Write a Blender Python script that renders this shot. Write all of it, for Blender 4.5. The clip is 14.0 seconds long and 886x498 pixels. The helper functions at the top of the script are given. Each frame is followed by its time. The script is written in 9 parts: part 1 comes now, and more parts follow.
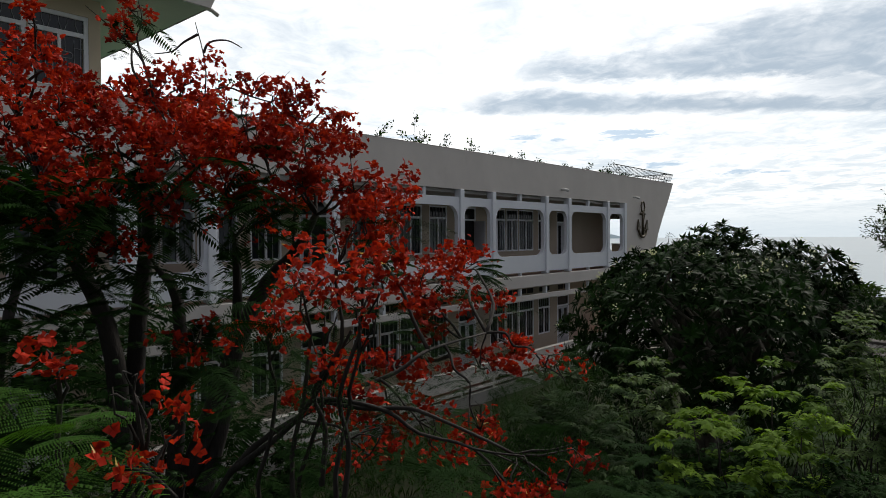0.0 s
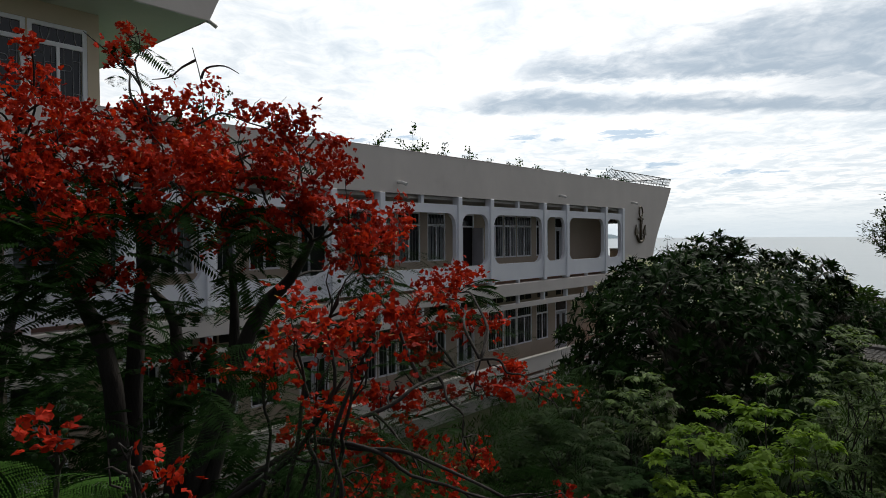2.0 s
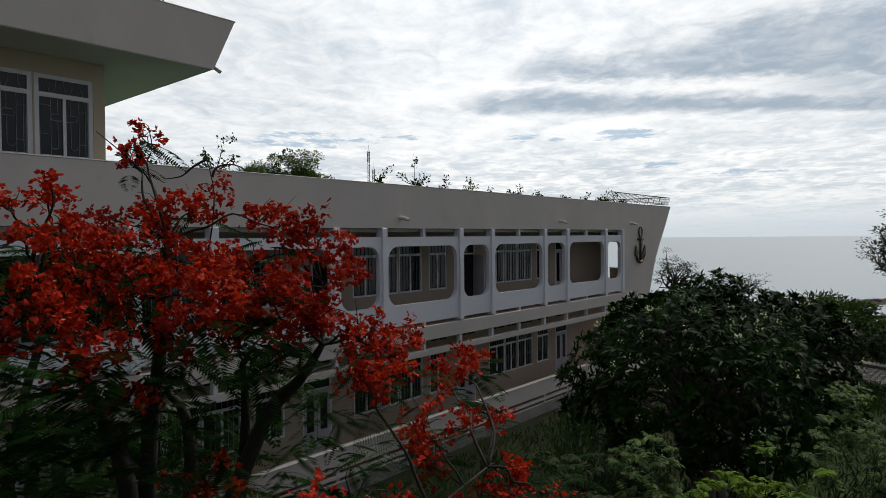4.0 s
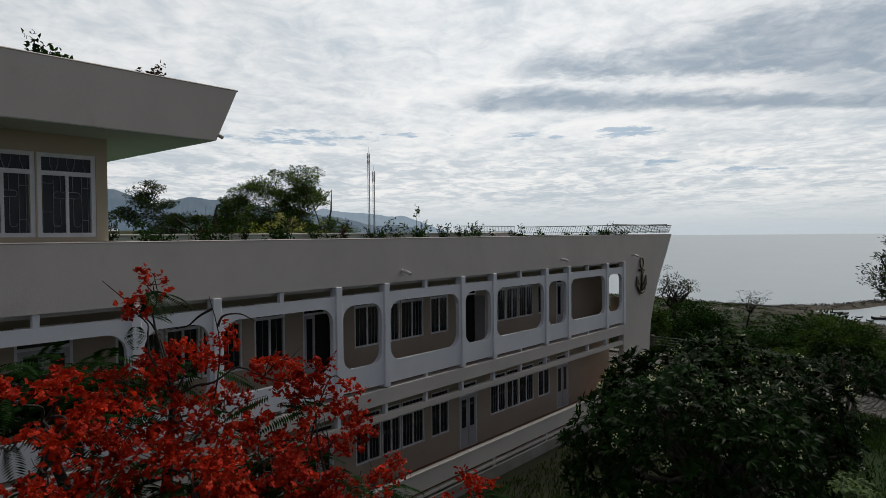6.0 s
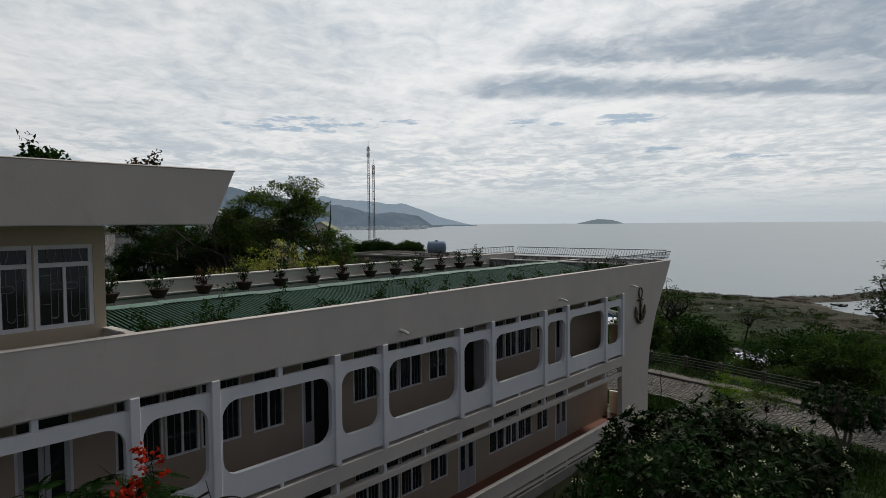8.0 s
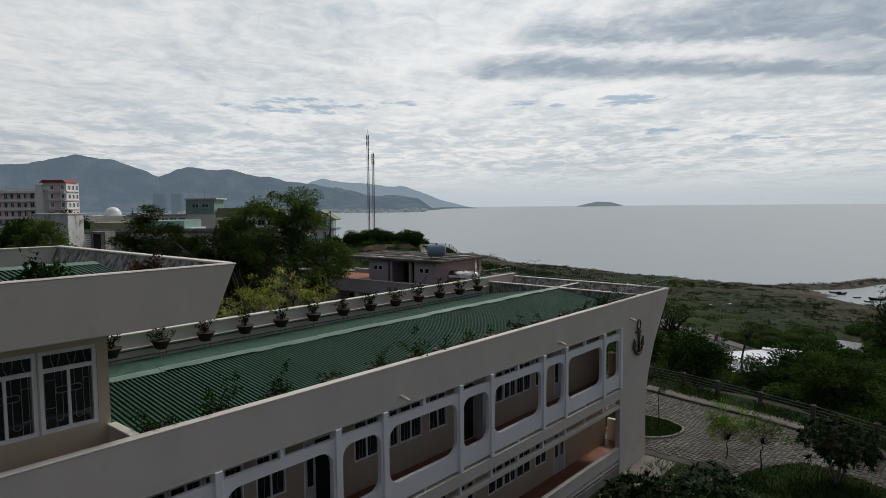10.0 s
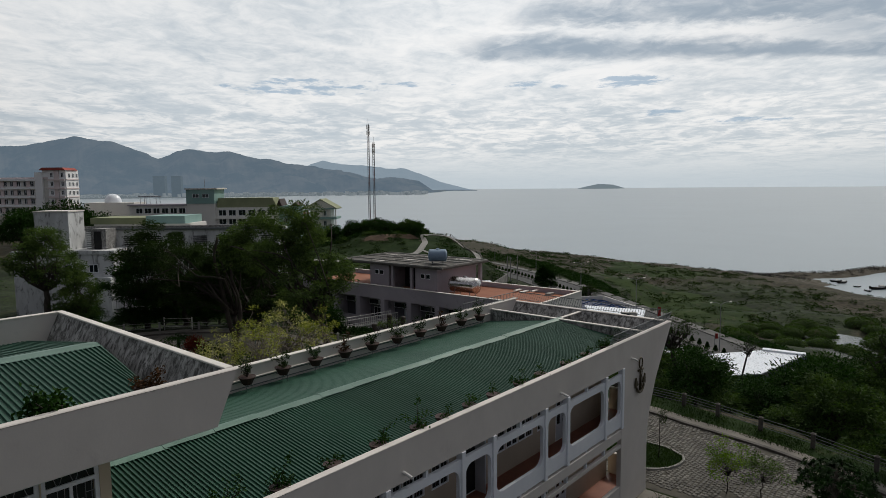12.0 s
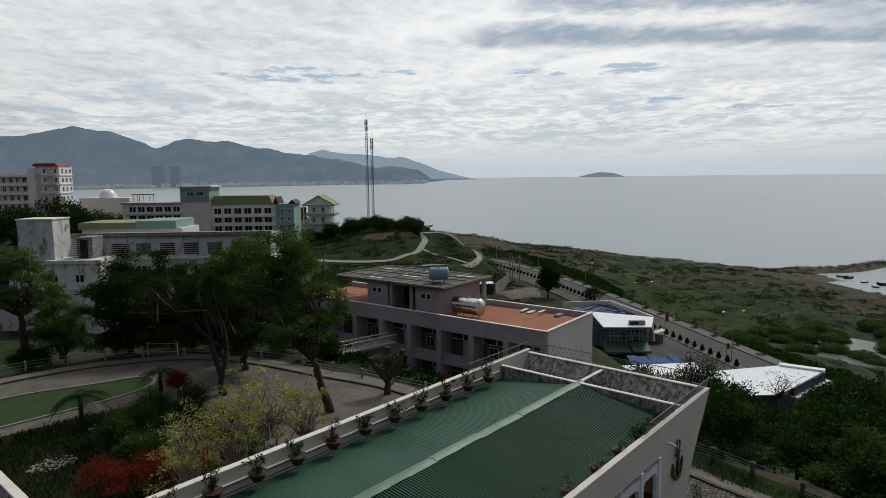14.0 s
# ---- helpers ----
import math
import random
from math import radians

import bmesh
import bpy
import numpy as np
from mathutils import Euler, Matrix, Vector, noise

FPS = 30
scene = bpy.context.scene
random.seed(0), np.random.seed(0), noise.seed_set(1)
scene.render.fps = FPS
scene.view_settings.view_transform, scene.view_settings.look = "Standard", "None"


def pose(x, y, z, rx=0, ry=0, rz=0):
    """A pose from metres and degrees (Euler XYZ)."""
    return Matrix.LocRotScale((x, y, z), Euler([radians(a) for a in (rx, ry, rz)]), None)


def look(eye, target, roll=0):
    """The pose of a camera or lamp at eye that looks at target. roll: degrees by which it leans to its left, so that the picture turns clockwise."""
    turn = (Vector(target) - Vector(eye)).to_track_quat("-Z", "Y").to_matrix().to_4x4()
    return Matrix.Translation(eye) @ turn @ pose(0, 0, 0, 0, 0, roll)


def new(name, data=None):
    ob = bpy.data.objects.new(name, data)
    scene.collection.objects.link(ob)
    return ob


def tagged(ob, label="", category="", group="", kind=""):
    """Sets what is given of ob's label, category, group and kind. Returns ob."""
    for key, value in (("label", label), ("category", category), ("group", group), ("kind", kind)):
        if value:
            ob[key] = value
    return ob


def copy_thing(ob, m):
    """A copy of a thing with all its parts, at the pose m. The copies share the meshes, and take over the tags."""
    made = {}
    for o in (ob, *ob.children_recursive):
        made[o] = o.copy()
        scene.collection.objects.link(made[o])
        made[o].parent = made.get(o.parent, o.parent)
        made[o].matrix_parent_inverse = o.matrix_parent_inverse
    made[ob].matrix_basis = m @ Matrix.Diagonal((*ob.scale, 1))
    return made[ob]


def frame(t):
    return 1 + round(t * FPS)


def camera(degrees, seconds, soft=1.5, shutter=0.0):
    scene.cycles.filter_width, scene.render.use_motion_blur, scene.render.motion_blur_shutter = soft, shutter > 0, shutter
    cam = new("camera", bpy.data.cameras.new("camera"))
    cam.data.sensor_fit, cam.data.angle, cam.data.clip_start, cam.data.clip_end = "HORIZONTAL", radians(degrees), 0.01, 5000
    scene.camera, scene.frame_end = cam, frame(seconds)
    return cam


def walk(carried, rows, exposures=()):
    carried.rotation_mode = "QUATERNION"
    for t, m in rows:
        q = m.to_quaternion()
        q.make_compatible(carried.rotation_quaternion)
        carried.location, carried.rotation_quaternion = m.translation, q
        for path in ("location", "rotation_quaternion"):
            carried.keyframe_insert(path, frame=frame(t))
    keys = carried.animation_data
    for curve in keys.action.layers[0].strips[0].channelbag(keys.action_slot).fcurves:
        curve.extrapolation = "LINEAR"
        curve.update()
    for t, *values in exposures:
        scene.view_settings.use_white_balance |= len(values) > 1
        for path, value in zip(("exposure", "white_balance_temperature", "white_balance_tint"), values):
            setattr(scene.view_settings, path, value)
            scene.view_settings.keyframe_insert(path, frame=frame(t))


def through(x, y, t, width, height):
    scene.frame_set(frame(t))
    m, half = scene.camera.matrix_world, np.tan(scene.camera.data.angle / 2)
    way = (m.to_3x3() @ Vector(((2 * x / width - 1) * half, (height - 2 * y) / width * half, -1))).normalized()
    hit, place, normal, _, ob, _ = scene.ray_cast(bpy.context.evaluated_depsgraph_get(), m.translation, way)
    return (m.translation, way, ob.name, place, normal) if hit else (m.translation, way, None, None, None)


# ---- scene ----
cam = camera(70.2, 14.0, soft=0.7)
PATH = [
    (0, (0.262, -12.8, 5.616), (1.779, -11.498, 5.578), -0.4),
    (0.5, (0.256, -12.829, 5.574), (1.774, -11.527, 5.537), -0.4),
    (1, (0.257, -12.859, 5.623), (1.775, -11.558, 5.585), -0.3),
    (1.5, (0.254, -12.863, 5.721), (1.773, -11.562, 5.683), -0.3),
    (2, (0.248, -12.872, 5.867), (1.767, -11.571, 5.829), -0.4),
    (2.5, (0.212, -12.875, 6.07), (1.731, -11.576, 6.031), -0.4),
    (3, (0.177, -12.884, 6.284), (1.697, -11.585, 6.246), -0.5),
    (5.5, (0.063, -12.898, 8.085), (1.584, -11.601, 8.046), -0.5),
    (6, (0.108, -12.832, 8.513), (1.629, -11.534, 8.467), -0.5),
    (6.5, (0.127, -12.786, 8.997), (1.648, -11.488, 8.941), -0.4),
    (7, (0.152, -12.78, 9.518), (1.673, -11.482, 9.453), -0.5),
    (7.5, (0.178, -12.795, 10.059), (1.698, -11.498, 9.984), -0.4),
    (8, (0.209, -12.833, 10.617), (1.728, -11.536, 10.531), -0.5),
    (8.5, (0.231, -12.864, 11.194), (1.75, -11.566, 11.093), -0.5),
    (9, (0.241, -12.832, 11.811), (1.759, -11.536, 11.696), -0.5),
    (11.5, (0.249, -12.845, 15.15), (1.762, -11.55, 14.965), -0.5),
    (12, (0.506, -12.564, 15.863), (2.018, -11.27, 15.664), -0.5),
    (12.5, (1.047, -11.998, 16.577), (2.559, -10.705, 16.369), -0.6),
    (13, (1.882, -11.21, 17.245), (3.393, -9.917, 17.029), -0.6),
    (13.5, (2.957, -10.258, 17.945), (4.468, -8.966, 17.72), -0.6),
    (14, (4.08, -9.282, 18.663), (5.589, -7.991, 18.428), -0.7),
]
walk(cam, [(t, look(eye, target, roll)) for t, eye, target, roll in PATH], [(0, 0.48), (3, 0.34), (5.5, 0.04), (6.5, -0.03), (9, -0.11), (11.5, -0.02), (14, 0.01)])

# ---- world, sun ----
SUN_AZ, SUN_EL = radians(0), radians(46)
world = bpy.data.worlds.new("sky")
scene.world = world
world.use_nodes = True


class Nodes:
    """Short hand for building a node tree."""

    def __init__(self, tree):
        self.tree = tree
        self.tree.nodes.clear()

    def add(self, kind, ins=(), **props):
        n = self.tree.nodes.new(kind)
        if "operation" in props:
            n.operation = props["operation"]
        if "interpolation_type" in props:
            n.interpolation_type = props["interpolation_type"]
        if "rotation_type" in props:
            n.rotation_type = props["rotation_type"]
        if "data_type" in props:
            n.data_type, n.blend_type = props["data_type"], props["blend_type"]
        if "sky_type" in props:
            n.sky_type, n.sun_disc = props["sky_type"], props["sun_disc"]
            n.sun_elevation, n.sun_rotation = props["sun_elevation"], props["sun_rotation"]
            n.air_density, n.dust_density = props["air_density"], props["dust_density"]
        for k, v in dict(ins).items():
            if isinstance(v, bpy.types.NodeSocket):
                self.tree.links.new(v, n.inputs[k])
            else:
                n.inputs[k].default_value = v
        return n

    def math(self, op, a, b=0.0, c=0.0):
        return self.add("ShaderNodeMath", {0: a, 1: b, 2: c}, operation=op).outputs[0]

    def ramp(self, fac, stops):
        n = self.add("ShaderNodeValToRGB", {0: fac})
        els = n.color_ramp.elements
        while len(els) < len(stops):
            els.new(0.5)
        for e, (p, c) in zip(els, stops):
            e.position, e.color = p, (*c, 1) if len(c) == 3 else c
        return n.outputs[0]

    def step(self, v, lo, hi, a=0.0, b=1.0):
        n = self.add("ShaderNodeMapRange", {0: v, 1: lo, 2: hi, 3: a, 4: b}, interpolation_type="SMOOTHSTEP")
        return n.outputs[0]

    def mix(self, fac, a, b, how="MIX"):
        n = self.add("ShaderNodeMix", data_type="RGBA", blend_type=how)
        for i, v in ((0, fac), (6, a), (7, b)):
            if isinstance(v, bpy.types.NodeSocket):
                self.tree.links.new(v, n.inputs[i])
            else:
                n.inputs[i].default_value = v if i == 0 else (*v, 1) if len(v) == 3 else v
        return n.outputs[2]

    def noise(self, vec, scale, detail=4.0, rough=0.55, distort=0.0):
        n = self.add("ShaderNodeTexNoise", {"Scale": scale, "Detail": detail, "Roughness": rough, "Distortion": distort})
        if vec is not None:
            self.tree.links.new(vec, n.inputs["Vector"])
        return n.outputs["Fac"]


def build_sky():
    k = Nodes(world.node_tree)
    way = k.add("ShaderNodeTexCoord").outputs["Generated"]
    nish = k.add("ShaderNodeTexSky", sky_type="NISHITA", sun_disc=False, sun_elevation=SUN_EL,
                 sun_rotation=math.pi / 2 - SUN_AZ, air_density=1.0, dust_density=2.0).outputs[0]
    clear = k.mix(1.0, nish, (0.10, 0.10, 0.10), "MULTIPLY")
    # the sky as seen along the building's heading: a to the right, b ahead
    turned = k.add("ShaderNodeVectorRotate", {"Vector": way, "Angle": radians(49.4)}, rotation_type="Z_AXIS").outputs[0]
    xyz = k.add("ShaderNodeSeparateXYZ", {0: turned})
    a, b, z = xyz.outputs
    up = k.math("ADD", k.math("MAXIMUM", z, 0.0), 0.075)
    flat = k.add("ShaderNodeCombineXYZ", {0: k.math("DIVIDE", a, up), 1: k.math("DIVIDE", b, up), 2: 0.0}).outputs[0]
    wide = k.add("ShaderNodeMapping", {"Vector": flat, "Location": (3.1, 0.4, 0), "Scale": (1.05, 0.85, 1)}).outputs[0]
    n1 = k.noise(wide, 0.5, 5, 0.55, 0.4)
    n2 = k.noise(wide, 1.7, 6, 0.6, 0.9)
    n3 = k.noise(wide, 5.0, 5, 0.62, 0.9)
    n4 = k.noise(wide, 12.0, 3, 0.6, 0.3)
    fine = k.math("ADD", k.math("MULTIPLY", n3, 0.27), k.math("MULTIPLY", n4, 0.12))
    body = k.math("ADD", k.math("MULTIPLY", n1, 0.33), k.math("ADD", k.math("MULTIPLY", n2, 0.30), fine))
    bright = k.ramp(body, [(0.36, (0.56, 0.63, 0.695)), (0.445, (0.735, 0.78, 0.815)), (0.51, (0.885, 0.905, 0.918)), (0.58, (0.99, 0.99, 0.985))])
    az = k.math("ARCTAN2", a, b)
    el = k.math("ARCSINE", z)
    polar = k.add("ShaderNodeCombineXYZ", {0: az, 1: k.math("MULTIPLY", el, 3.2), 2: 0.0}).outputs[0]
    puff, rag = k.noise(polar, 9.0, 6, 0.6, 0.3), k.noise(polar, 30.0, 5, 0.65, 0.4)
    wob = k.math("ADD", k.math("MULTIPLY", k.math("SUBTRACT", puff, 0.5), 0.085), k.math("MULTIPLY", k.math("SUBTRACT", rag, 0.5), 0.04))
    # the long grey bank over the sea: a flat lower lobe and a ragged upper one that climbs to the right
    rise = k.math("DIVIDE", z, k.math("MAXIMUM", b, 0.3))
    low_ = k.math("MULTIPLY", k.step(k.math("ADD", rise, k.math("MULTIPLY", wob, 0.30)), 0.186, 0.202), k.step(k.math("ADD", rise, k.math("MULTIPLY", wob, 0.5)), 0.212, 0.238, 1, 0))
    low_ = k.math("MULTIPLY", low_, k.step(k.math("ADD", az, k.math("MULTIPLY", wob, 1.6)), -0.01, 0.10))
    crest = k.math("ADD", 0.262, k.math("MULTIPLY", k.step(az, 0.07, 0.75), 0.125))
    high_ = k.math("MULTIPLY", k.step(k.math("ADD", rise, k.math("MULTIPLY", wob, 0.6)), 0.236, 0.256), k.step(k.math("SUBTRACT", k.math("ADD", rise, wob), crest), -0.035, 0.03, 1, 0))
    high_ = k.math("MULTIPLY", high_, k.step(k.math("ADD", az, k.math("MULTIPLY", wob, 1.2)), 0.07, 0.15))
    merged = k.math("MULTIPLY", k.step(az, 0.40, 0.62), k.math("MULTIPLY", k.step(rise, 0.19, 0.215), k.step(rise, 0.25, 0.27, 0.8, 0)))
    bank = k.math("MAXIMUM", k.math("MAXIMUM", low_, high_), merged)
    bank = k.math("MULTIPLY", bank, k.step(k.math("ADD", k.math("MULTIPLY", puff, 0.5), k.math("MULTIPLY", n3, 0.5)), 0.40, 0.70, 1.0, 0.6))
    bright = k.mix(bank, bright, (0.36, 0.435, 0.515))
    # low grey streaks and the pale haze along the horizon
    low = k.math("MULTIPLY", k.step(z, 0.03, 0.06), k.step(z, 0.10, 0.16, 1, 0))
    bright = k.mix(k.math("MULTIPLY", low, k.step(k.math("ADD", k.math("MULTIPLY", n2, 0.6), k.math("MULTIPLY", n3, 0.4)), 0.42, 0.58, 0.6, 0.0)), bright, (0.53, 0.61, 0.68))
    bright = k.mix(k.step(z, 0.0, 0.075, 0.9, 0.0), bright, (0.585, 0.667, 0.727))
    # blue slits between the sheets
    sliver = k.noise(k.add("ShaderNodeCombineXYZ", {0: az, 1: k.math("MULTIPLY", el, 5.0), 2: 0.3}).outputs[0], 26.0, 5, 0.62, 0.25)
    slit = 0.0
    for ca, ce, wa, we in ((-0.20, 0.152, 0.10, 0.013), (-0.25, 0.146, 0.07, 0.010), (0.155, 0.152, 0.06, 0.006), (0.285, 0.152, 0.06, 0.009), (0.325, 0.106, 0.035, 0.006), (0.43, 0.088, 0.07, 0.005), (-0.05, 0.156, 0.06, 0.004)):
        dx = k.math("DIVIDE", k.math("SUBTRACT", az, ca), wa)
        dy = k.math("DIVIDE", k.math("ADD", k.math("SUBTRACT", el, ce), k.math("MULTIPLY", wob, 0.12)), we)
        d2 = k.math("ADD", k.math("MULTIPLY", dx, dx), k.math("MULTIPLY", dy, dy))
        one = k.step(k.math("ADD", d2, k.math("MULTIPLY", k.math("SUBTRACT", sliver, 0.47), 7.0)), -0.1, 1.1, 1, 0)
        slit = one if slit == 0.0 else k.math("MAXIMUM", slit, one)
    bright = k.mix(k.math("MULTIPLY", slit, 0.75), bright, (0.33, 0.47, 0.62))
    # thin cloud glows towards the sun and grows dull and heavy away from it
    sun = (math.cos(0.50) * math.cos(0.60), math.cos(0.50) * math.sin(0.60), math.sin(0.50))
    dot = k.add("ShaderNodeVectorMath", {0: way, 1: sun}, operation="DOT_PRODUCT").outputs["Value"]
    glow = k.math("ADD", k.step(dot, 0.2, 0.88, 0.20, 0.88), k.step(dot, 0.9, 1.0, 0.0, 0.08))
    cool = k.step(dot, -0.2, 0.6, 1.12, 1.0)
    cloud = k.mix(1.0, bright, k.add("ShaderNodeCombineXYZ", {0: glow, 1: glow, 2: k.math("MULTIPLY", glow, cool)}).outputs[0], "MULTIPLY")
    sky = k.mix(0.96, clear, cloud)
    bg = k.add("ShaderNodeBackground", {"Color": sky, "Strength": 1.0})
    k.add("ShaderNodeOutputWorld", {0: bg.outputs[0]})


build_sky()
sun_lamp = bpy.data.lights.new("sun", "SUN")
sun_lamp.energy, sun_lamp.angle, sun_lamp.color = 1.7, radians(10), (1.0, 0.95, 0.86)
sun_ob = new("sun", sun_lamp)
sun_ob.matrix_world = look((0, 0, 60), (-math.cos(SUN_EL) * math.cos(SUN_AZ), -math.cos(SUN_EL) * math.sin(SUN_AZ), 60 - math.sin(SUN_EL)))


# ---- materials ----
def surface(name, low, high, scale=2.0, rough=0.7, bump=0.15, fine=30.0, stain=None, stain_at=(0.58, 0.75), metal=0.0,
            spread=0.0, stretch=(1, 1, 1), coords="Object", through=0.0, spec=0.4, island=0.0):
    """A procedural surface: broad tone from low to high, fine grain in colour and relief, and stains of their own shape."""
    m = bpy.data.materials.new(name)
    m.use_nodes = True
    k = Nodes(m.node_tree)
    if coords == "World":
        vec = k.add("ShaderNodeNewGeometry").outputs["Position"]
    else:
        vec = k.add("ShaderNodeTexCoord").outputs["Object"]
    vec = k.add("ShaderNodeMapping", {"Vector": vec, "Scale": stretch}).outputs[0]
    broad = k.noise(vec, scale, 5, 0.6, 0.2)
    grain = k.noise(vec, fine, 3, 0.6)
    mixed = k.math("ADD", k.math("MULTIPLY", k.step(broad, 0.3, 0.7), 0.75), k.math("MULTIPLY", grain, 0.25))
    col = k.mix(mixed, low, high)
    if stain:
        blot = k.noise(vec, scale * 2.3, 7, 0.68, 0.6)
        col = k.mix(k.math("MULTIPLY", k.step(blot, *stain_at), 0.85), col, stain)
    if spread or island:
        r = k.add("ShaderNodeObjectInfo").outputs["Random"] if spread else k.add("ShaderNodeNewGeometry").outputs["Random Per Island"]
        w = spread or island
        v = k.math("ADD", 1 - w, k.math("MULTIPLY", r, 2 * w))
        col = k.mix(1.0, col, k.add("ShaderNodeCombineXYZ", {0: v, 1: v, 2: v}).outputs[0], "MULTIPLY")
    rr = k.step(grain, 0.2, 0.8, rough - 0.06, min(1.0, rough + 0.08))
    ins = {"Base Color": col, "Roughness": rr, "Metallic": metal, "Specular IOR Level": spec}
    if bump:
        hgt = k.math("ADD", k.math("MULTIPLY", broad, 0.4), grain)
        ins["Normal"] = k.add("ShaderNodeBump", {"Strength": bump, "Distance": 0.02, "Height": hgt}).outputs[0]
    bs = k.add("ShaderNodeBsdfPrincipled", ins)
    out = bs.outputs[0]
    if through:
        tr = k.add("ShaderNodeBsdfTranslucent", {"Color": k.mix(1.0, col, (1.5, 1.6, 0.7), "MULTIPLY")})
        out = k.add("ShaderNodeMixShader", {0: through, 1: out, 2: tr.outputs[0]}).outputs[0]
    k.add("ShaderNodeOutputMaterial", {0: out})
    return m


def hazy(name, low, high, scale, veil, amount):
    """Far land; the haze of kilometres of sea air is mixed into its surface as a pale glow."""
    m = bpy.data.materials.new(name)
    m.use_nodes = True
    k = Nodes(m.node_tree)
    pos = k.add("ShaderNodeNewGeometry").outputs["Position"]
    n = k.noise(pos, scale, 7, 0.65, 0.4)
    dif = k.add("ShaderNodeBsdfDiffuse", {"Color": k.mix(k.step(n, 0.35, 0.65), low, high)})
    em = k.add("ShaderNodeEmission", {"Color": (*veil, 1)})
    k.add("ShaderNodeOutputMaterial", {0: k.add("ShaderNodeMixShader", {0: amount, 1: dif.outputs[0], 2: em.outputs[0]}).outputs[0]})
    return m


def glassy(name, tint, rough=0.05):
    m = bpy.data.materials.new(name)
    m.use_nodes = True
    k = Nodes(m.node_tree)
    vec = k.add("ShaderNodeTexCoord").outputs["Object"]
    n = k.noise(vec, 1.4, 3)
    k.add("ShaderNodeOutputMaterial", {0: k.add("ShaderNodeBsdfPrincipled", {
        "Base Color": k.mix(n, tint, tuple(c * 1.8 for c in tint)), "Roughness": rough, "Specular IOR Level": 0.5}).outputs[0]})
    return m


CREAM = surface("cream_render", (0.58, 0.54, 0.507), (0.665, 0.62, 0.58), 0.5, 0.85, 0.10, 25, stain=(0.46, 0.425, 0.39), stain_at=(0.56, 0.85), stretch=(1, 1, 0.7))
WHITE = surface("white_paint", (0.76, 0.78, 0.83), (0.82, 0.84, 0.88), 0.8, 0.7, 0.06, 30)
BEIGE = surface("beige_wall", (0.44, 0.37, 0.29), (0.50, 0.43, 0.34), 0.7, 0.85, 0.06, 25)
YELLOW = surface("pale_yellow_wall", (0.55, 0.47, 0.34), (0.60, 0.52, 0.39), 0.7, 0.85, 0.06, 25)
TERRA = surface("terracotta_floor", (0.20, 0.075, 0.05), (0.27, 0.105, 0.065), 1.5, 0.45, 0.1, 20)
SLAB = surface("ceiling_paint", (0.55, 0.53, 0.50), (0.62, 0.60, 0.56), 0.8, 0.85, 0.05)
SOFFIT = surface("pale_green_soffit", (0.52, 0.62, 0.53), (0.60, 0.68, 0.60), 0.6, 0.8, 0.05)
CAP = surface("weathered_cap", (0.62, 0.58, 0.53), (0.78, 0.74, 0.69), 1.5, 0.9, 0.3, 20, stain=(0.22, 0.19, 0.17), stain_at=(0.6, 0.75))
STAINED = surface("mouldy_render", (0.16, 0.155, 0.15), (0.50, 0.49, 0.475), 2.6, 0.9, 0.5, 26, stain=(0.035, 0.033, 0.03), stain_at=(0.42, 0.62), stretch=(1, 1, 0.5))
ROOF = surface("green_steel_roof", (0.019, 0.064, 0.042), (0.033, 0.096, 0.064), 0.35, 0.6, 0.05, 12, spec=0.25, stain=(0.038, 0.098, 0.07), stain_at=(0.56, 0.72), stretch=(1, 0.25, 1))
RIDGE = surface("pale_green_ridge", (0.085, 0.165, 0.125), (0.14, 0.235, 0.19), 1.2, 0.5, 0.1, 15, spread=0.12)
FRAME = surface("white_window_frame", (0.78, 0.80, 0.83), (0.86, 0.88, 0.90), 3, 0.45, 0.03)
GLASS = glassy("dark_window_glass", (0.012, 0.016, 0.018))
BARS = surface("grey_grille", (0.20, 0.21, 0.22), (0.28, 0.29, 0.30), 6, 0.5, 0.05)
DARKDOOR = surface("dark_doorway", (0.010, 0.010, 0.011), (0.02, 0.02, 0.02), 2, 0.8, 0.05)
DOOR = surface("pale_door", (0.46, 0.48, 0.52), (0.54, 0.56, 0.60), 2, 0.5, 0.05)
BRONZE = surface("bronze_paint", (0.055, 0.045, 0.03), (0.13, 0.105, 0.065), 8, 0.45, 0.3, 40, metal=0.6)
RAIL = surface("dark_rail", (0.10, 0.12, 0.12), (0.18, 0.19, 0.19), 5, 0.6, 0.1)
PIPE = surface("pvc_pipe", (0.55, 0.54, 0.52), (0.62, 0.61, 0.58), 5, 0.5, 0.05)
POT = surface("brown_pot", (0.024, 0.012, 0.010), (0.055, 0.025, 0.019), 7, 0.7, 0.2, 40, spread=0.25)
# Near-black so the colour itself carries the shade on the yard's ground.
BEDSOIL = surface("dark_bed_soil", (0.010, 0.013, 0.006), (0.026, 0.028, 0.014), 0.5, 0.95, 0.6, 6, coords="World", spec=0.1)
DRIVEWAY = surface("worn_driveway", (0.085, 0.078, 0.066), (0.15, 0.138, 0.118), 0.35, 0.9, 0.25, 9, stain=(0.055, 0.05, 0.042), stain_at=(0.5, 0.7), coords="World")
BARK = surface("grey_bark", (0.012, 0.010, 0.009), (0.040, 0.034, 0.029), 5, 0.9, 0.7, 35, stretch=(1, 1, 0.35))
PALEBARK = surface("pale_bark", (0.14, 0.12, 0.10), (0.26, 0.23, 0.20), 4, 0.9, 0.6, 30, stretch=(1, 1, 0.35))
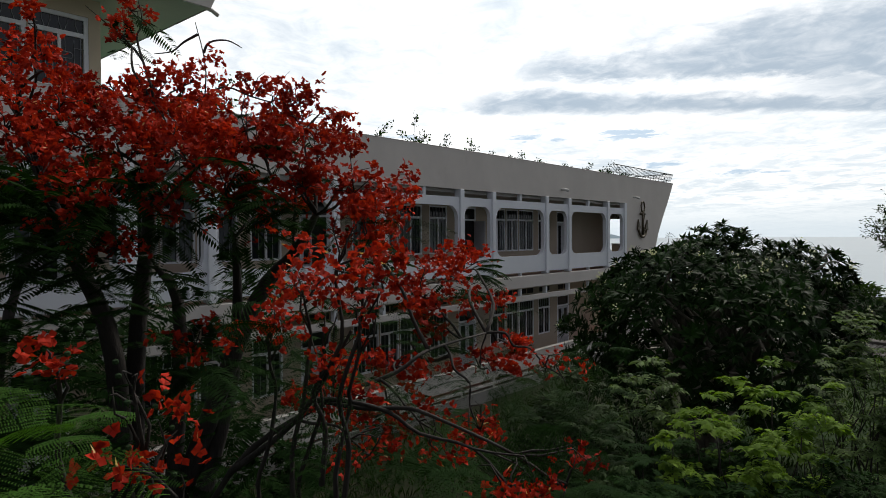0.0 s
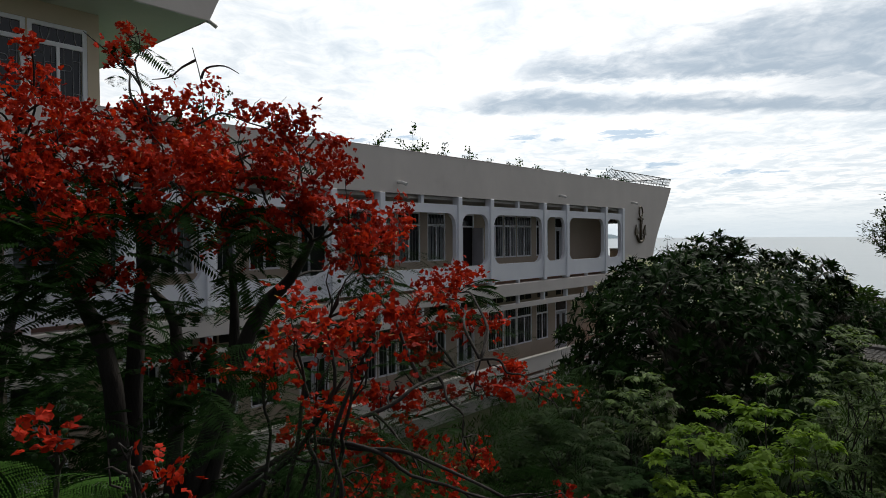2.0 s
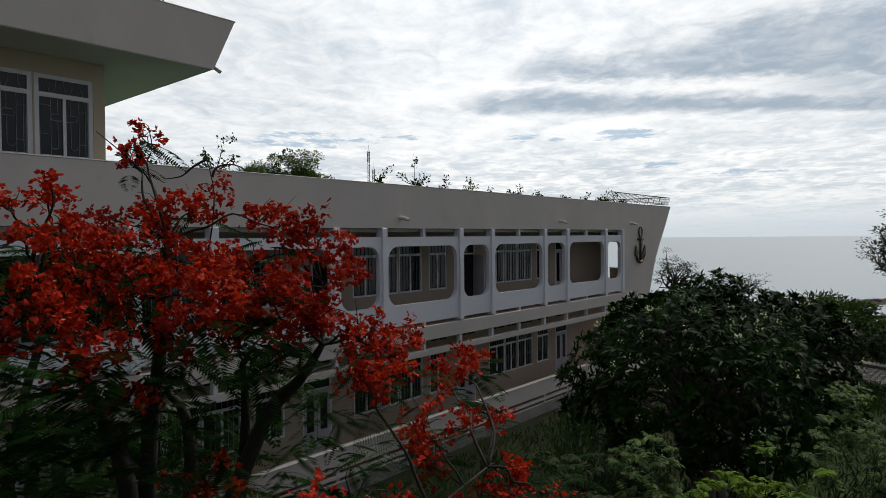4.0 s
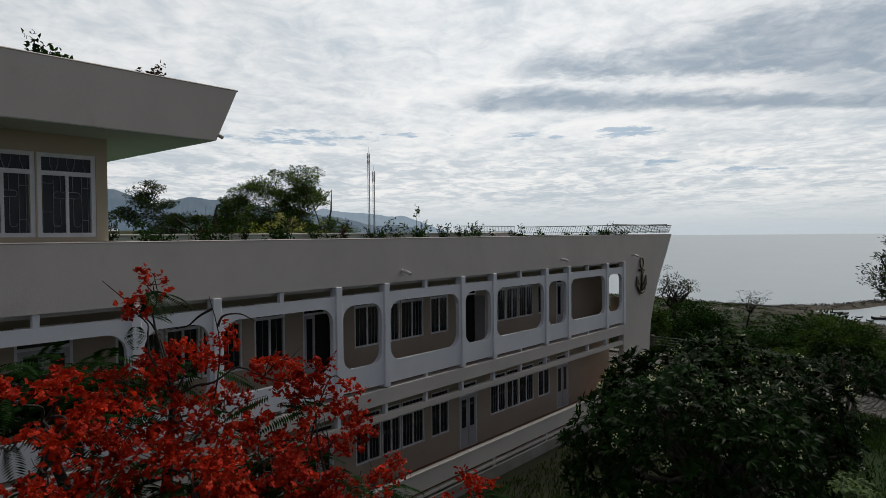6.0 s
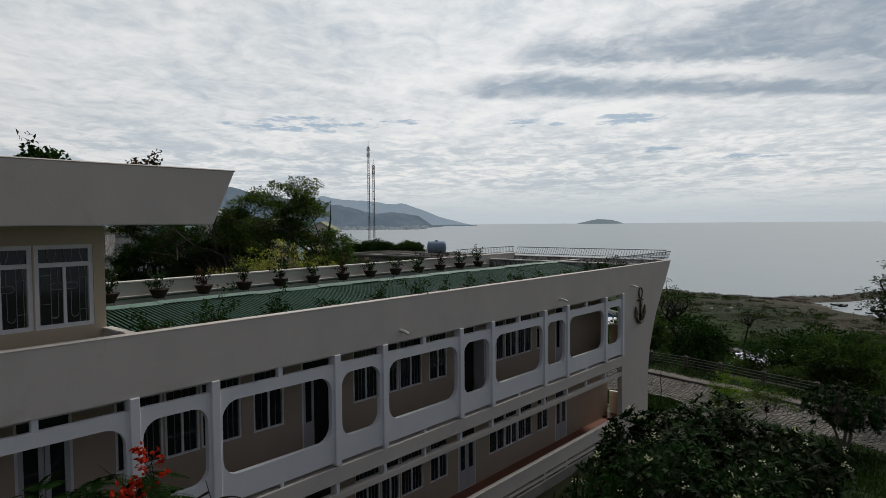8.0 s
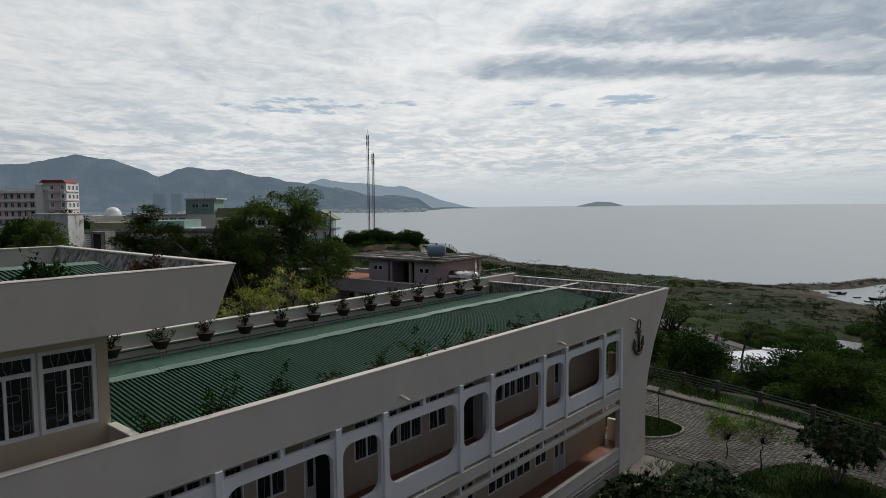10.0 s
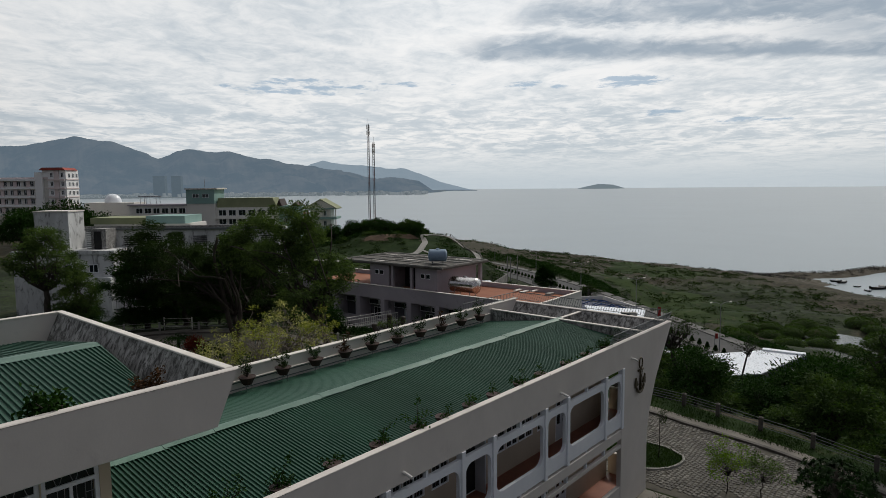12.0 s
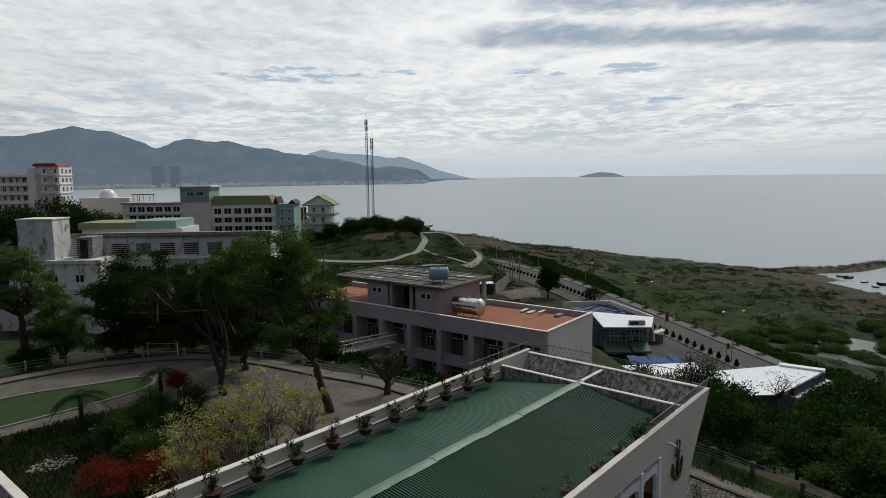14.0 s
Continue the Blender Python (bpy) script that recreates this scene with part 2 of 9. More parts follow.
YARDBARK = surface("yard_tree_bark", (0.022, 0.018, 0.015), (0.07, 0.058, 0.048), 4, 0.9, 0.7, 30, stretch=(1, 1, 0.35))
GROUT = surface("cobble_joint", (0.042, 0.039, 0.030), (0.088, 0.080, 0.063), 0.8, 0.95, 0.4, 12, stain=(0.12, 0.11, 0.09), coords="World")
CONC = surface("concrete", (0.20, 0.195, 0.18), (0.32, 0.31, 0.29), 0.9, 0.9, 0.3, 18, stain=(0.13, 0.12, 0.105), coords="World")
KERB = surface("dark_kerb", (0.05, 0.045, 0.04), (0.11, 0.10, 0.09), 1.5, 0.9, 0.4, 18, coords="World")
PAVE = surface("pale_paving", (0.12, 0.11, 0.095), (0.20, 0.185, 0.16), 0.7, 0.9, 0.25, 14, stain=(0.16, 0.13, 0.10), coords="World")
KERBING = surface("grey_paving", (0.085, 0.084, 0.080), (0.15, 0.147, 0.14), 0.7, 0.9, 0.25, 14, coords="World")
TARP = surface("blue_tarpaulin", (0.008, 0.035, 0.12), (0.03, 0.10, 0.26), 0.9, 0.8, 0.2, 6, coords="World")
NAVY = surface("navy_tarpaulin", (0.012, 0.018, 0.06), (0.03, 0.04, 0.11), 0.5, 0.5, 0.2, 6, coords="World")
AWNING = surface("dark_green_awning", (0.014, 0.042, 0.030), (0.03, 0.075, 0.055), 0.4, 0.6, 0.1, 6, coords="World")
MULLION = surface("dull_teal_frame", (0.20, 0.24, 0.235), (0.34, 0.39, 0.38), 0.8, 0.7, 0.05, 8, coords="World")
RUBBLE = surface("grey_brown_rubble", (0.05, 0.045, 0.037), (0.17, 0.155, 0.13), 0.5, 0.95, 0.8, 3.0, coords="World")
REDCLOTH = surface("red_banner_cloth", (0.20, 0.015, 0.012), (0.30, 0.03, 0.02), 0.8, 0.7, 0.05, 8)
ASPHALT = surface("grey_asphalt", (0.042, 0.043, 0.044), (0.074, 0.074, 0.073), 0.15, 0.9, 0.2, 8, coords="World")
DECK = surface("orange_deck", (0.24, 0.09, 0.05), (0.34, 0.135, 0.075), 0.4, 0.85, 0.15, 10, stain=(0.22, 0.085, 0.05), coords="World")
PINKISH = surface("pinkish_render", (0.35, 0.32, 0.352), (0.45, 0.412, 0.45), 0.25, 0.9, 0.1, 10, stain=(0.20, 0.18, 0.195), coords="World")
GREYWALL = surface("mouldy_grey_wall", (0.52, 0.53, 0.53), (0.72, 0.73, 0.73), 0.45, 0.9, 0.1, 6, stain=(0.09, 0.09, 0.088), stain_at=(0.50, 0.68), coords="World", stretch=(1, 1, 0.4))
OFFWHITE = surface("offwhite_wall", (0.66, 0.64, 0.60), (0.76, 0.74, 0.70), 0.15, 0.9, 0.05, 5, stain=(0.30, 0.285, 0.26), coords="World")
MEADOW = surface("meadow_grass", (0.013, 0.027, 0.007), (0.036, 0.058, 0.015), 0.12, 0.95, 0.6, 1.6, coords="World", stain=(0.075, 0.058, 0.035), stain_at=(0.56, 0.68), spec=0.1)
EARTH = surface("orange_earth", (0.06, 0.042, 0.028), (0.15, 0.10, 0.065), 0.3, 0.95, 0.6, 2.5, coords="World", stain=(0.04, 0.045, 0.02))
DIRTROOF = surface("dirty_flat_roof", (0.055, 0.05, 0.045), (0.15, 0.14, 0.125), 0.5, 0.95, 0.4, 6, stain=(0.03, 0.028, 0.024), coords="World")
# Grey infill with the shade between the hall's pillars put into its colour.
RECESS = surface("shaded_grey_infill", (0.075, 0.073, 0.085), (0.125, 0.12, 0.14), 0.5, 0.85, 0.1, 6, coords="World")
BRIGHTWALL = surface("bright_white_wall", (0.88, 0.88, 0.88), (0.93, 0.93, 0.93), 0.15, 0.9, 0.05, 5, coords="World")
PINKWALL = surface("pink_wall", (0.66, 0.56, 0.55), (0.76, 0.66, 0.65), 0.15, 0.9, 0.05, 5, coords="World")
MINT = surface("mint_wall", (0.20, 0.33, 0.31), (0.29, 0.42, 0.39), 0.15, 0.85, 0.05, 5, coords="World")
OLIVE = surface("olive_roof", (0.20, 0.22, 0.12), (0.29, 0.31, 0.18), 0.2, 0.8, 0.1, 5, coords="World")
REDROOF = surface("red_roof", (0.30, 0.055, 0.04), (0.38, 0.08, 0.06), 0.3, 0.8, 0.1, 6, coords="World")
BLUEWALL = surface("blue_glass_wall", (0.03, 0.05, 0.065), (0.06, 0.09, 0.11), 0.6, 0.25, 0.05, 6, coords="World")
SHEET = surface("white_metal_roof", (0.72, 0.76, 0.82), (0.82, 0.85, 0.89), 0.3, 0.28, 0.05, 5, coords="World", spec=0.6)
STEEL = surface("steel_tank", (0.55, 0.52, 0.50), (0.68, 0.66, 0.64), 1.5, 0.22, 0.05, 10, metal=1.0)
TANKBLUE = surface("blue_tank", (0.18, 0.26, 0.36), (0.24, 0.33, 0.43), 2, 0.5, 0.05)
MAST = surface("galvanised_mast", (0.20, 0.20, 0.21), (0.28, 0.28, 0.29), 2, 0.6, 0.05)
MASTRED = surface("red_mast_band", (0.33, 0.13, 0.11), (0.38, 0.17, 0.15), 2, 0.6, 0.05)
GREENERY = dict(rough=0.7, bump=0.0, coords="World", spec=0.1)
PETAL = surface("scarlet_petal", (0.14, 0.005, 0.005), (0.58, 0.042, 0.016), 2.0, 0.7, 0, 9, coords="World", through=0.26, spec=0.08, island=0.35)
STAMEN = surface("pale_petal", (0.60, 0.30, 0.10), (0.75, 0.55, 0.30), 5, 0.6, 0, coords="World", through=0.25)
# Shade put into FERN's colour, sunlight into NEARFERN's; both one feathery leaf.
FERN = surface("shaded_feathery_leaf", (0.005, 0.016, 0.0035), (0.014, 0.038, 0.0065), 1.2, through=0.14, island=0.25, rough=0.75, bump=0.0, coords="World", spec=0.03)
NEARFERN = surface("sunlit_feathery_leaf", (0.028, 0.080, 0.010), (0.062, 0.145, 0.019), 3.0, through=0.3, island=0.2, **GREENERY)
DARKLEAF = surface("dark_glossy_leaf", (0.007, 0.024, 0.004), (0.024, 0.062, 0.009), 0.8, through=0.15, island=0.4, rough=0.65, bump=0, coords="World", spec=0.05)
GLOSSLEAF = surface("frangipani_leaf", (0.0035, 0.012, 0.0025), (0.014, 0.040, 0.006), 0.8, through=0.12, island=0.5, rough=0.6, bump=0, coords="World", spec=0.06)
MIDLEAF = surface("green_leaf", (0.009, 0.021, 0.005), (0.031, 0.055, 0.012), 0.7, through=0.25, island=0.3, **GREENERY)
BRIGHTLEAF = surface("young_green_leaf", (0.036, 0.088, 0.007), (0.15, 0.24, 0.022), 0.8, through=0.35, island=0.25, **GREENERY)
# Lit copy of MIDLEAF: sunlight on the crowns put into the colour.
LITLEAF = surface("sunlit_green_leaf", (0.021, 0.042, 0.013), (0.118, 0.176, 0.058), 1.0, through=0.3, island=0.5, **GREENERY)
SLOPELEAF = surface("slope_leaf", (0.015, 0.034, 0.008), (0.062, 0.108, 0.024), 0.7, through=0.25, island=0.35, **GREENERY)
GREYLEAF = surface("narrow_grey_leaf", (0.014, 0.032, 0.012), (0.034, 0.062, 0.024), 0.9, through=0.2, island=0.3, **GREENERY)
PALEGOLD = surface("pale_variegated_leaf", (0.055, 0.085, 0.016), (0.56, 0.53, 0.24), 2.4, through=0.3, island=0.45, **GREENERY)
GOLDLEAF = surface("yellow_green_leaf", (0.045, 0.075, 0.012), (0.40, 0.41, 0.10), 2.0, through=0.3, island=0.45, **GREENERY)
RUSTLEAF = surface("brownish_leaf", (0.022, 0.014, 0.008), (0.070, 0.032, 0.016), 0.9, through=0.2, island=0.4, **GREENERY)
REDLEAF = surface("red_leaf", (0.085, 0.012, 0.008), (0.24, 0.035, 0.016), 0.9, through=0.3, island=0.3, **GREENERY)
BLOSSOM = surface("white_blossom", (0.62, 0.62, 0.50), (0.78, 0.78, 0.68), 3, 0.6, 0, coords="World", through=0.2)
GRASS = surface("grass_blades", (0.010, 0.026, 0.005), (0.030, 0.058, 0.010), 0.5, through=0.25, island=0.3, **GREENERY)


def ground_material():
    """Earth, rough grass and sand, sorted by broad noise and by the height above the sea."""
    m = bpy.data.materials.new("coastal_ground")
    m.use_nodes = True
    k = Nodes(m.node_tree)
    pos = k.add("ShaderNodeNewGeometry").outputs["Position"]
    z = k.add("ShaderNodeSeparateXYZ", {0: pos}).outputs[2]
    n1, n2, n3 = k.noise(pos, 0.035, 6, 0.6, 0.5), k.noise(pos, 0.22, 6, 0.65, 0.4), k.noise(pos, 2.2, 5, 0.7)
    n4 = k.noise(pos, 0.75, 5, 0.7, 0.5)
    green = k.mix(k.step(n2, 0.35, 0.65), (0.009, 0.019, 0.005), (0.034, 0.054, 0.013))
    dry = k.mix(n4, (0.026, 0.024, 0.016), (0.115, 0.092, 0.062))
    col = k.mix(k.step(n1, 0.54, 0.66), green, dry)
    col = k.mix(k.step(n2, 0.56, 0.68), col, (0.016, 0.022, 0.009))
    col = k.mix(k.math("MULTIPLY", k.step(n4, 0.46, 0.62), 0.75), col, (0.010, 0.015, 0.006))
    back = k.step(k.math("ADD", z, k.math("MULTIPLY", n2, 3.0)), -20.2, -18.6, 1, 0)
    col = k.mix(k.math("MULTIPLY", back, 0.8), col, k.mix(k.step(n4, 0.4, 0.6), (0.075, 0.062, 0.042), (0.030, 0.028, 0.017)))
    px_, py_, _ = k.add("ShaderNodeSeparateXYZ", {0: pos}).outputs
    far = k.math("ADD", k.math("MULTIPLY", px_, 0.62), k.math("MULTIPLY", py_, 0.785))
    arid = k.step(k.math("ADD", far, k.math("MULTIPLY", n1, 90.0)), 215, 260)
    col = k.mix(k.math("MULTIPLY", arid, 0.8), col, k.mix(k.step(n4, 0.36, 0.62), (0.085, 0.068, 0.045), (0.028, 0.027, 0.016)))
    shore = k.step(k.math("ADD", z, k.math("MULTIPLY", n2, 5.0)), -24.2, -21.6, 1, 0)
    col = k.mix(k.math("MULTIPLY", shore, 0.8), col, k.mix(n3, (0.05, 0.045, 0.036), (0.21, 0.185, 0.145)))
    col = k.mix(k.math("MULTIPLY", k.step(n3, 0.35, 0.75), 0.5), col, (0.016, 0.017, 0.010))
    bmp = k.add("ShaderNodeBump", {"Strength": 0.6, "Distance": 0.12, "Height": n3}).outputs[0]
    k.add("ShaderNodeOutputMaterial", {0: k.add("ShaderNodeBsdfPrincipled", {"Base Color": col, "Roughness": 0.95, "Normal": bmp, "Specular IOR Level": 0.2}).outputs[0]})
    return m


def sea_material(name, deep, rough, scale):
    m = bpy.data.materials.new(name)
    m.use_nodes = True
    k = Nodes(m.node_tree)
    pos = k.add("ShaderNodeNewGeometry").outputs["Position"]
    n1, n2 = k.noise(pos, scale, 4, 0.6), k.noise(pos, scale * 0.02, 5, 0.6, 0.5)
    bmp = k.add("ShaderNodeBump", {"Strength": 0.25, "Distance": 0.3, "Height": n1}).outputs[0]
    col = k.mix(n2, deep, tuple(c * 1.25 for c in deep))
    k.add("ShaderNodeOutputMaterial", {0: k.add("ShaderNodeBsdfPrincipled", {"Base Color": col, "Roughness": rough, "IOR": 1.33, "Normal": bmp}).outputs[0]})
    return m


GROUND = ground_material()
SEA = sea_material("calm_sea", (0.228, 0.270, 0.296), 0.32, 0.5)
POND = sea_material("pond_water", (0.12, 0.13, 0.12), 0.12, 1.5)
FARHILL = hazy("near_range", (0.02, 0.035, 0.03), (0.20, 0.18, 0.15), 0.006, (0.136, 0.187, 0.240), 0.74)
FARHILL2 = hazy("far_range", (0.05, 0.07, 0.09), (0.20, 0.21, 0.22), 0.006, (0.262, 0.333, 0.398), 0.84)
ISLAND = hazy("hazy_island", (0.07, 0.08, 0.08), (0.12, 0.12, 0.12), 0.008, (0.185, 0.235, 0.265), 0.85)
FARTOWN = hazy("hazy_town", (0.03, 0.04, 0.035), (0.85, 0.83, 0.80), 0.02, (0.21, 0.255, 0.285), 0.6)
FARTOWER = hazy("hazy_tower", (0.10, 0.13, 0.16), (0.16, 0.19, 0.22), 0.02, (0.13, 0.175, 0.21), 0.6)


# ---- building helpers ----
def thing(name, at=(0, 0, 0), label="", category="", group="", kind=""):
    ob = new(name)
    ob.empty_display_size = 0.2
    ob.location = at
    return tagged(ob, label, category, group, kind)


def link_mesh(name, me, material, parent=None, label="", smooth=False):
    if material is not None:
        me.materials.append(material)
    if smooth:
        me.polygons.foreach_set("use_smooth", [True] * len(me.polygons))
    ob = new(name, me)
    if parent is not None:
        ob.parent = parent
        ob.location = -world_at(parent)
    if label:
        ob["label"] = label
    return ob


def world_at(ob):
    at = ob.location.copy()
    while ob.parent is not None:
        ob = ob.parent
        at = at + ob.location
    return at


def part(name, bm, material, parent=None, label="", smooth=False):
    """Links a bmesh, given in world places, as one mesh object under a thing or a part."""
    me = bpy.data.meshes.new(name)
    bm.to_mesh(me)
    bm.free()
    return link_mesh(name, me, material, parent, label, smooth)


def raw(name, verts, faces, material, parent=None, label="", smooth=False):
    me = bpy.data.meshes.new(name)
    me.from_pydata(np.asarray(verts, float).tolist(), [], [tuple(int(i) for i in q) for q in faces])
    me.update()
    return link_mesh(name, me, material, parent, label, smooth)


def box(bm, x0, x1, y0, y1, z0, z1, m=None, bevel=0.0):
    vs = bmesh.ops.create_cube(bm, size=1.0)["verts"]
    bmesh.ops.scale(bm, vec=(x1 - x0, y1 - y0, z1 - z0), verts=vs)
    bmesh.ops.translate(bm, vec=((x0 + x1) / 2, (y0 + y1) / 2, (z0 + z1) / 2), verts=vs)
    if bevel:
        es = {e for v in vs for e in v.link_edges}
        vs = bmesh.ops.bevel(bm, geom=list(es), offset=bevel, segments=1, affect="EDGES")["verts"]
    if m is not None:
        bmesh.ops.transform(bm, matrix=m, verts=vs)
    return vs


def boxed(name, material, parent, *dims, label="", bevel=0.0, m=None):
    bm = bmesh.new()
    box(bm, *dims, bevel=bevel, m=m)
    return part(name, bm, material, parent, label)


def tube(bm, path, radii, sides=7):
    """A tapered tube along a path of points."""
    rings = []
    for i, p in enumerate(path):
        p = Vector(p)
        d = (Vector(path[min(i + 1, len(path) - 1)]) - Vector(path[max(i - 1, 0)])).normalized()
        u = d.cross(Vector((0.31, 0.27, 0.91)) if abs(d.z) < 0.95 else Vector((1, 0, 0))).normalized()
        w = d.cross(u)
        r = float(radii[i] if hasattr(radii, "__len__") else radii)
        rings.append([bm.verts.new(p + r * (math.cos(2 * math.pi * s / sides) * u + math.sin(2 * math.pi * s / sides) * w)) for s in range(sides)])
    for a, b in zip(rings, rings[1:]):
        for s in range(sides):
            bm.faces.new((a[s], a[(s + 1) % sides], b[(s + 1) % sides], b[s]))
    bm.faces.new(rings[0][::-1])
    bm.faces.new(rings[-1])


def prism(bm, outline, axis, lo, hi):
    """Extrudes a closed outline of two coordinates along an axis."""
    def at(p, v):
        return {"x": (v, p[0], p[1]), "y": (p[0], v, p[1]), "z": (p[0], p[1], v)}[axis]
    a = [bm.verts.new(at(p, lo)) for p in outline]
    b = [bm.verts.new(at(p, hi)) for p in outline]
    n = len(a)
    bm.faces.new(a)
    bm.faces.new(b[::-1])
    for i in range(n):
        bm.faces.new((a[i], b[i], b[(i + 1) % n], a[(i + 1) % n]))
    bmesh.ops.recalc_face_normals(bm, faces=bm.faces[:])


def local(ox, oy, deg, oz=0.0):
    return pose(ox, oy, oz, 0, 0, deg)


# ---- ground and sea ----
def shore_u(v):
    return np.interp(v, [-200, 60, 150, 200, 215, 240, 285, 355, 409, 438, 462, 490, 530, 600], [330, 330, 300, 262, 232, 211, 190, 156, 117, 98, 60, 0, -110, -420])


def height(x, y):
    """The land: a plateau at 0, a slope to the coast road, wasteland and the shore. u runs to sea, v along the road."""
    x, y = np.asarray(x, float), np.asarray(y, float)
    u, v = 0.785 * x - 0.62 * y, 0.62 * x + 0.785 * y
    edge = np.where(y > 40, np.hypot(np.maximum(x - 24, 0), np.maximum(y - 40, 0)) - 21.5, x - 45.6 - 0.9 * np.clip((y - 10) / 20, 0, 1) + 0.011 * np.clip(-y, 0, 40) ** 2 + np.maximum(-y - 10, 0) * 0.25)
    flat = np.interp(edge, [0, 3, 9, 30], [0, -1.6, -4.2, -6.5])
    shift = np.interp(v, [92, 112, 150, 158, 175, 186, 198, 210, 235], [0, -12, -12, -5, 8.2, 11, 9.5, 7, 0])
    base = np.interp(u - shift * np.clip((u - 34) / 8, 0, 1), [38, 46, 57, 88, 104, 110, 150, 185, 230], [0, -5.5, -13.9, -14.1, -17, -19.5, -19.8, -22.5, -25])
    d = shore_u(v) - u
    coast = np.interp(d, [-60, 0, 14, 60, 62], [-33, -27.2, -24.6, -21, 90])
    knoll = 4.6 * np.exp(-(((x - 152) / 17) ** 2 + ((y - 156) / 18) ** 2)) + 1.8 * np.exp(-(((x - 160) / 30) ** 2 + ((y - 140) / 16) ** 2)) + 2.2 * np.exp(-(((x - 162) / 24) ** 2 + ((y - 192) / 24) ** 2))
    knoll = knoll + 3.2 * np.exp(-(((x - 176) / 20) ** 2 + ((y - 134) / 15) ** 2)) * np.clip((68 - u) / 8, 0, 1)
    across, along = (x - 152.5) * 0.46 + (y - 138) * 0.886, (x - 152.5) * 0.886 - (y - 138) * 0.46
    knoll = knoll + 1.6 * np.clip(across / 2.2 + 0.5, 0, 1) * np.clip((15 - np.abs(along + 3)) / 5, 0, 1) * np.clip((26 - across) / 12, 0, 1)
    inlet = 9.0 * np.exp(-(((u - 256) / 50) ** 4 + ((v - 190 + 4 * np.sin(u * 0.09)) / 29) ** 4))
    along = np.clip((u - 196) / 110, 0, 1)
    spit = -25.2 - 3.4 * ((v - 237 - 10 * along + 3 * np.sin(u * 0.11)) / (10 - 3 * along)) ** 2 - 40 * np.clip((u - 306) / 40, 0, 1) - 40 * np.clip((196 - u) / 20, 0, 1)
    lump = 0.5 * np.sin(x * 0.13 + 1.3) * np.sin(y * 0.11) + 0.3 * np.sin(x * 0.31 + y * 0.23)
    rough = np.clip((edge - 3) / 15, 0, 1) * np.clip(np.abs(u - 77) / 9 - 1.1, 0, 1)
    behind = np.interp(v, [228, 246, 275, 320, 380], [90, -8.5, -11.5, -14.6, -17]) + 60 * np.clip((4 - u) / 30, 0, 1)
    land = np.minimum(np.minimum(np.minimum(np.minimum(flat, base) + knoll, behind), coast) - inlet, 2.6) + lump * rough
    return np.maximum(land, np.maximum(spit + 0.5 * lump, -40))


def stretch_axis(points):
    out = []
    for (a, n), (b, _) in zip(points, points[1:]):
        out += list(np.linspace(a, b, n, endpoint=False))
    return np.array(out + [points[-1][0]])


def grid_mesh(name, xs, ys, zf, material, smooth=True):
    gx, gy = np.meshgrid(xs, ys)
    v = np.stack([gx, gy, zf(gx, gy)], -1).reshape(-1, 3)
    i = np.arange(len(xs) * len(ys)).reshape(len(ys), len(xs))
    f = np.stack([i[:-1, :-1], i[:-1, 1:], i[1:, 1:], i[1:, :-1]], -1).reshape(-1, 4)
    return raw(name, v, f, material, smooth=smooth)


ground = grid_mesh("ground", stretch_axis([(-400, 12), (-30, 40), (36, 60), (110, 60), (240, 75), (420, 30), (760, 1)]),
                   stretch_axis([(-420, 20), (-60, 60), (60, 50), (160, 50), (340, 40), (700, 1)]), height, GROUND)
tagged(ground, "rough coastal ground with grass, sand and earth", "ground", kind="structure")


def build_sea():
    rings = np.concatenate([np.linspace(60, 600, 10), np.geomspace(700, 4900, 26)])
    angles = np.linspace(0, 2 * math.pi, 97)[:-1]
    r, a = np.meshgrid(rings, angles, indexing="ij")
    z = -27.0 + 15.5 * np.clip((r - 900) / 4000, 0, 1) ** 1.3
    v = np.stack([r * np.cos(a) + 60, r * np.sin(a) + 30, z], -1).reshape(-1, 3)
    n = len(angles)
    f = [(i * n + j, i * n + (j + 1) % n, (i + 1) * n + (j + 1) % n, (i + 1) * n + j) for i in range(len(rings) - 1) for j in range(n)]
    return tagged(raw("water", v, f, SEA, smooth=True), "calm pale grey sea reaching the horizon", "sea", kind="structure")


build_sea()


# ---- the ship-shaped building ----
COLS = [5.66 + 5.215 * n + d for n in range(-3, 5) for d in (0.0, 1.75)]
X0, X1 = COLS[0], 28.2
ship = thing("ship_building", (12, 5, 0), "long cream building shaped like a ship with white corridor bays", "building")


def rounded(x0, x1, z0, z1, r, n=6):
    pts = []
    for cx, cz, a0 in ((x1 - r, z1 - r, 0), (x0 + r, z1 - r, 90), (x0 + r, z0 + r, 180), (x1 - r, z0 + r, 270)):
        pts += [(cx + r * math.cos(radians(a0 + 90 * i / n)), cz + r * math.sin(radians(a0 + 90 * i / n))) for i in range(n + 1)]
    return pts


def pierced(outer, holes, y0, y1):
    """A wall panel in the plane of the facade with holes through it."""
    bm = bmesh.new()
    edges = []
    for loop in (outer, *holes):
        vs = [bm.verts.new((x, y0, z)) for x, z in loop]
        edges += [bm.edges.new((vs[i], vs[(i + 1) % len(vs)])) for i in range(len(vs))]
    got = bmesh.ops.triangle_fill(bm, use_beauty=True, edges=edges)["geom"]
    faces = [g for g in got if isinstance(g, bmesh.types.BMFace)]
    out = bmesh.ops.extrude_face_region(bm, geom=faces)["geom"]
    bmesh.ops.translate(bm, vec=(0, y1 - y0, 0), verts=[g for g in out if isinstance(g, bmesh.types.BMVert)])
    bmesh.ops.recalc_face_normals(bm, faces=bm.faces[:])
    return bm


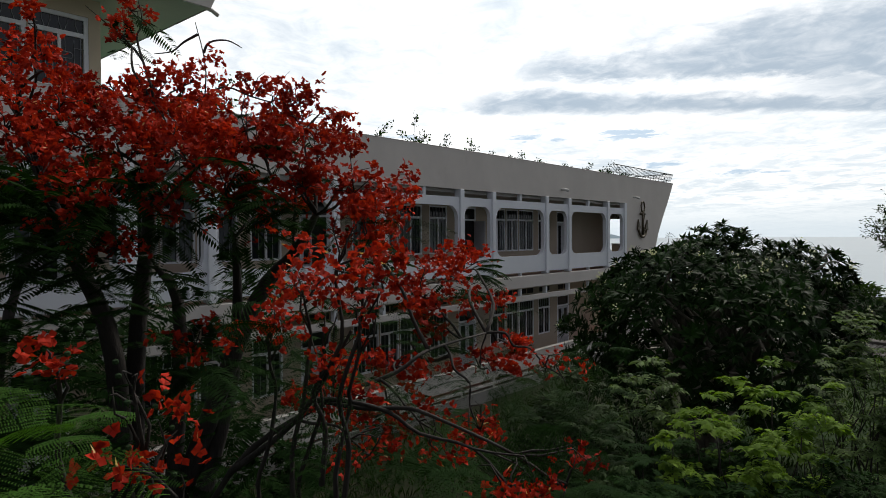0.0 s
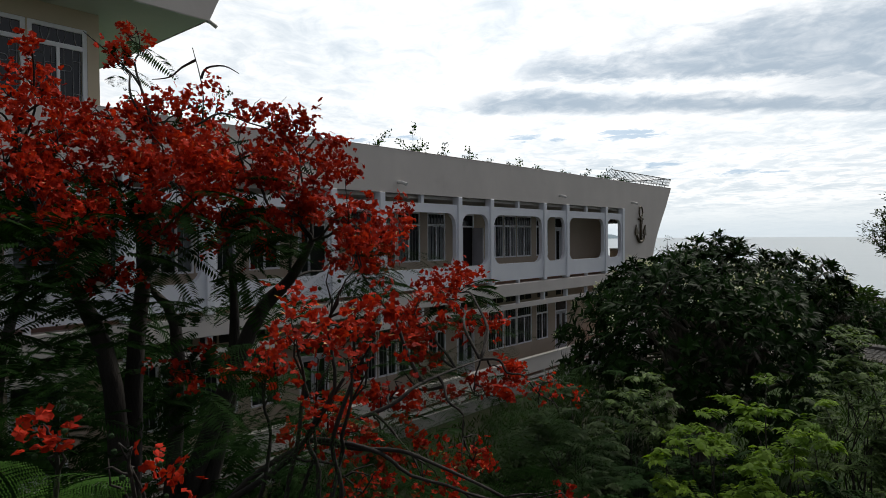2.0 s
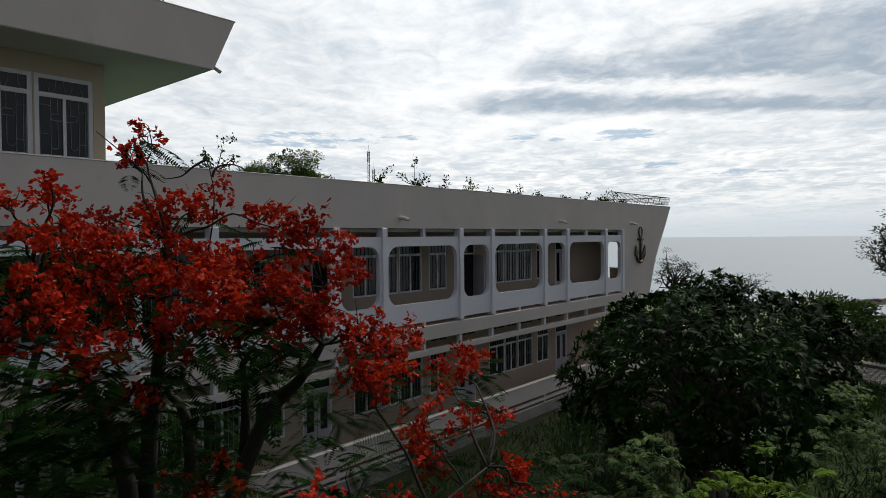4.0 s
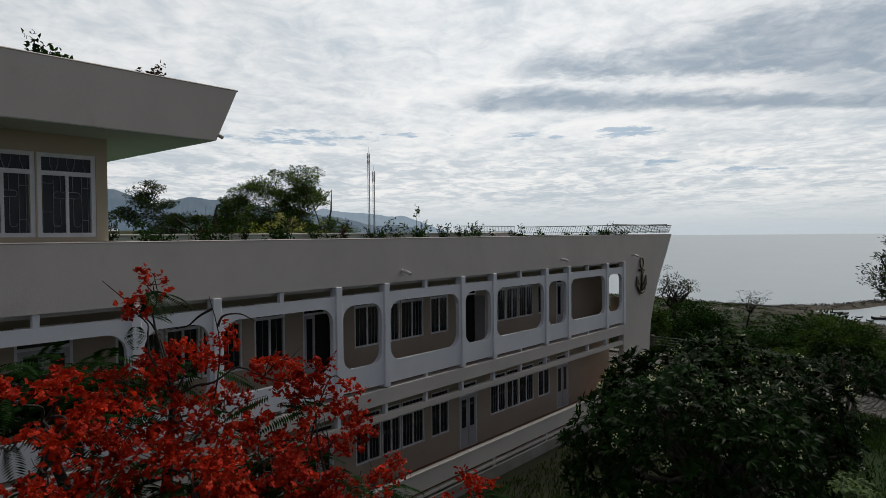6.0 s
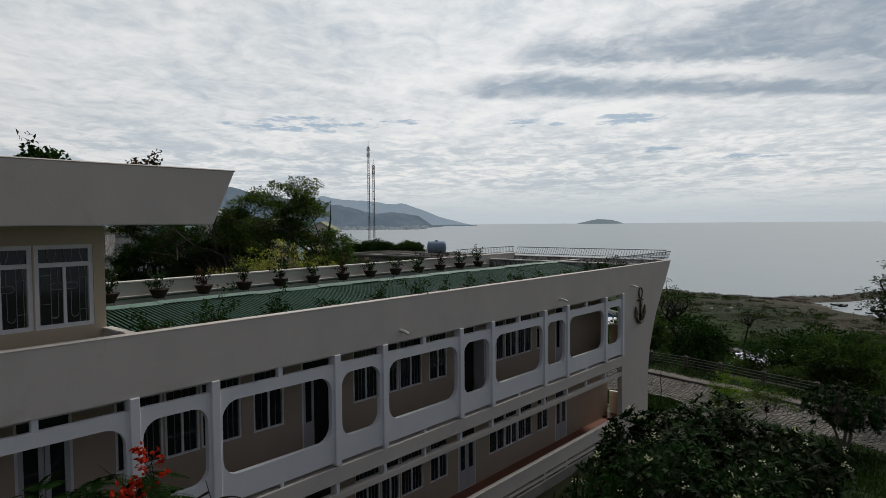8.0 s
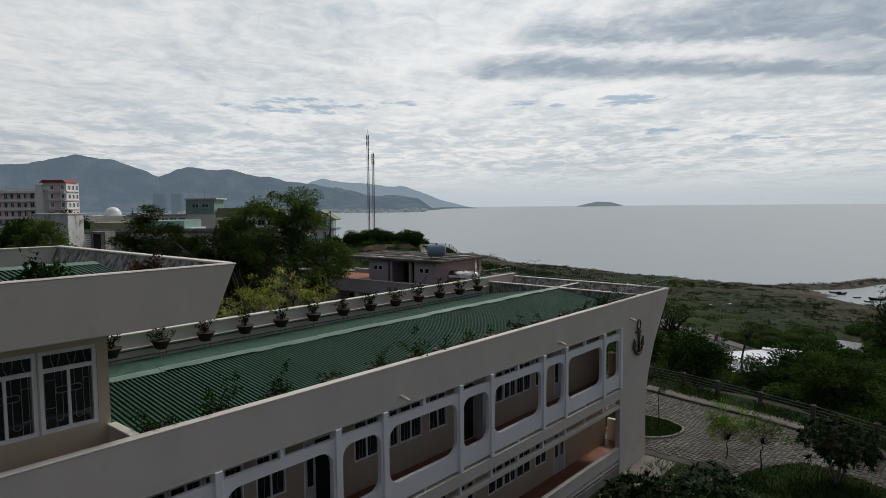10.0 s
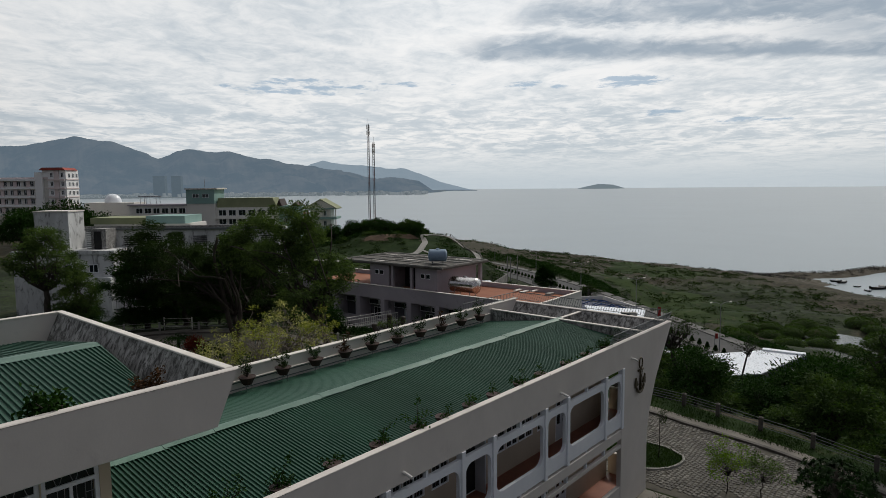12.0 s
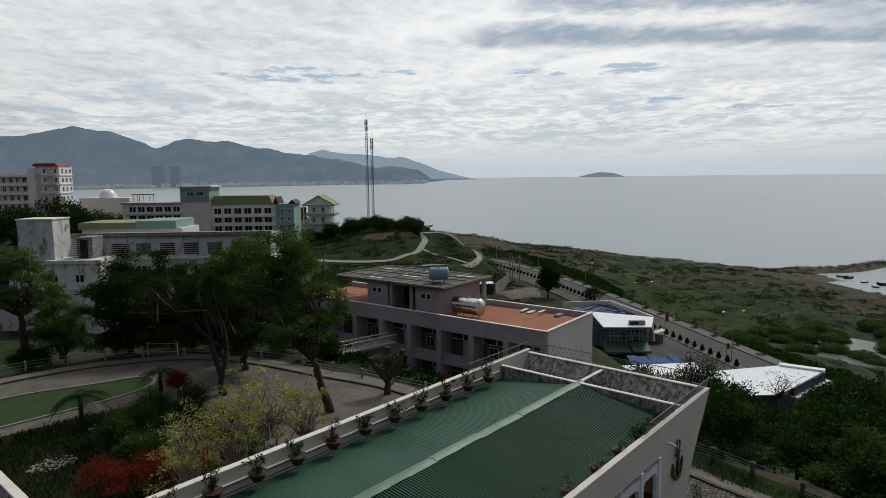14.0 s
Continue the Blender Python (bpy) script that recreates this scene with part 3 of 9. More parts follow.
def rect(x0, x1, z0, z1):
    return [(x0, z0), (x1, z0), (x1, z1), (x0, z1)]


for i, x in enumerate(COLS):
    boxed("column", WHITE, ship, x - 0.1, x + 0.1, -0.07, 0.2, 4.2, 7.15, bevel=0.012)
    boxed("slit_post", WHITE, ship, x - 0.055, x + 0.055, 0.0, 0.16, 3.43, 3.72, bevel=0.008)
    nxt = COLS[i + 1] if i + 1 < len(COLS) else X1 + 0.1
    a, b = x + 0.1, nxt - 0.1
    if i + 1 == len(COLS):
        continue
    part("balustrade_panel", pierced(rect(a, b, 4.29, 6.9), [rounded(a + 0.07, b - 0.07, 4.9, 6.62, 0.4 if b - a > 2 else 0.36)], 0.0, 0.14), WHITE, ship)
    if b - a > 2:
        c = (a + b) / 2
        boxed("slit_post", WHITE, ship, c - 0.06, c + 0.06, 0.01, 0.14, 6.9, 7.15, bevel=0.008)
        boxed("slit_post", WHITE, ship, c - 0.05, c + 0.05, 0.01, 0.14, 4.17, 4.29, bevel=0.008)
        boxed("slit_post", WHITE, ship, c - 0.045, c + 0.045, 0.02, 0.15, 3.43, 3.72, bevel=0.008)
boxed("slab_edge", CREAM, ship, X0, X1 - 0.003, -0.035, 0.3, 3.72, 4.17, bevel=0.015)
boxed("lower_strip", CREAM, ship, X0, X1 - 0.003, -0.01, 0.17, 3.24, 3.43, bevel=0.012)
boxed("low_wall", CREAM, ship, X0, X1 - 0.003, 0.0, 0.16, 0.72, 1.28, bevel=0.015)
boxed("low_wall_cap", CREAM, ship, X0, X1 - 0.003, -0.02, 0.18, 1.28, 1.32, bevel=0.01)
boxed("plinth", CONC, ship, X0, X1 - 0.003, -0.02, 0.16, -0.6, 0.42, bevel=0.015)
boxed("low_wall_strip", CREAM, ship, X0, X1 - 0.003, 0.01, 0.15, 0.5, 0.6, bevel=0.01)
for x in COLS:
    boxed("slit_post", CREAM, ship, x - 0.06, x + 0.06, 0.02, 0.14, 0.42, 0.72)

BOW = [(31.28, -0.6), (31.24, 1.2), (31.22, 2.35), (31.30, 3.2), (31.47, 4.07), (31.81, 4.89), (32.23, 5.72), (32.82, 6.54), (33.50, 7.36), (34.25, 8.40)]
bm = bmesh.new()
prism(bm, [(X0, 7.15), (X1, 7.15), (X1, -0.6), *BOW, (X0, 8.40)], "y", -0.03, 0.2)
part("hull_wall", bm, CREAM, ship, "smooth cream hull wall with raked bow")
boxed("wall_cap", CREAM, ship, X0, 34.3, -0.034, 0.22, 8.40, 8.43, bevel=0.02)
inner_bow = [(x - 0.18, z) for x, z in BOW if z > 6.0]
bm = bmesh.new()
prism(bm, [p for p in BOW if p[1] > 6.0] + inner_bow[::-1], "y", 0.2, 10.2)
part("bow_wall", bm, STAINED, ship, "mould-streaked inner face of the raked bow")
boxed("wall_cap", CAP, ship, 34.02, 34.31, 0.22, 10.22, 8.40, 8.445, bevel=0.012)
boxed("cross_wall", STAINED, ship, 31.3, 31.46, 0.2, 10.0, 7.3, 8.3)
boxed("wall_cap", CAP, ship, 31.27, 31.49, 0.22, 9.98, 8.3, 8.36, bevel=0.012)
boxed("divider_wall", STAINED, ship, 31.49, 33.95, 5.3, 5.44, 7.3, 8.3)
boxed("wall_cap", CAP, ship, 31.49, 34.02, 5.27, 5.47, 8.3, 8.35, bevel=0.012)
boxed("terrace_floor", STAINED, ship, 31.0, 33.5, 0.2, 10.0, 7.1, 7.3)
boxed("roof_slab", SLAB, ship, X0, 31.0, 0.2, 10.0, 7.15, 7.3)
boxed("back_wall", CREAM, ship, X0, 34.1, 10.0, 10.2, -0.6, 8.55)
boxed("wall_cap", CAP, ship, X0, 34.25, 9.96, 10.25, 8.55, 8.62, bevel=0.015)
boxed("wall_ledge", CAP, ship, 7.0, 31.2, 9.9, 9.998, 8.05, 8.1, bevel=0.01)
boxed("corridor_ceiling", SLAB, ship, X0, 30.9, 0.22, 1.8, 7.05, 7.14)
boxed("upper_floor", TERRA, ship, X0, 30.9, 0.301, 1.8, 3.98, 4.06)
boxed("lower_ceiling", SLAB, ship, X0, 30.9, 0.31, 1.8, 3.75, 3.85)
boxed("ground_floor", TERRA, ship, X0, 31.1, 0.17, 1.8, 0.40, 0.5)
boxed("end_wall", BEIGE, ship, 30.3, 30.45, 1.95, 10.0, -0.6, 7.14)
for z in (0.5, 4.06):
    boxed("end_balustrade", BEIGE, ship, 30.85, 31.0, 0.2, 1.9, z, z + 1.1, bevel=0.01)
    boxed("wall_cap", CAP, ship, 30.82, 31.03, 0.21, 1.9, z + 1.1, z + 1.16, bevel=0.01)


def grille(bm, x0, x1, z0, z1, y):
    """Plain uprights over a pane."""
    n = max(2, round((x1 - x0) / 0.17))
    for i in range(1, n):
        x = x0 + (x1 - x0) * i / n
        box(bm, x - 0.007, x + 0.007, y - 0.008, y + 0.008, z0, z1)
def ornate_grille(bm, x0, x1, z0, z1, y):
    """A wrought grille over a two-leaf window: an oval across the middle, uprights, and bars that curl up at the foot."""
    w, h, c = x1 - x0, z1 - z0, (x0 + x1) / 2
    zo = z0 + 0.66 * h
    loop = rounded(c - 0.27 * w, c + 0.27 * w, zo - 0.055 * h, zo + 0.055 * h, 0.05 * h, 5)
    tube(bm, [(a, y, b) for a, b in loop + loop[:1]], 0.009, 5)
    for a in (-0.27, -0.13, 0.12, 0.30, 0.43):
        tube(bm, [(c + a * w, y, zo + 0.056 * h if abs(a) < 0.2 else z0), (c + a * w, y, z1)], 0.008, 5)
    for sx in (-1, 1):
        xa, xb = c + sx * 0.13 * w, c + sx * 0.27 * w
        arc = [(xa + (xb - xa) * 0.5 * (1 - math.cos(t)), y, z0 + 0.16 * h - 0.06 * h * math.sin(t)) for t in np.linspace(0, math.pi, 9)]
        tube(bm, [(xa, y, zo - 0.056 * h), *arc], 0.008, 5)
    for a, b, t in ((-0.5, -0.27, 0.36), (-0.27, -0.13, 0.12), (0.30, 0.5, 0.22), (-0.5, -0.27, 0.86), (0.30, 0.5, 0.80)):
        tube(bm, [(c + a * w, y, z0 + t * h), (c + b * w, y, z0 + t * h)], 0.008, 5)


def window_unit(parent, x0, x1, z0, z1, y, leaves=2, transom=0.0, ornate=False):
    """A casement in a wall that faces -y: frame, panes set back in it, bars behind them."""
    t, zt = (0.085 if ornate else 0.055), z1 - transom
    w = (x1 - x0 - 2 * t) / leaves
    top = zt - 0.05 if transom else z1 - t
    holes = [rect(x0 + t + w * i + (0.03 if i else 0.0), x0 + t + w * (i + 1) - (0.03 if i + 1 < leaves else 0.0), z0 + t, top) for i in range(leaves)]
    if transom:
        holes.append(rect(x0 + t, x1 - t, zt + t / 2, z1 - t))
    bm = pierced(rect(x0, x1, z0, z1), holes, y - 0.05, y + 0.03)
    win = part("window", bm, FRAME, parent)
    for i in range(leaves):
        boxed("pane", GLASS, win, x0 + t + w * i + 0.03, x0 + t + w * (i + 1) - 0.03, y - 0.012, y - 0.004, z0 + t, top)
    if transom:
        boxed("pane", GLASS, win, x0 + t, x1 - t, y - 0.012, y - 0.004, zt + t / 2, z1 - t)
    bm = bmesh.new()
    if ornate:
        ornate_grille(bm, x0 + t, x1 - t, z0 + t, top, y - 0.026)
        for i in range(1, 6):
            a = x0 + t + (x1 - x0 - 2 * t) * i / 6
            tube(bm, [(a + (0.05 if i % 2 else -0.05), y - 0.026, zt + t / 2), (a, y - 0.026, (zt + z1) / 2), (a, y - 0.026, z1 - t)], 0.008, 5)
    else:
        for i in range(leaves):
            grille(bm, x0 + t + w * i + 0.03, x0 + t + w * (i + 1) - 0.03, z0 + t, top, y - 0.026)
        if transom:
            grille(bm, x0 + t, x1 - t, zt + t / 2, z1 - t, y - 0.026)
    part("grille", bm, BARS, win, "thin pale window bars")
    return win


def door_unit(parent, x0, x1, z0, z1, y, opened=False):
    t = 0.06
    bm = pierced(rect(x0, x1, z0, z1), [rect(x0 + t, x1 - t, z0 + 0.015, z1 - 0.5), rect(x0 + t, x1 - t, z1 - 0.44, z1 - t)], y - 0.05, y + 0.03)
    door = part("door", bm, FRAME, parent, "open dark double door in a white frame" if opened else "pale double door with tall glass lights")
    m = (x0 + x1) / 2
    boxed("fanlight", GLASS, door, x0 + t, x1 - t, y - 0.012, y - 0.004, z1 - 0.44, z1 - t)
    if opened:
        # Near-black sheet: the dark inside of the open door put into colour.
        boxed("opening", DARKDOOR, door, m - 0.09, x1 - t, y - 0.011, y - 0.003, z0, z1 - 0.5)
        leaf = part("leaf", pierced(rect(x0 + t, m - 0.1, z0 + 0.02, z1 - 0.5), [rect(x0 + t + 0.08, m - 0.18, z0 + 0.8, z1 - 0.6)], y - 0.04, y - 0.002), DOOR, door)
        boxed("light", GLASS, leaf, x0 + t + 0.08, m - 0.18, y - 0.02, y - 0.01, z0 + 0.8, z1 - 0.6)
        boxed("leaf", DOOR, door, x1 - t - 0.05, x1 - t, y - 0.55, y - 0.06, z0 + 0.02, z1 - 0.52)
        return
    for a, b in ((x0 + t, m - 0.01), (m + 0.01, x1 - t)):
        leaf = part("leaf", pierced(rect(a, b, z0 + 0.02, z1 - 0.5), [rect(a + 0.1, b - 0.1, z0 + 0.75, z1 - 0.62)], y - 0.04, y - 0.002), DOOR, door)
        boxed("light", GLASS, leaf, a + 0.1, b - 0.1, y - 0.02, y - 0.01, z0 + 0.75, z1 - 0.62)


for level, (zf, zs, zh, top) in {"upper": (4.06, 5.02, 6.72, 7.05), "lower": (0.5, 1.36, 2.94, 3.75)}.items():
    holes, spots = [], []
    for kk in range(6):
        xd = 25.15 - 7.03 * kk
        if xd - 5.3 < X0:
            continue
        holes.append(rect(xd, xd + 1.08, zf + 0.01, zh))
        spots.append(("door", xd, xd + 1.08, zf + 0.01, zh, kk))
        for a, b in ((-5.09, -4.0), (-3.96, -3.09), (-3.05, -1.93), (-1.57, -0.6)):
            holes.append(rect(xd + a, xd + b, zs, zh))
            spots.append(("window", xd + a, xd + b, zs, zh, kk))
    part("corridor_wall", pierced(rect(X0, 30.45, zf, top), holes, 1.8, 1.95), BEIGE, ship, "beige plastered corridor wall")
    for kind, a, b, c, d, kk in spots:
        if kind == "door":
            door_unit(ship, a, b, c, d, 1.86, opened=level == "upper" and kk in (1, 2))
        else:
            window_unit(ship, a, b, c, d, 1.86, 2, 0.42)
        if level == "lower":
            boxed("vent", DARKDOOR, ship, a + 0.08, (a + b) / 2 - 0.04, 1.782, 1.797, 3.22, 3.42)
            boxed("vent", DARKDOOR, ship, (a + b) / 2 + 0.04, b - 0.08, 1.782, 1.797, 3.22, 3.42)


def corrugated(name, x0, e1, r1, ye, ze, yr, zr, material, parent, pitch=0.128, rib=0.046):
    """A ribbed steel slope from the eave to the ridge; its end may run skew from e1 to r1."""
    n = int((max(e1, r1) - x0) / pitch)
    vs, fs = [], []
    prof = [(0.0, 0.0), (0.44, 0.0), (0.54, rib), (0.84, rib), (0.96, 0.0)]
    for i in range(n):
        for fx, h in prof:
            x = x0 + (i + fx) * pitch
            for s in (0.0, 1.0):
                xe = min(x, e1 + (r1 - e1) * s)
                vs.append((xe, ye + (yr - ye) * s, ze + (zr - ze) * s + h))
    m = n * len(prof)
    for i in range(m - 1):
        fs.append((2 * i, 2 * i + 2, 2 * i + 3, 2 * i + 1))
    return raw(name, vs, fs, material, parent, "dark green ribbed steel roofing")


corrugated("roof_slope", 5.74, 31.28, 31.28, 0.22, 7.62, 5.35, 8.27, ROOF, ship)
corrugated("roof_slope", 5.74, 31.28, 31.28, 9.98, 7.62, 5.35, 8.27, ROOF, ship, rib=0.008)
x = 5.74
n = 0
while x < 31.5:
    w = 2.9 + 0.25 * math.sin(n * 2.1)
    e = min(x + w + 0.12, 31.7)
    bm = bmesh.new()
    lift, skew = 8.27 + 0.075 + 0.016 * (n % 2), 0.025 * math.sin(n * 1.7)
    for i in range(4):
        # each sheet of flashing sags and kinks a little along its length
        xa, xb = x + (e - x) * i / 4, x + (e - x) * (i + 1) / 4 - 0.001
        dip = 0.012 * math.sin(n * 3.1 + i * 1.9)
        wa = 0.23
        pts = [(5.35 - wa + skew, lift - 0.035 + dip), (5.35 - 0.04, lift + 0.03), (5.35 + 0.04, lift + 0.03), (5.35 + wa + skew, lift - 0.03), (5.35 + wa + skew, lift - 0.04), (5.35, lift + 0.015), (5.35 - wa + skew, lift - 0.045 + dip)]
        prism(bm, pts, "x", xa, xb)
    part("ridge_cap", bm, RIDGE, ship, "pale green overlapping ridge flashing" if n == 0 else "")
    x += w
    n += 1
for x, z in ((13.27, 7.47), (22.4, 7.49), (29.15, 7.47)):
    bm = bmesh.new()
    tube(bm, [(x, 0.05, z), (x, -0.2, z - 0.03), (x + 0.02, -0.36, z - 0.09)], 0.05, 10)
    part("drain_spout", bm, PIPE, ship, "short white drain pipe")

# the upper storey with its raked roof
boxed("upper_wall", YELLOW, ship, X0, 3.2, 1.35, 1.55, 7.3, 10.6)
part("upper_wall", pierced(rect(3.2, 5.72, 7.3, 10.6), [rect(3.26, 4.37, 8.53, 10.22), rect(4.40, 5.49, 8.53, 10.22)], 1.35, 1.55), YELLOW, ship, "pale yellow upper wall")
boxed("upper_wall", YELLOW, ship, 5.52, 5.72, 1.55, 9.9, 7.3, 10.6)
window_unit(ship, 3.26, 4.37, 8.53, 10.22, 1.42, 2, 0.4, True)
window_unit(ship, 4.40, 5.49, 8.53, 10.22, 1.42, 2, 0.4, True)
boxed("balcony_floor", TERRA, ship, X0, 5.7, 0.2, 1.35, 7.5, 7.62)
boxed("balcony_wall", CREAM, ship, 5.66, 5.8, 0.2, 1.35, 7.3, 8.38)
boxed("wall_cap", CAP, ship, 5.63, 5.83, 0.22, 1.35, 8.38, 8.44, bevel=0.01)
bm = bmesh.new()
prism(bm, [(X0, 10.62), (7.47, 10.62), (8.0, 11.78), (X0, 11.78)], "y", -0.02, 0.17)
part("upper_hull_wall", bm, CREAM, ship, "cream raked upper parapet")
bm = bmesh.new()
prism(bm, [(7.47, 10.62), (8.0, 11.78), (7.84, 11.78), (7.31, 10.62)], "y", 0.17, 10.7)
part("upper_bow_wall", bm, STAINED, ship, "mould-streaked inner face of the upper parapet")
bm = bmesh.new()
prism(bm, [(X0, 10.62), (7.31, 10.62), (7.84, 11.78), (X0, 11.78)], "y", 10.53, 10.7)
part("upper_back_wall", bm, CREAM, ship)
boxed("soffit", SOFFIT, ship, X0, 7.4, 0.0, 10.6, 10.604, 10.618)
boxed("wall_cap", CREAM, ship, X0, 8.04, -0.024, 0.19, 11.78, 11.82, bevel=0.02)
boxed("wall_cap", CAP, ship, 7.82, 8.04, 0.195, 10.72, 11.78, 11.83, bevel=0.012)
boxed("wall_cap", CAP, ship, X0, 7.815, 10.5, 10.72, 11.78, 11.83, bevel=0.012)
corrugated("upper_roof_slope", X0, 6.85, 7.45, 0.19, 10.92, 6.2, 11.52, ROOF, ship)
corrugated("upper_roof_slope", X0, 6.85, 7.45, 10.5, 11.0, 6.2, 11.52, ROOF, ship)
bm = bmesh.new()
prism(bm, [(5.85, 11.53), (6.15, 11.58), (6.25, 11.58), (6.55, 11.53), (6.2, 11.555)], "x", X0, 7.35)
part("ridge_cap", bm, RIDGE, ship)
bm = bmesh.new()
tube(bm, [(7.6, 0.9, 11.0), (8.0, 0.9, 10.94), (8.17, 0.9, 10.86)], 0.05, 10)
part("drain_spout", bm, PIPE, ship)

# ---- anchor on the bow ----
anchor = thing("anchor_ornament", (30.15, -0.03, 5.5), "dark bronze anchor ornament fixed to the cream bow wall", "anchor")
bm = bmesh.new()
tube(bm, [(30.11, -0.1, 5.66), (30.13, -0.1, 6.84)], [0.062, 0.046], 10)
part("shank", bm, BRONZE, anchor, smooth=True)
bm = bmesh.new()
tube(bm, [(29.84, -0.1, 6.68), (30.13, -0.1, 6.70), (30.42, -0.1, 6.68)], [0.05, 0.055, 0.05], 8)
part("stock", bm, BRONZE, anchor, smooth=True)
bm = bmesh.new()
tube(bm, [(30.13 + 0.20 * math.cos(a), -0.1, 7.03 + 0.26 * math.sin(a)) for a in np.linspace(0, 2 * math.pi, 21)], 0.036, 8)
part("ring", bm, BRONZE, anchor, smooth=True)
bm = bmesh.new()
tube(bm, [(30.11 + 0.48 * math.sin(a), -0.1, 6.08 - 0.52 * math.cos(a)) for a in np.linspace(-1.35, 1.35, 13)], [0.03 + 0.04 * math.cos(a) for a in np.linspace(-1.35, 1.35, 13)], 8)
part("arm", bm, BRONZE, anchor, smooth=True)
for s in (-1, 1):
    bm = bmesh.new()
    prism(bm, [(30.11 + s * 0.54, 6.40), (30.11 + s * 0.26, 5.98), (30.11 + s * 0.62, 5.88)], "y", -0.13, -0.07)
    part("fluke", bm, BRONZE, anchor)
bm = bmesh.new()
tube(bm, [(30.13 + 0.075 * math.sin(t * 7), -0.15, 6.8 - 0.95 * t) for t in np.linspace(0, 1, 26)], 0.016, 6)
part("rope", bm, BRONZE, anchor, "moulded rope round the shank", smooth=True)


# ---- railing round the bow terrace ----
def railing(name, path, base, top, gap, label, material=RAIL, lean=(0, 0)):
    ob = thing(name, (*path[0][:2], base), label, "railing")
    for p, q in zip(path, path[1:]):
        p, q = Vector((*p, 0)), Vector((*q, 0))
        n = max(1, round((q - p).length / gap))
        out = Vector((lean[0], lean[1], 0))
        bm = bmesh.new()
        tube(bm, [p + out + Vector((0, 0, top)), q + out + Vector((0, 0, top))], 0.022, 6)
        part("top_rail", bm, material, ob)
        bm = bmesh.new()
        tube(bm, [p + Vector((0, 0, base + 0.06)), q + Vector((0, 0, base + 0.06))], 0.015, 5)
        part("bottom_rail", bm, material, ob)
        bm = bmesh.new()
        tube(bm, [Vector((0, 0, 0)), out + Vector((0, 0, top - base))], 0.011, 4)
        me = None
        for i in range(n + 1):
            s = p.lerp(q, i / n) + Vector((0, 0, base))
            if me is None:
                post = part("baluster", bm, material, ob)
                me = post.data
            else:
                post = new("baluster", me)
                post.parent = ob
            post.location = s - ob.location
    return ob


railing("bow_railing", [(27.0, 0.09), (34.15, 0.09)], 8.5, 8.9, 0.14, "thin dark steel railing along the roof edge", lean=(0.25, -0.05))
railing("bow_railing", [(34.17, 0.3), (34.17, 10.0)], 8.5, 8.95, 0.16, "thin dark steel railing across the bow", lean=(0.3, 0))
railing("bow_railing", [(28.6, 10.1), (34.1, 10.1)], 8.62, 9.0, 0.16, "thin dark steel railing along the far roof edge", lean=(0.1, 0.05))


# ---- roads, paving and fences beside the building ----
def strip(name, path, width, z, thick, material, label, category, left=True):
    """A raised band that follows a path on one side of it."""
    vs, fs = [], []
    for i, p in enumerate(path):
        a, b = Vector(path[max(i - 1, 0)]), Vector(path[min(i + 1, len(path) - 1)])
        d = (b - a).normalized()
        q = Vector(p) + Vector((-d.y, d.x)) * (width if left else -width)
        vs += [(*p, z - thick), (*p, z), (*q, z), (*q, z - thick)]
    for i in range(len(path) - 1):
        for s in range(4):
            fs.append((4 * i + s, 4 * i + (s + 1) % 4, 4 * i + 4 + (s + 1) % 4, 4 * i + 4 + s))
    n = 4 * (len(path) - 1)
    fs += [(0, 1, 2, 3), (n + 3, n + 2, n + 1, n)]
    ob = raw(name, vs, fs, material)
    return tagged(ob, label, category, kind="structure")


def curve_through(points, n=8):
    """A smooth path through points (Catmull-Rom)."""
    pts = [Vector(p) for p in points]
    out = []
    for i in range(len(pts) - 1):
        p0, p1, p2, p3 = pts[max(i - 1, 0)], pts[i], pts[i + 1], pts[min(i + 2, len(pts) - 1)]
        for s in range(n):
            t = s / n
            out.append(0.5 * (2 * p1 + (p2 - p0) * t + (2 * p0 - 5 * p1 + 4 * p2 - p3) * t * t + (3 * p1 - p0 - 3 * p2 + p3) * t ** 3))
    return [tuple(p) for p in out + [pts[-1]]]


KERB_LINE = curve_through([(40.4, 13.0), (41.7, 8.0), (42.0, 4.4), (41.4, 1.6), (40.95, -1.0), (40.5, -3.4), (39.8, -5.6), (38.4, -9.0), (36.6, -12.8), (34.2, -17.0), (33.0, -20.0)])
road = raw("road", [(31.4, -24, 0.015), (34, -20, 0.015), *[(x, y, 0.015) for x, y in KERB_LINE[::-1]], (31.4, 13, 0.015)], [tuple(range(len(KERB_LINE) + 3))], GROUT)
tagged(road, "sandy joints and bed of the cobbled lane", "road", kind="structure")
strip("kerb", KERB_LINE, 0.28, 0.17, 0.3, KERB, "dark stone kerb along the cobbled lane", "kerb", left=True)
OUT_LINE = [(x + 0.28, y + 0.05) for x, y in KERB_LINE]
strip("pavement", OUT_LINE, 0.9, 0.13, 0.5, PAVE, "worn pale pavement beside the cobbled lane", "pavement", left=True)
VERGE_LINE = [(x + 1.17, y + 0.12) for x, y in KERB_LINE]
bed = [(37.3, 3.6), (37.05, 2.4), (36.95, 0.9), (36.1, -0.35), (34.5, -0.25), (33.3, 0.9), (33.1, 2.6), (33.9, 4.6), (35.8, 5.0), (37.3, 3.6)]
VERGE = [(31.0, -4.4), (32.5, -4.8), (34.0, -5.6), (35.1, -6.5), (35.2, -7.6), (34.5, -9.5), (33.2, -12.5), (31.6, -15.5), (29.0, -19.0), (29.0, -4.2)]
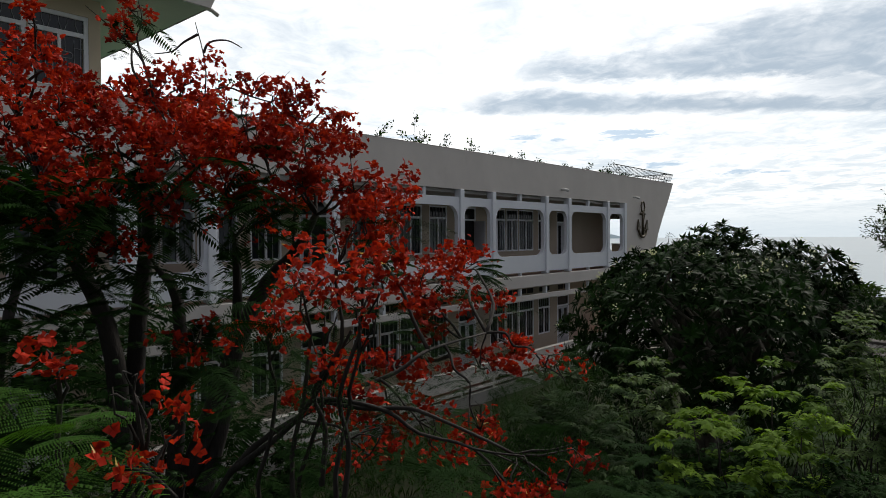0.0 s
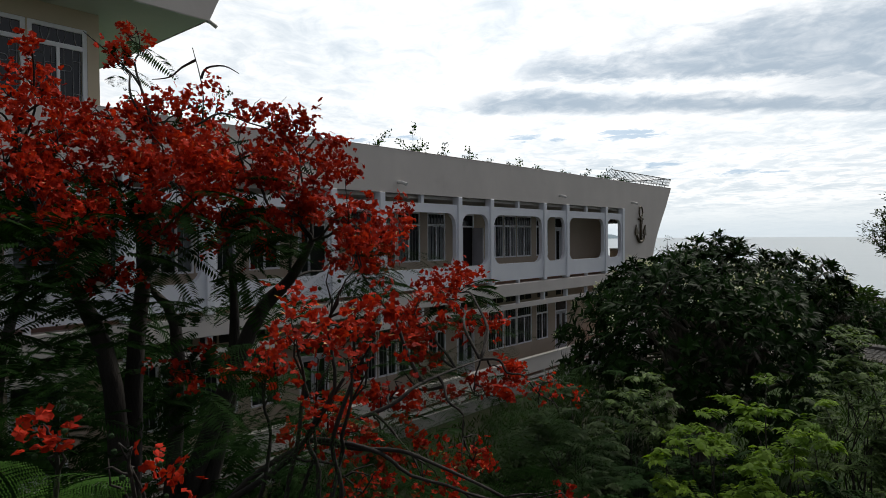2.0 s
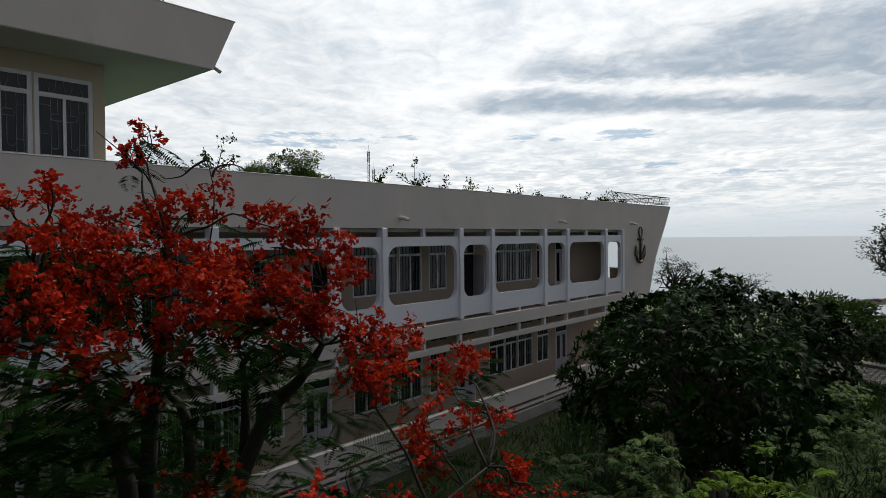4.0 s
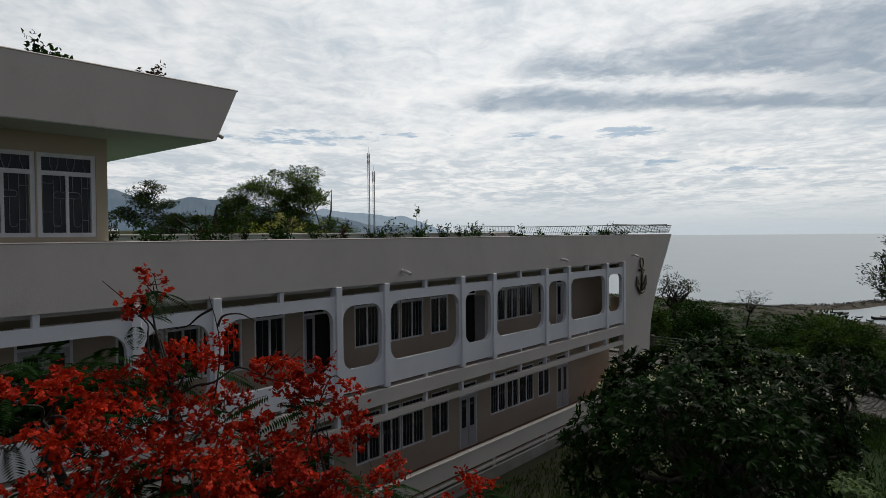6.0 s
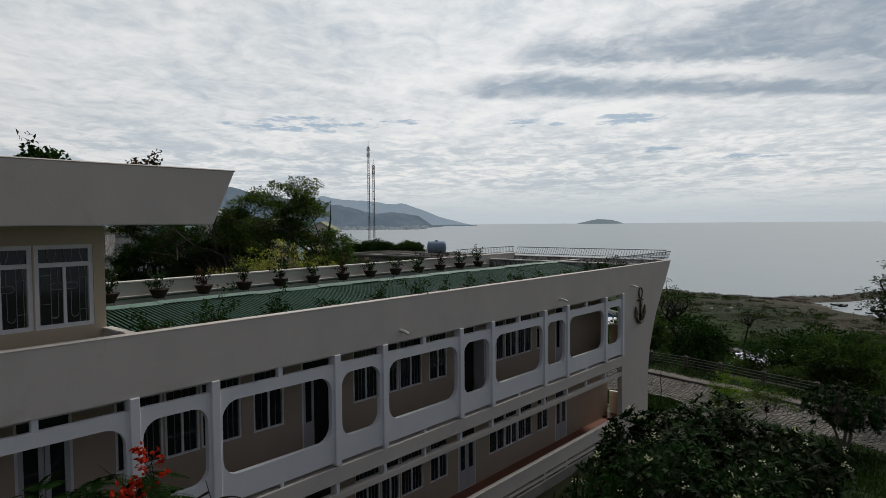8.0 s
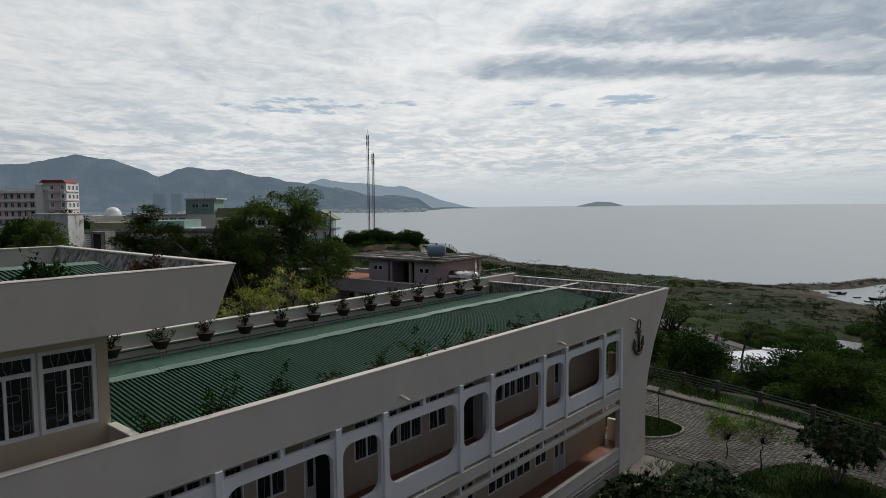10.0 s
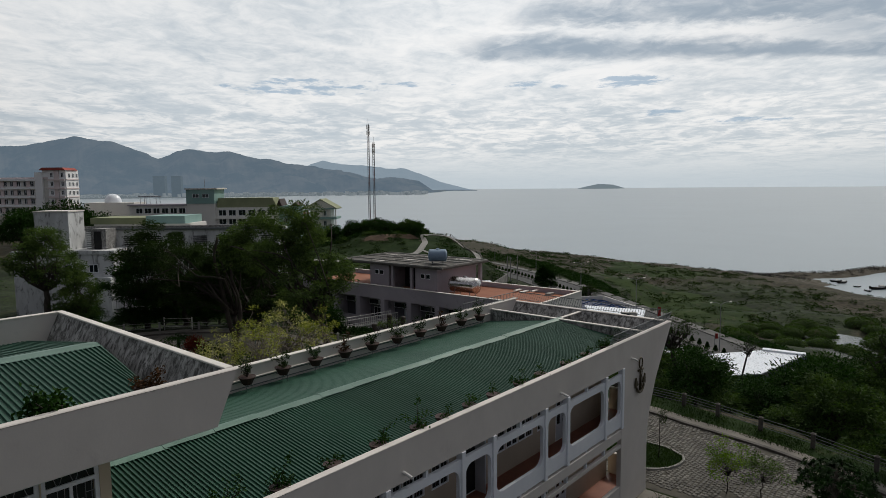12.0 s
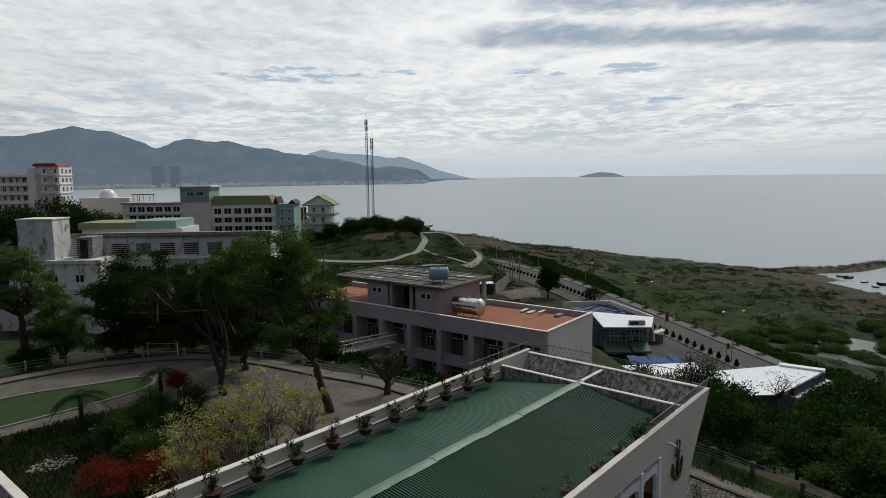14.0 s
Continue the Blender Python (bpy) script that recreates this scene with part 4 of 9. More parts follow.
BED = curve_through(bed, 5)
bed_kerb = strip("bed_kerb", BED, 0.13, 0.14, 0.2, CONC, "low pale concrete kerb round the grass bed", "kerb", left=False)
TURF = surface("dark_turf", (0.009, 0.021, 0.005), (0.024, 0.043, 0.011), 0.3, 0.95, 0.6, 9, coords="World", stain=(0.05, 0.05, 0.025), spec=0.1)
strip("grass", VERGE_LINE, 2.25, 0.10, 0.5, TURF, "weedy grass strip below the lane fence", "grass", left=True)
lawn = raw("lawn", [(x, y, 0.06) for x, y in BED[:-1]], [tuple(range(len(BED) - 1))], TURF)
tagged(lawn, "small oval grass bed in the cobbled lane", "lawn", kind="structure")
verge = raw("lawn", [(x, y, 0.05) for x, y in VERGE], [tuple(range(len(VERGE)))], TURF)
tagged(verge, "grass verge with small trees beside the cobbled lane", "lawn", kind="structure")
soil = raw("ground", [(-6, -17, 0.02), (29, -19, 0.02), (29, -1.0, 0.02), (28.0, -0.06, 0.02), (-6, -0.06, 0.02)], [(0, 1, 2, 3, 4)], BEDSOIL)
tagged(soil, "dark garden soil below the trees", "ground", kind="structure")
garden_lawn = raw("lawn", [(11, -17.5, 0.035), (28.9, -18.6, 0.035), (28.9, -6.2, 0.035), (20, -7.0, 0.035), (12, -9.6, 0.035)], [(0, 1, 2, 3, 4)], TURF)
tagged(garden_lawn, "rough green lawn in front of the trees", "lawn", kind="structure")
tagged(boxed("apron", PAVE, None, 28.4, 31.2, -1.7, -0.04, -0.2, 0.05, bevel=0.02), "cracked concrete slabs at the foot of the bow", "pavement", kind="structure")


def inside(p, poly):
    x, y, hit = p[0], p[1], False
    for (x0, y0), (x1, y1) in zip(poly, poly[1:] + poly[:1]):
        if (y0 > y) != (y1 > y) and x < (x1 - x0) * (y - y0) / (y1 - y0) + x0:
            hit = not hit
    return hit


def build_cobbles():
    """Rounded setts in wavering rows over the lane."""
    rng = np.random.RandomState(5)
    edge = [(31.9, 12), (31.9, -20), (34, -19.5)] + KERB_LINE[::-1]
    vs, fs = [], []
    rows = np.arange(-19.5, 12.5, 0.235)
    singles = []
    for j, y in enumerate(rows):
        x = 31.9 + rng.rand() * 0.2
        while x < 43.3:
            w = rng.uniform(0.19, 0.30)
            cx, cy = x + w / 2, y + 0.22 * math.sin(x * 0.45 + 0.6) + 0.05 * math.sin(x * 1.7 + y * 0.4) + rng.uniform(-0.012, 0.012)
            x += w + 0.028
            if not inside((cx, cy), edge) or inside((cx, cy), BED[:-1]) or inside((cx, cy), VERGE) or (cx < 31.3 and -1.75 < cy < 0):
                continue
            if rng.rand() < 0.04 or math.sin(cx * 0.9) * math.sin(cy * 0.7 + 1) > 0.93:
                continue
            if 34.2 < cx < 38.6 and -3.9 < cy < -0.4 and len(singles) < 300:
                singles.append((cx, cy, w))
                continue
            hx, hy, z = w / 2, 0.10, 0.045 + rng.uniform(0, 0.022)
            b = len(vs)
            for k, (sx, sy) in enumerate(((-1, -1), (1, -1), (1, 1), (-1, 1))):
                vs.append((cx + sx * hx, cy + sy * hy, 0.0))
            for sx, sy in ((-1, -1), (1, -1), (1, 1), (-1, 1)):
                vs.append((cx + sx * hx * 0.78, cy + sy * hy * 0.75, z + rng.uniform(-0.006, 0.006)))
            fs.append((b + 4, b + 5, b + 6, b + 7))
            fs += [(b + k, b + (k + 1) % 4, b + 4 + (k + 1) % 4, b + 4 + k) for k in range(4)]
    m = surface("granite_setts", (0.066, 0.062, 0.055), (0.165, 0.155, 0.138), 0.6, 0.85, 0.4, 9, coords="World", island=0.35)
    shapes = []
    for i in range(8):
        vs1 = [(sx, sy, 0.0) for sx, sy in ((-0.5, -0.1), (0.5, -0.1), (0.5, 0.1), (-0.5, 0.1))]
        vs1 += [(sx * 0.78 + rng.uniform(-0.03, 0.03), sy * 0.75 + rng.uniform(-0.006, 0.006), 0.052 + rng.uniform(-0.012, 0.014)) for sx, sy in ((-0.5, -0.1), (0.5, -0.1), (0.5, 0.1), (-0.5, 0.1))]
        me = bpy.data.meshes.new("cobble")
        me.from_pydata(vs1, [], [(4, 5, 6, 7)] + [(k, (k + 1) % 4, 4 + (k + 1) % 4, 4 + k) for k in range(4)])
        me.materials.append(m)
        shapes.append(me)
    for i, (cx, cy, w) in enumerate(singles):
        stone = new("cobble", shapes[(i * 5) % 8])
        stone.parent = road
        stone.location, stone.scale, stone.rotation_euler = (cx, cy, 0.0), (w, 1, 1), (0, 0, rng.uniform(-0.06, 0.06))
    ob = raw("cobbles", vs, fs, m)
    return tagged(ob, "grey granite cobbles of the curving lane", "cobbles", kind="stuff")


build_cobbles()


def post_fence(name, spots, base, label, bars=3, tall=0.95, stone=CONC, pipe=CONC, wide=0.12):
    """Square concrete posts with pyramid tops and thin pipes between them."""
    ob = thing(name, (*spots[0], base), label, "fence")
    bm = bmesh.new()
    box(bm, -wide, wide, -wide, wide, 0, tall - 0.06, bevel=0.015)
    cap_ = wide * 1.22
    top = [bm.verts.new((sx * cap_, sy * cap_, tall - 0.06)) for sx, sy in ((-1, -1), (1, -1), (1, 1), (-1, 1))]
    tip = bm.verts.new((0, 0, tall + 0.04))
    bm.faces.new(top[::-1])
    for i in range(4):
        bm.faces.new((top[i], top[(i + 1) % 4], tip))
    first = part("post", bm, stone, None)
    me = first.data
    bpy.data.objects.remove(first)
    for s in spots:
        o = new("post", me)
        o.parent = ob
        o.location = (s[0] - spots[0][0], s[1] - spots[0][1], 0)
    for i in range(bars):
        z = base + tall * (0.3 + 0.6 * i / max(1, bars - 1))
        for p, q in zip(spots, spots[1:]):
            bm = bmesh.new()
            tube(bm, [(*p, z), (*q, z)], 0.022, 5)
            part("rail", bm, pipe, ob)
    return ob


LANE_FENCE = [(45.2, 8.2), (45.0, 5.4), (44.75, 2.8), (44.1, 0.3), (43.2, -2.6), (42.3, -5.7), (40.9, -9.0), (39.2, -12.6), (37.0, -16.5)]
post_fence("lane_fence", LANE_FENCE, 0.1, "grey concrete posts with thin rails above the slope", bars=4, stone=KERB, pipe=RAIL)

# the yard behind: drive, lawn, fence
DRIVE = curve_through([(40.6, 14), (41.2, 28.6), (39.6, 37.5), (38.0, 45.5), (35.0, 51.5), (30.5, 55.0), (25.0, 57.3), (16.0, 58.0), (0.0, 57.0)], 6)
drive = raw("drive", [*[(x, y, 0.012) for x, y in DRIVE], (0, 36, 0.012), (20, 33, 0.012), (26, 24, 0.012), (30, 12.5, 0.012)], [tuple(range(len(DRIVE) + 4))], DRIVEWAY)
tagged(drive, "pale sandy drive curving round the yard", "drive", kind="structure")
strip("kerb", DRIVE, 0.22, 0.16, 0.3, KERB, "dark kerb along the curving drive", "kerb", left=False)
strip("pavement", [(x + 0.2, y + 0.12) for x, y in DRIVE], 1.6, 0.12, 0.4, PAVE, "pale pavement along the drive", "pavement", left=False)
LAWN2 = curve_through([(6, 52.5), (18.6, 53.2), (25.2, 51.2), (29.4, 49.6), (28.8, 47.0), (24.5, 45.9), (14, 46.2), (4, 46.5)], 5)
lawn2 = raw("lawn", [(x, y, 0.03) for x, y in LAWN2], [tuple(range(len(LAWN2)))],
            surface("lawn_grass", (0.011, 0.030, 0.005), (0.025, 0.054, 0.010), 0.6, 0.9, 0.5, 8, coords="World", stain=(0.10, 0.11, 0.04)))
tagged(lawn2, "short green lawn inside the drive", "lawn", kind="structure")
strip("kerb", LAWN2, 0.2, 0.14, 0.2, CONC, "pale kerb round the lawn", "kerb", left=True)
beds = raw("ground", [(x, y, 0.02) for x, y in ((2, 44.6), (12, 44.4), (22, 43.6), (27, 42.0), (28.2, 38.0), (26.5, 33.0), (27.0, 26.0), (28.5, 18.0), (29.0, 10.6), (2, 10.6))], [tuple(range(10))], BEDSOIL)
tagged(beds, "ground inside the drive, its shade put into the dark colour", "ground", kind="structure")
post_fence("yard_fence", [(42.9, 22.5), (42.8, 26.0), (42.4, 29.6), (42.0, 33.2), (41.5, 36.8), (40.9, 40.6), (39.5, 45.6), (37.8, 49.0), (35.3, 53.2), (32.4, 56.4), (29.4, 58.4), (26.4, 59.8), (23.0, 60.9), (19.2, 61.2), (15.2, 61.2)], 0.05, "pale posts and thin rails along the drive", bars=3, tall=1.0, wide=0.09)
post_fence("gate_fence", [(32.9, 56.3), (34.9, 53.9)], 0.05, "white steel pipe gate by the drive", bars=2, tall=1.5, stone=OFFWHITE, pipe=OFFWHITE, wide=0.05)

# ---- coast road ----
UV = Matrix(((0.785, 0.62, 0, 0), (-0.62, 0.785, 0, 0), (0, 0, 1, 0), (0, 0, 0, 1)))


def on_coast(u, v, z=0.0):
    p = UV @ Vector((u, v, z))
    return (p.x, p.y, p.z)


for name, u0, u1, z, mat_, start, label in (("road", 71.4, 75.6, -13.8, ASPHALT, 84, "grey near carriageway of the coast road"), ("pavement", 75.6, 77.4, -13.66, KERBING, 78, "narrow planted median of the coast road"),
                                            ("road", 77.4, 83.2, -13.8, ASPHALT, 48, "grey far carriageway of the coast road"), ("pavement", 83.2, 85.6, -13.64, KERBING, 48, "pale pavement by the wasteland")):
    vs, fs = [], []
    for i, v in enumerate(np.arange(start, 252, 6)):
        bend = -0.0016 * max(0, v - 142) ** 2
        vs += [on_coast(u0 + bend, v, z), on_coast(u1 + bend, v, z), on_coast(u1 + bend, v, z - 0.6), on_coast(u0 + bend, v, z - 0.6)]
        if i:
            b = 4 * i
            fs += [(b - 4, b, b + 1, b - 3), (b - 3, b + 1, b + 2, b - 2), (b - 1, b + 3, b, b - 4)]
    tagged(raw(name, vs, fs, mat_), label, name, kind="structure")


vs = [on_coast(u, v, z) for z in (-13.81, -14.4) for u, v in ((64.6, 82), (71.4, 82), (71.4, 102.5), (66.2, 99.5))]
tagged(raw("forecourt", vs, [(0, 1, 2, 3), (0, 4, 5, 1), (1, 5, 6, 2), (2, 6, 7, 3), (3, 7, 4, 0)], ASPHALT), "worn grey asphalt forecourt of the workshop", "forecourt", kind="structure")

# ---- buildings behind ----
def facade_windows(parent, m, a0, a1, z0, rows, cols, w, h, dz, y, material=GLASS, frames=FRAME, depth=0.12):
    """Recessed-looking windows: a frame proud of the wall and a dark pane in it, in wall coordinates m."""
    for r in range(rows):
        for c in range(cols):
            x = a0 + (a1 - a0) * (c + 0.5) / cols
            z = z0 + r * dz
            t = 0.09
            bm = pierced(rect(x - w / 2, x + w / 2, z, z + h), [rect(x - w / 2 + t, x - t / 2, z + t, z + h - t), rect(x + t / 2, x + w / 2 - t, z + t, z + h - t)], y - depth, y - 0.003)
            bmesh.ops.transform(bm, matrix=m, verts=bm.verts)
            win = part("window", bm, frames, parent)
            boxed("pane", material, win, x - w / 2 + t, x + w / 2 - t, y - 0.05, y - 0.004, z + t, z + h - t, m=m)


def hall_building():
    """The pinkish concrete hall with orange roof decks and a penthouse."""
    ob = thing("hall_building", (56, 30, -6), "pinkish concrete building with orange roof deck and open penthouse", "building")
    m = local(54.4, 21.0, 93.1)  # x along the front, away; y negative towards the camera side
    # in wall coordinates the front is y = 0, the body lies at y < 0 (depth to the east)
    L, D = 36.0, 10.2

    def b(name, mat_, x0, x1, y0, y1, z0, z1, label="", bevel=0.0):
        return boxed(name, mat_, ob, x0, x1, y0, y1, z0, z1, label=label, bevel=bevel, m=m)
    b("core", RECESS, 0.3, L, -D + 0.26, -1.9, -8, 3.05, "grey wall set back behind the pillars, darkened for the recess shade")
    b("eave_slab", PINKISH, 0.3, L, -1.898, -0.25, 2.25, 3.05)
    b("deck", DECK, 0.3, L, -D + 0.3, -0.3, 3.052, 3.25, "orange tiled roof deck")
    b("parapet", PINKISH, 0, L, -0.25, 0.0, 2.2, 3.8)
    b("parapet", OFFWHITE, 0, 0.25, -D, -0.252, -8, 3.8)
    b("parapet", PINKISH, 0.252, L, -D, -D + 0.25, 2.2, 3.75)
    b("cap", CAP, -0.04, L, -0.29, 0.04, 3.8, 3.87)
    b("cap", CAP, -0.04, 0.29, -D, -0.292, 3.8, 3.87)
    b("cap", CAP, 0.292, L, -D - 0.04, -D + 0.29, 3.75, 3.82)
    for i in range(9):
        x = 0.35 + i * 4.2
        b("pillar", PINKISH, x - 0.32, x + 0.32, -1.9, 0.06, -8, 2.2)
        if i < 8:
            b("slab_edge", PINKISH, x + 0.322, x + 3.878, -1.9, -0.35, -1.6, -1.25)
            for z in (1.2, -2.4):
                b("lintel", PINKISH, x + 0.322, x + 3.878, -1.6, -1.3, z + 0.55, z + 0.98 if z > 0 else z + 0.8)
                for j in range(2):
                    x0 = x + 0.42 + j * 1.72
                    win = b("window", FRAME, x0 - 0.05, x0 + 1.6, -1.62, -1.56, z - 0.15, z + 0.55)
                    boxed("pane", GLASS, win, x0 + 0.03, x0 + 1.52, -1.56, -1.545, z - 0.07, z + 0.47, m=m)
                if (i + (z > 0)) % 2:
                    # Near-black panel puts the darkness of an open bay into colour.
                    door = b("doorway", DARKDOOR, x + 0.5, x + 1.6, -1.899, -1.86, z - 2.3, z - 0.2)
                    boxed("leaf", DOOR, door, x + 1.62, x + 2.3, -1.85, -1.8, z - 2.3, z - 0.3, m=m)
                else:
                    win = b("window", FRAME, x + 2.0, x + 3.2, -1.93, -1.86, z - 1.7, z - 0.5)
                    boxed("pane", GLASS, win, x + 2.06, x + 2.57, -1.86, -1.845, z - 1.64, z - 0.56, m=m)
                    boxed("pane", GLASS, win, x + 2.63, x + 3.14, -1.86, -1.845, z - 1.64, z - 0.56, m=m)
            b("sill_wall", PINKISH, x + 0.322, x + 3.878, -0.7, -0.55, -1.25, -0.4)
    # penthouse
    b("penthouse_wall", PINKISH, 13.9, 17.2, -9.3, -1.3, 3.25, 6.28)
    b("penthouse_wall", PINKISH, 21.4, 24.6, -9.3, -1.3, 3.25, 6.28)
    b("penthouse_back", DARKDOOR, 17.202, 21.398, -9.3, -4.3, 3.25, 6.28)
    for x in (17.9, 20.9):
        b("pillar", PINKISH, x - 0.16, x + 0.16, -1.65, -1.3, 3.25, 6.28)
    b("pillar", PINKISH, 13.2, 13.6, -9.6, -9.2, 3.25, 6.28)
    for x in (15.0, 15.8, 22.4, 23.2):
        win = b("window", FRAME, x - 0.06, x + 0.56, -1.33, -1.29, 5.0, 5.6)
        boxed("pane", GLASS, win, x, x + 0.5, -1.29, -1.27, 5.06, 5.54, m=m)
    b("flat_roof", DIRTROOF, 12.8, 29.6, -10.5, -0.8, 6.28, 6.52, "stained flat concrete roof slab", 0.03)
    for x, w in ((13.0, 0.09), (16.0, 0.06), (18.7, 0.07), (22.6, 0.06), (25.2, 0.08), (29.4, 0.09)):
        b("upstand", CONC, x - w, x + w, -10.3, -1.0, 6.52, 6.64)
    for y, w in ((-10.35, 0.09), (-7.9, 0.06), (-6.1, 0.06), (-3.4, 0.07), (-0.95, 0.09)):
        b("upstand", CONC, 12.95, 29.45, y - w, y + w, 6.522, 6.63)
    for x, y, l in ((14.2, -8.8, 2.4), (19.5, -5.2, 2.8), (23.1, -2.4, 1.9), (26.2, -8.4, 2.2), (20.2, -9.2, 1.6)):
        b("board", CAP, x, x + l, y, y + 0.35, 6.55, 6.6, "weathered board lying on the roof")
    for i, (x, y, s) in enumerate(((6.4, -8.9, 0.5), (7.3, -8.9, 0.45), (5.2, -9.0, 0.3))):
        b("plank", CAP, x, x + s, y - 0.5, y + 0.9, 3.3 + 0.1 * i, 3.4 + 0.1 * i)
    b("ramp_slab", CONC, 3.0, 3.6, -9.4, -8.2, 3.25, 3.5)
    b("stair_wall", PINKISH, 20, 21, 0.3, 3.5, -6, -0.6)
    return m


HALL = hall_building()


def tank(name, at, r, length, material, label, turn, legs=True, rings=3):
    ob = thing(name, at, label, "water tank")
    d = Vector((math.cos(radians(turn)), math.sin(radians(turn)), 0))
    c = Vector(at) + Vector((0, 0, r + 0.35))
    bm = bmesh.new()
    n = 16
    pts, rad = [], []
    for i in range(n + 1):
        s = -1 + 2 * i / n
        pts.append(c + d * (length / 2) * s)
        rad.append(r * (1.0 if abs(s) < 0.86 else math.sqrt(max(0.05, 1 - ((abs(s) - 0.86) / 0.15) ** 2))) * (1.015 if i % 4 == 0 else 1.0))
    tube(bm, pts, rad, 20)
    part("drum", bm, material, ob, smooth=True)
    for s in (-0.55, 0.55):
        p = Vector(at) + d * length / 2 * s
        w = Vector((-d.y, d.x, 0))
        bm = bmesh.new()
        tube(bm, [p + w * r * 0.8, p + w * r * 0.55 + Vector((0, 0, r * 0.9))], 0.05, 5)
        tube(bm, [p - w * r * 0.8, p - w * r * 0.55 + Vector((0, 0, r * 0.9))], 0.05, 5)
        tube(bm, [p - w * r * 0.8, p + w * r * 0.8], 0.05, 5)
        part("cradle", bm, RAIL, ob)
    bm = bmesh.new()
    tube(bm, [c + Vector((0, 0, r * 0.95)), c + Vector((0, 0, r + 0.12))], [0.22, 0.2], 10)
    part("hatch", bm, material, ob)


def hall_at(x, y, z):
    return tuple(HALL @ Vector((x, y, z)))


tank("steel_tank", hall_at(11.2, -3.0, 3.25), 0.9, 3.9, STEEL, "horizontal ribbed stainless steel water tank on the roof deck", 93)
tank("plastic_tank", hall_at(15.6, -3.6, 6.52), 0.72, 2.3, TANKBLUE, "pale blue plastic water tank on the flat roof", 130)


def block(name, at, label, m, parts_):
    ob = thing(name, at, label, "building")
    for n, mat_, *dims in parts_:
        boxed(n, mat_, ob, *dims, m=m)
    return ob


def on_line(p, q):
    """Wall coordinates with x from p to q, and y into the building on the far side."""
    return local(p[0], p[1], math.degrees(math.atan2(q[1] - p[1], q[0] - p[0])))


# grey mouldy tower block and the long louvred wing
m = on_line((36.5, 112.5), (44.5, 103.5))
ob = block("grey_block", (40, 108, -5), "grey mould-stained concrete block with a water tower", m, [
    ("wall", GREYWALL, -3, 14.4, 0, 9, -8, 4.6), ("cornice", GREYWALL, -3.2, 14.6, -0.3, 9.2, 4.6, 5.2), ("tower", GREYWALL, 0.5, 6.4, 1.0, 6.0, 5.2, 11.9), ("cap", CAP, 0.35, 6.55, 0.85, 6.15, 11.9, 12.1),
    ("lower_step", GREYWALL, 3, 14.3, -1.4, -0.002, -8, 0.6)])
facade_windows(ob, m, 0, 13, 1.4, 1, 3, 1.6, 1.4, 3, 0.0)
boxed("stair_room", STAINED, ob, 9.4, 12.0, 2.4, 6, 5.2, 8.8, m=m)
boxed("ladder_door", DARKDOOR, ob, 10.0, 11.2, 2.2, 2.397, 5.2, 8.4, m=m)
bm = bmesh.new()
for i in range(9):
    box(bm, 8.7, 9.5, 2.25, 2.35, 5.3 + 0.38 * i, 5.42 + 0.38 * i, m=m)
part("ladder", bm, RAIL, ob, "rusty steel ladder")
bm = bmesh.new()
tube(bm, [tuple(m @ Vector((4.2, 3, 11.8))), tuple(m @ Vector((4.0, 3, 16.0)))], 0.05, 5)
part("aerial", bm, MAST, ob)
m = on_line((45.7, 113.6), (69.7, 87.1))
ob = block("louvred_wing", (60, 98, -5), "long pale grey wing with louvred windows", m, [
    ("wall", GREYWALL, 0, 35.5, 0, 9, -8, 8.2), ("ledge", CAP, -0.2, 35.7, -0.5, -0.002, 4.2, 4.6), ("parapet", STAINED, -0.2, 35.7, -0.15, 0.1, 8.2, 9.0), ("roof_deck", CONC, 0, 35.5, 0.1, 9, 8.2, 8.35), ("gutter", RAIL, 0, 35.5, -0.6, -0.152, 8.3, 8.6)])
for c in range(8):
    bm = bmesh.new()
    x = 3.2 + c * 4.2
    for i in range(6):
        box(bm, x, x + 2.6, -0.12, -0.003, 5.1 + 0.36 * i, 5.28 + 0.36 * i, m=m)
    part("louvre", bm, DARKDOOR, ob)
facade_windows(ob, m, 4, 34, 1.0, 1, 9, 1.9, 2.2, 3, 0.0)
facade_windows(ob, m, 4, 34, -3.0, 1, 9, 1.9, 2.2, 3, 0.0)
boxed("red_strip", REDROOF, ob, 0.0, 1.6, -0.08, -0.003, -8, 4.2, m=m)
m = on_line((52, 128), (66, 112))
block("low_roof", (60, 122, 0), "low shed with olive and teal roofs", m, [("wall", OFFWHITE, 1, 21, 0, 9, -6, 8.6), ("roof", OLIVE, 0.6, 12, -0.5, 9, 8.6, 9.9), ("roof", MINT, 12.01, 20, -0.5, 9, 8.6, 10.2)])


# the green and grey guest house with its mint tower
m = on_line((94.3, 208.0), (131.5, 164.8))
ob = thing("guest_house", (112, 187, 0), "three-storey grey guest house with mint tower and olive roof", "building")
for n_, mat_, *dims in (("wing", OFFWHITE, 0, 20, 0, 10, -6, 10.0), ("cornice", PINKISH, -0.4, 20, -0.5, 10, 10.0, 10.5), ("tower", OFFWHITE, 20.002, 29.4, -0.6, 9, -6, 10.6), ("mint_tower", MINT, 19.8, 29.4, -0.8, 9, 10.6, 15.4),
                        ("tower_cap", CAP, 19.4, 30.4, -1.2, 9.4, 15.4, 15.8), ("right_wing", OFFWHITE, 29.402, 51.0, 0, 10, -6, 9.2), ("end_block", MINT, 51.002, 57, -0.4, 10, -6, 9.6), ("tower_side", OFFWHITE, 28.2, 29.398, 1, 9, 12, 15.9)):
    boxed(n_, mat_, ob, *dims, m=m)
bm = bmesh.new()
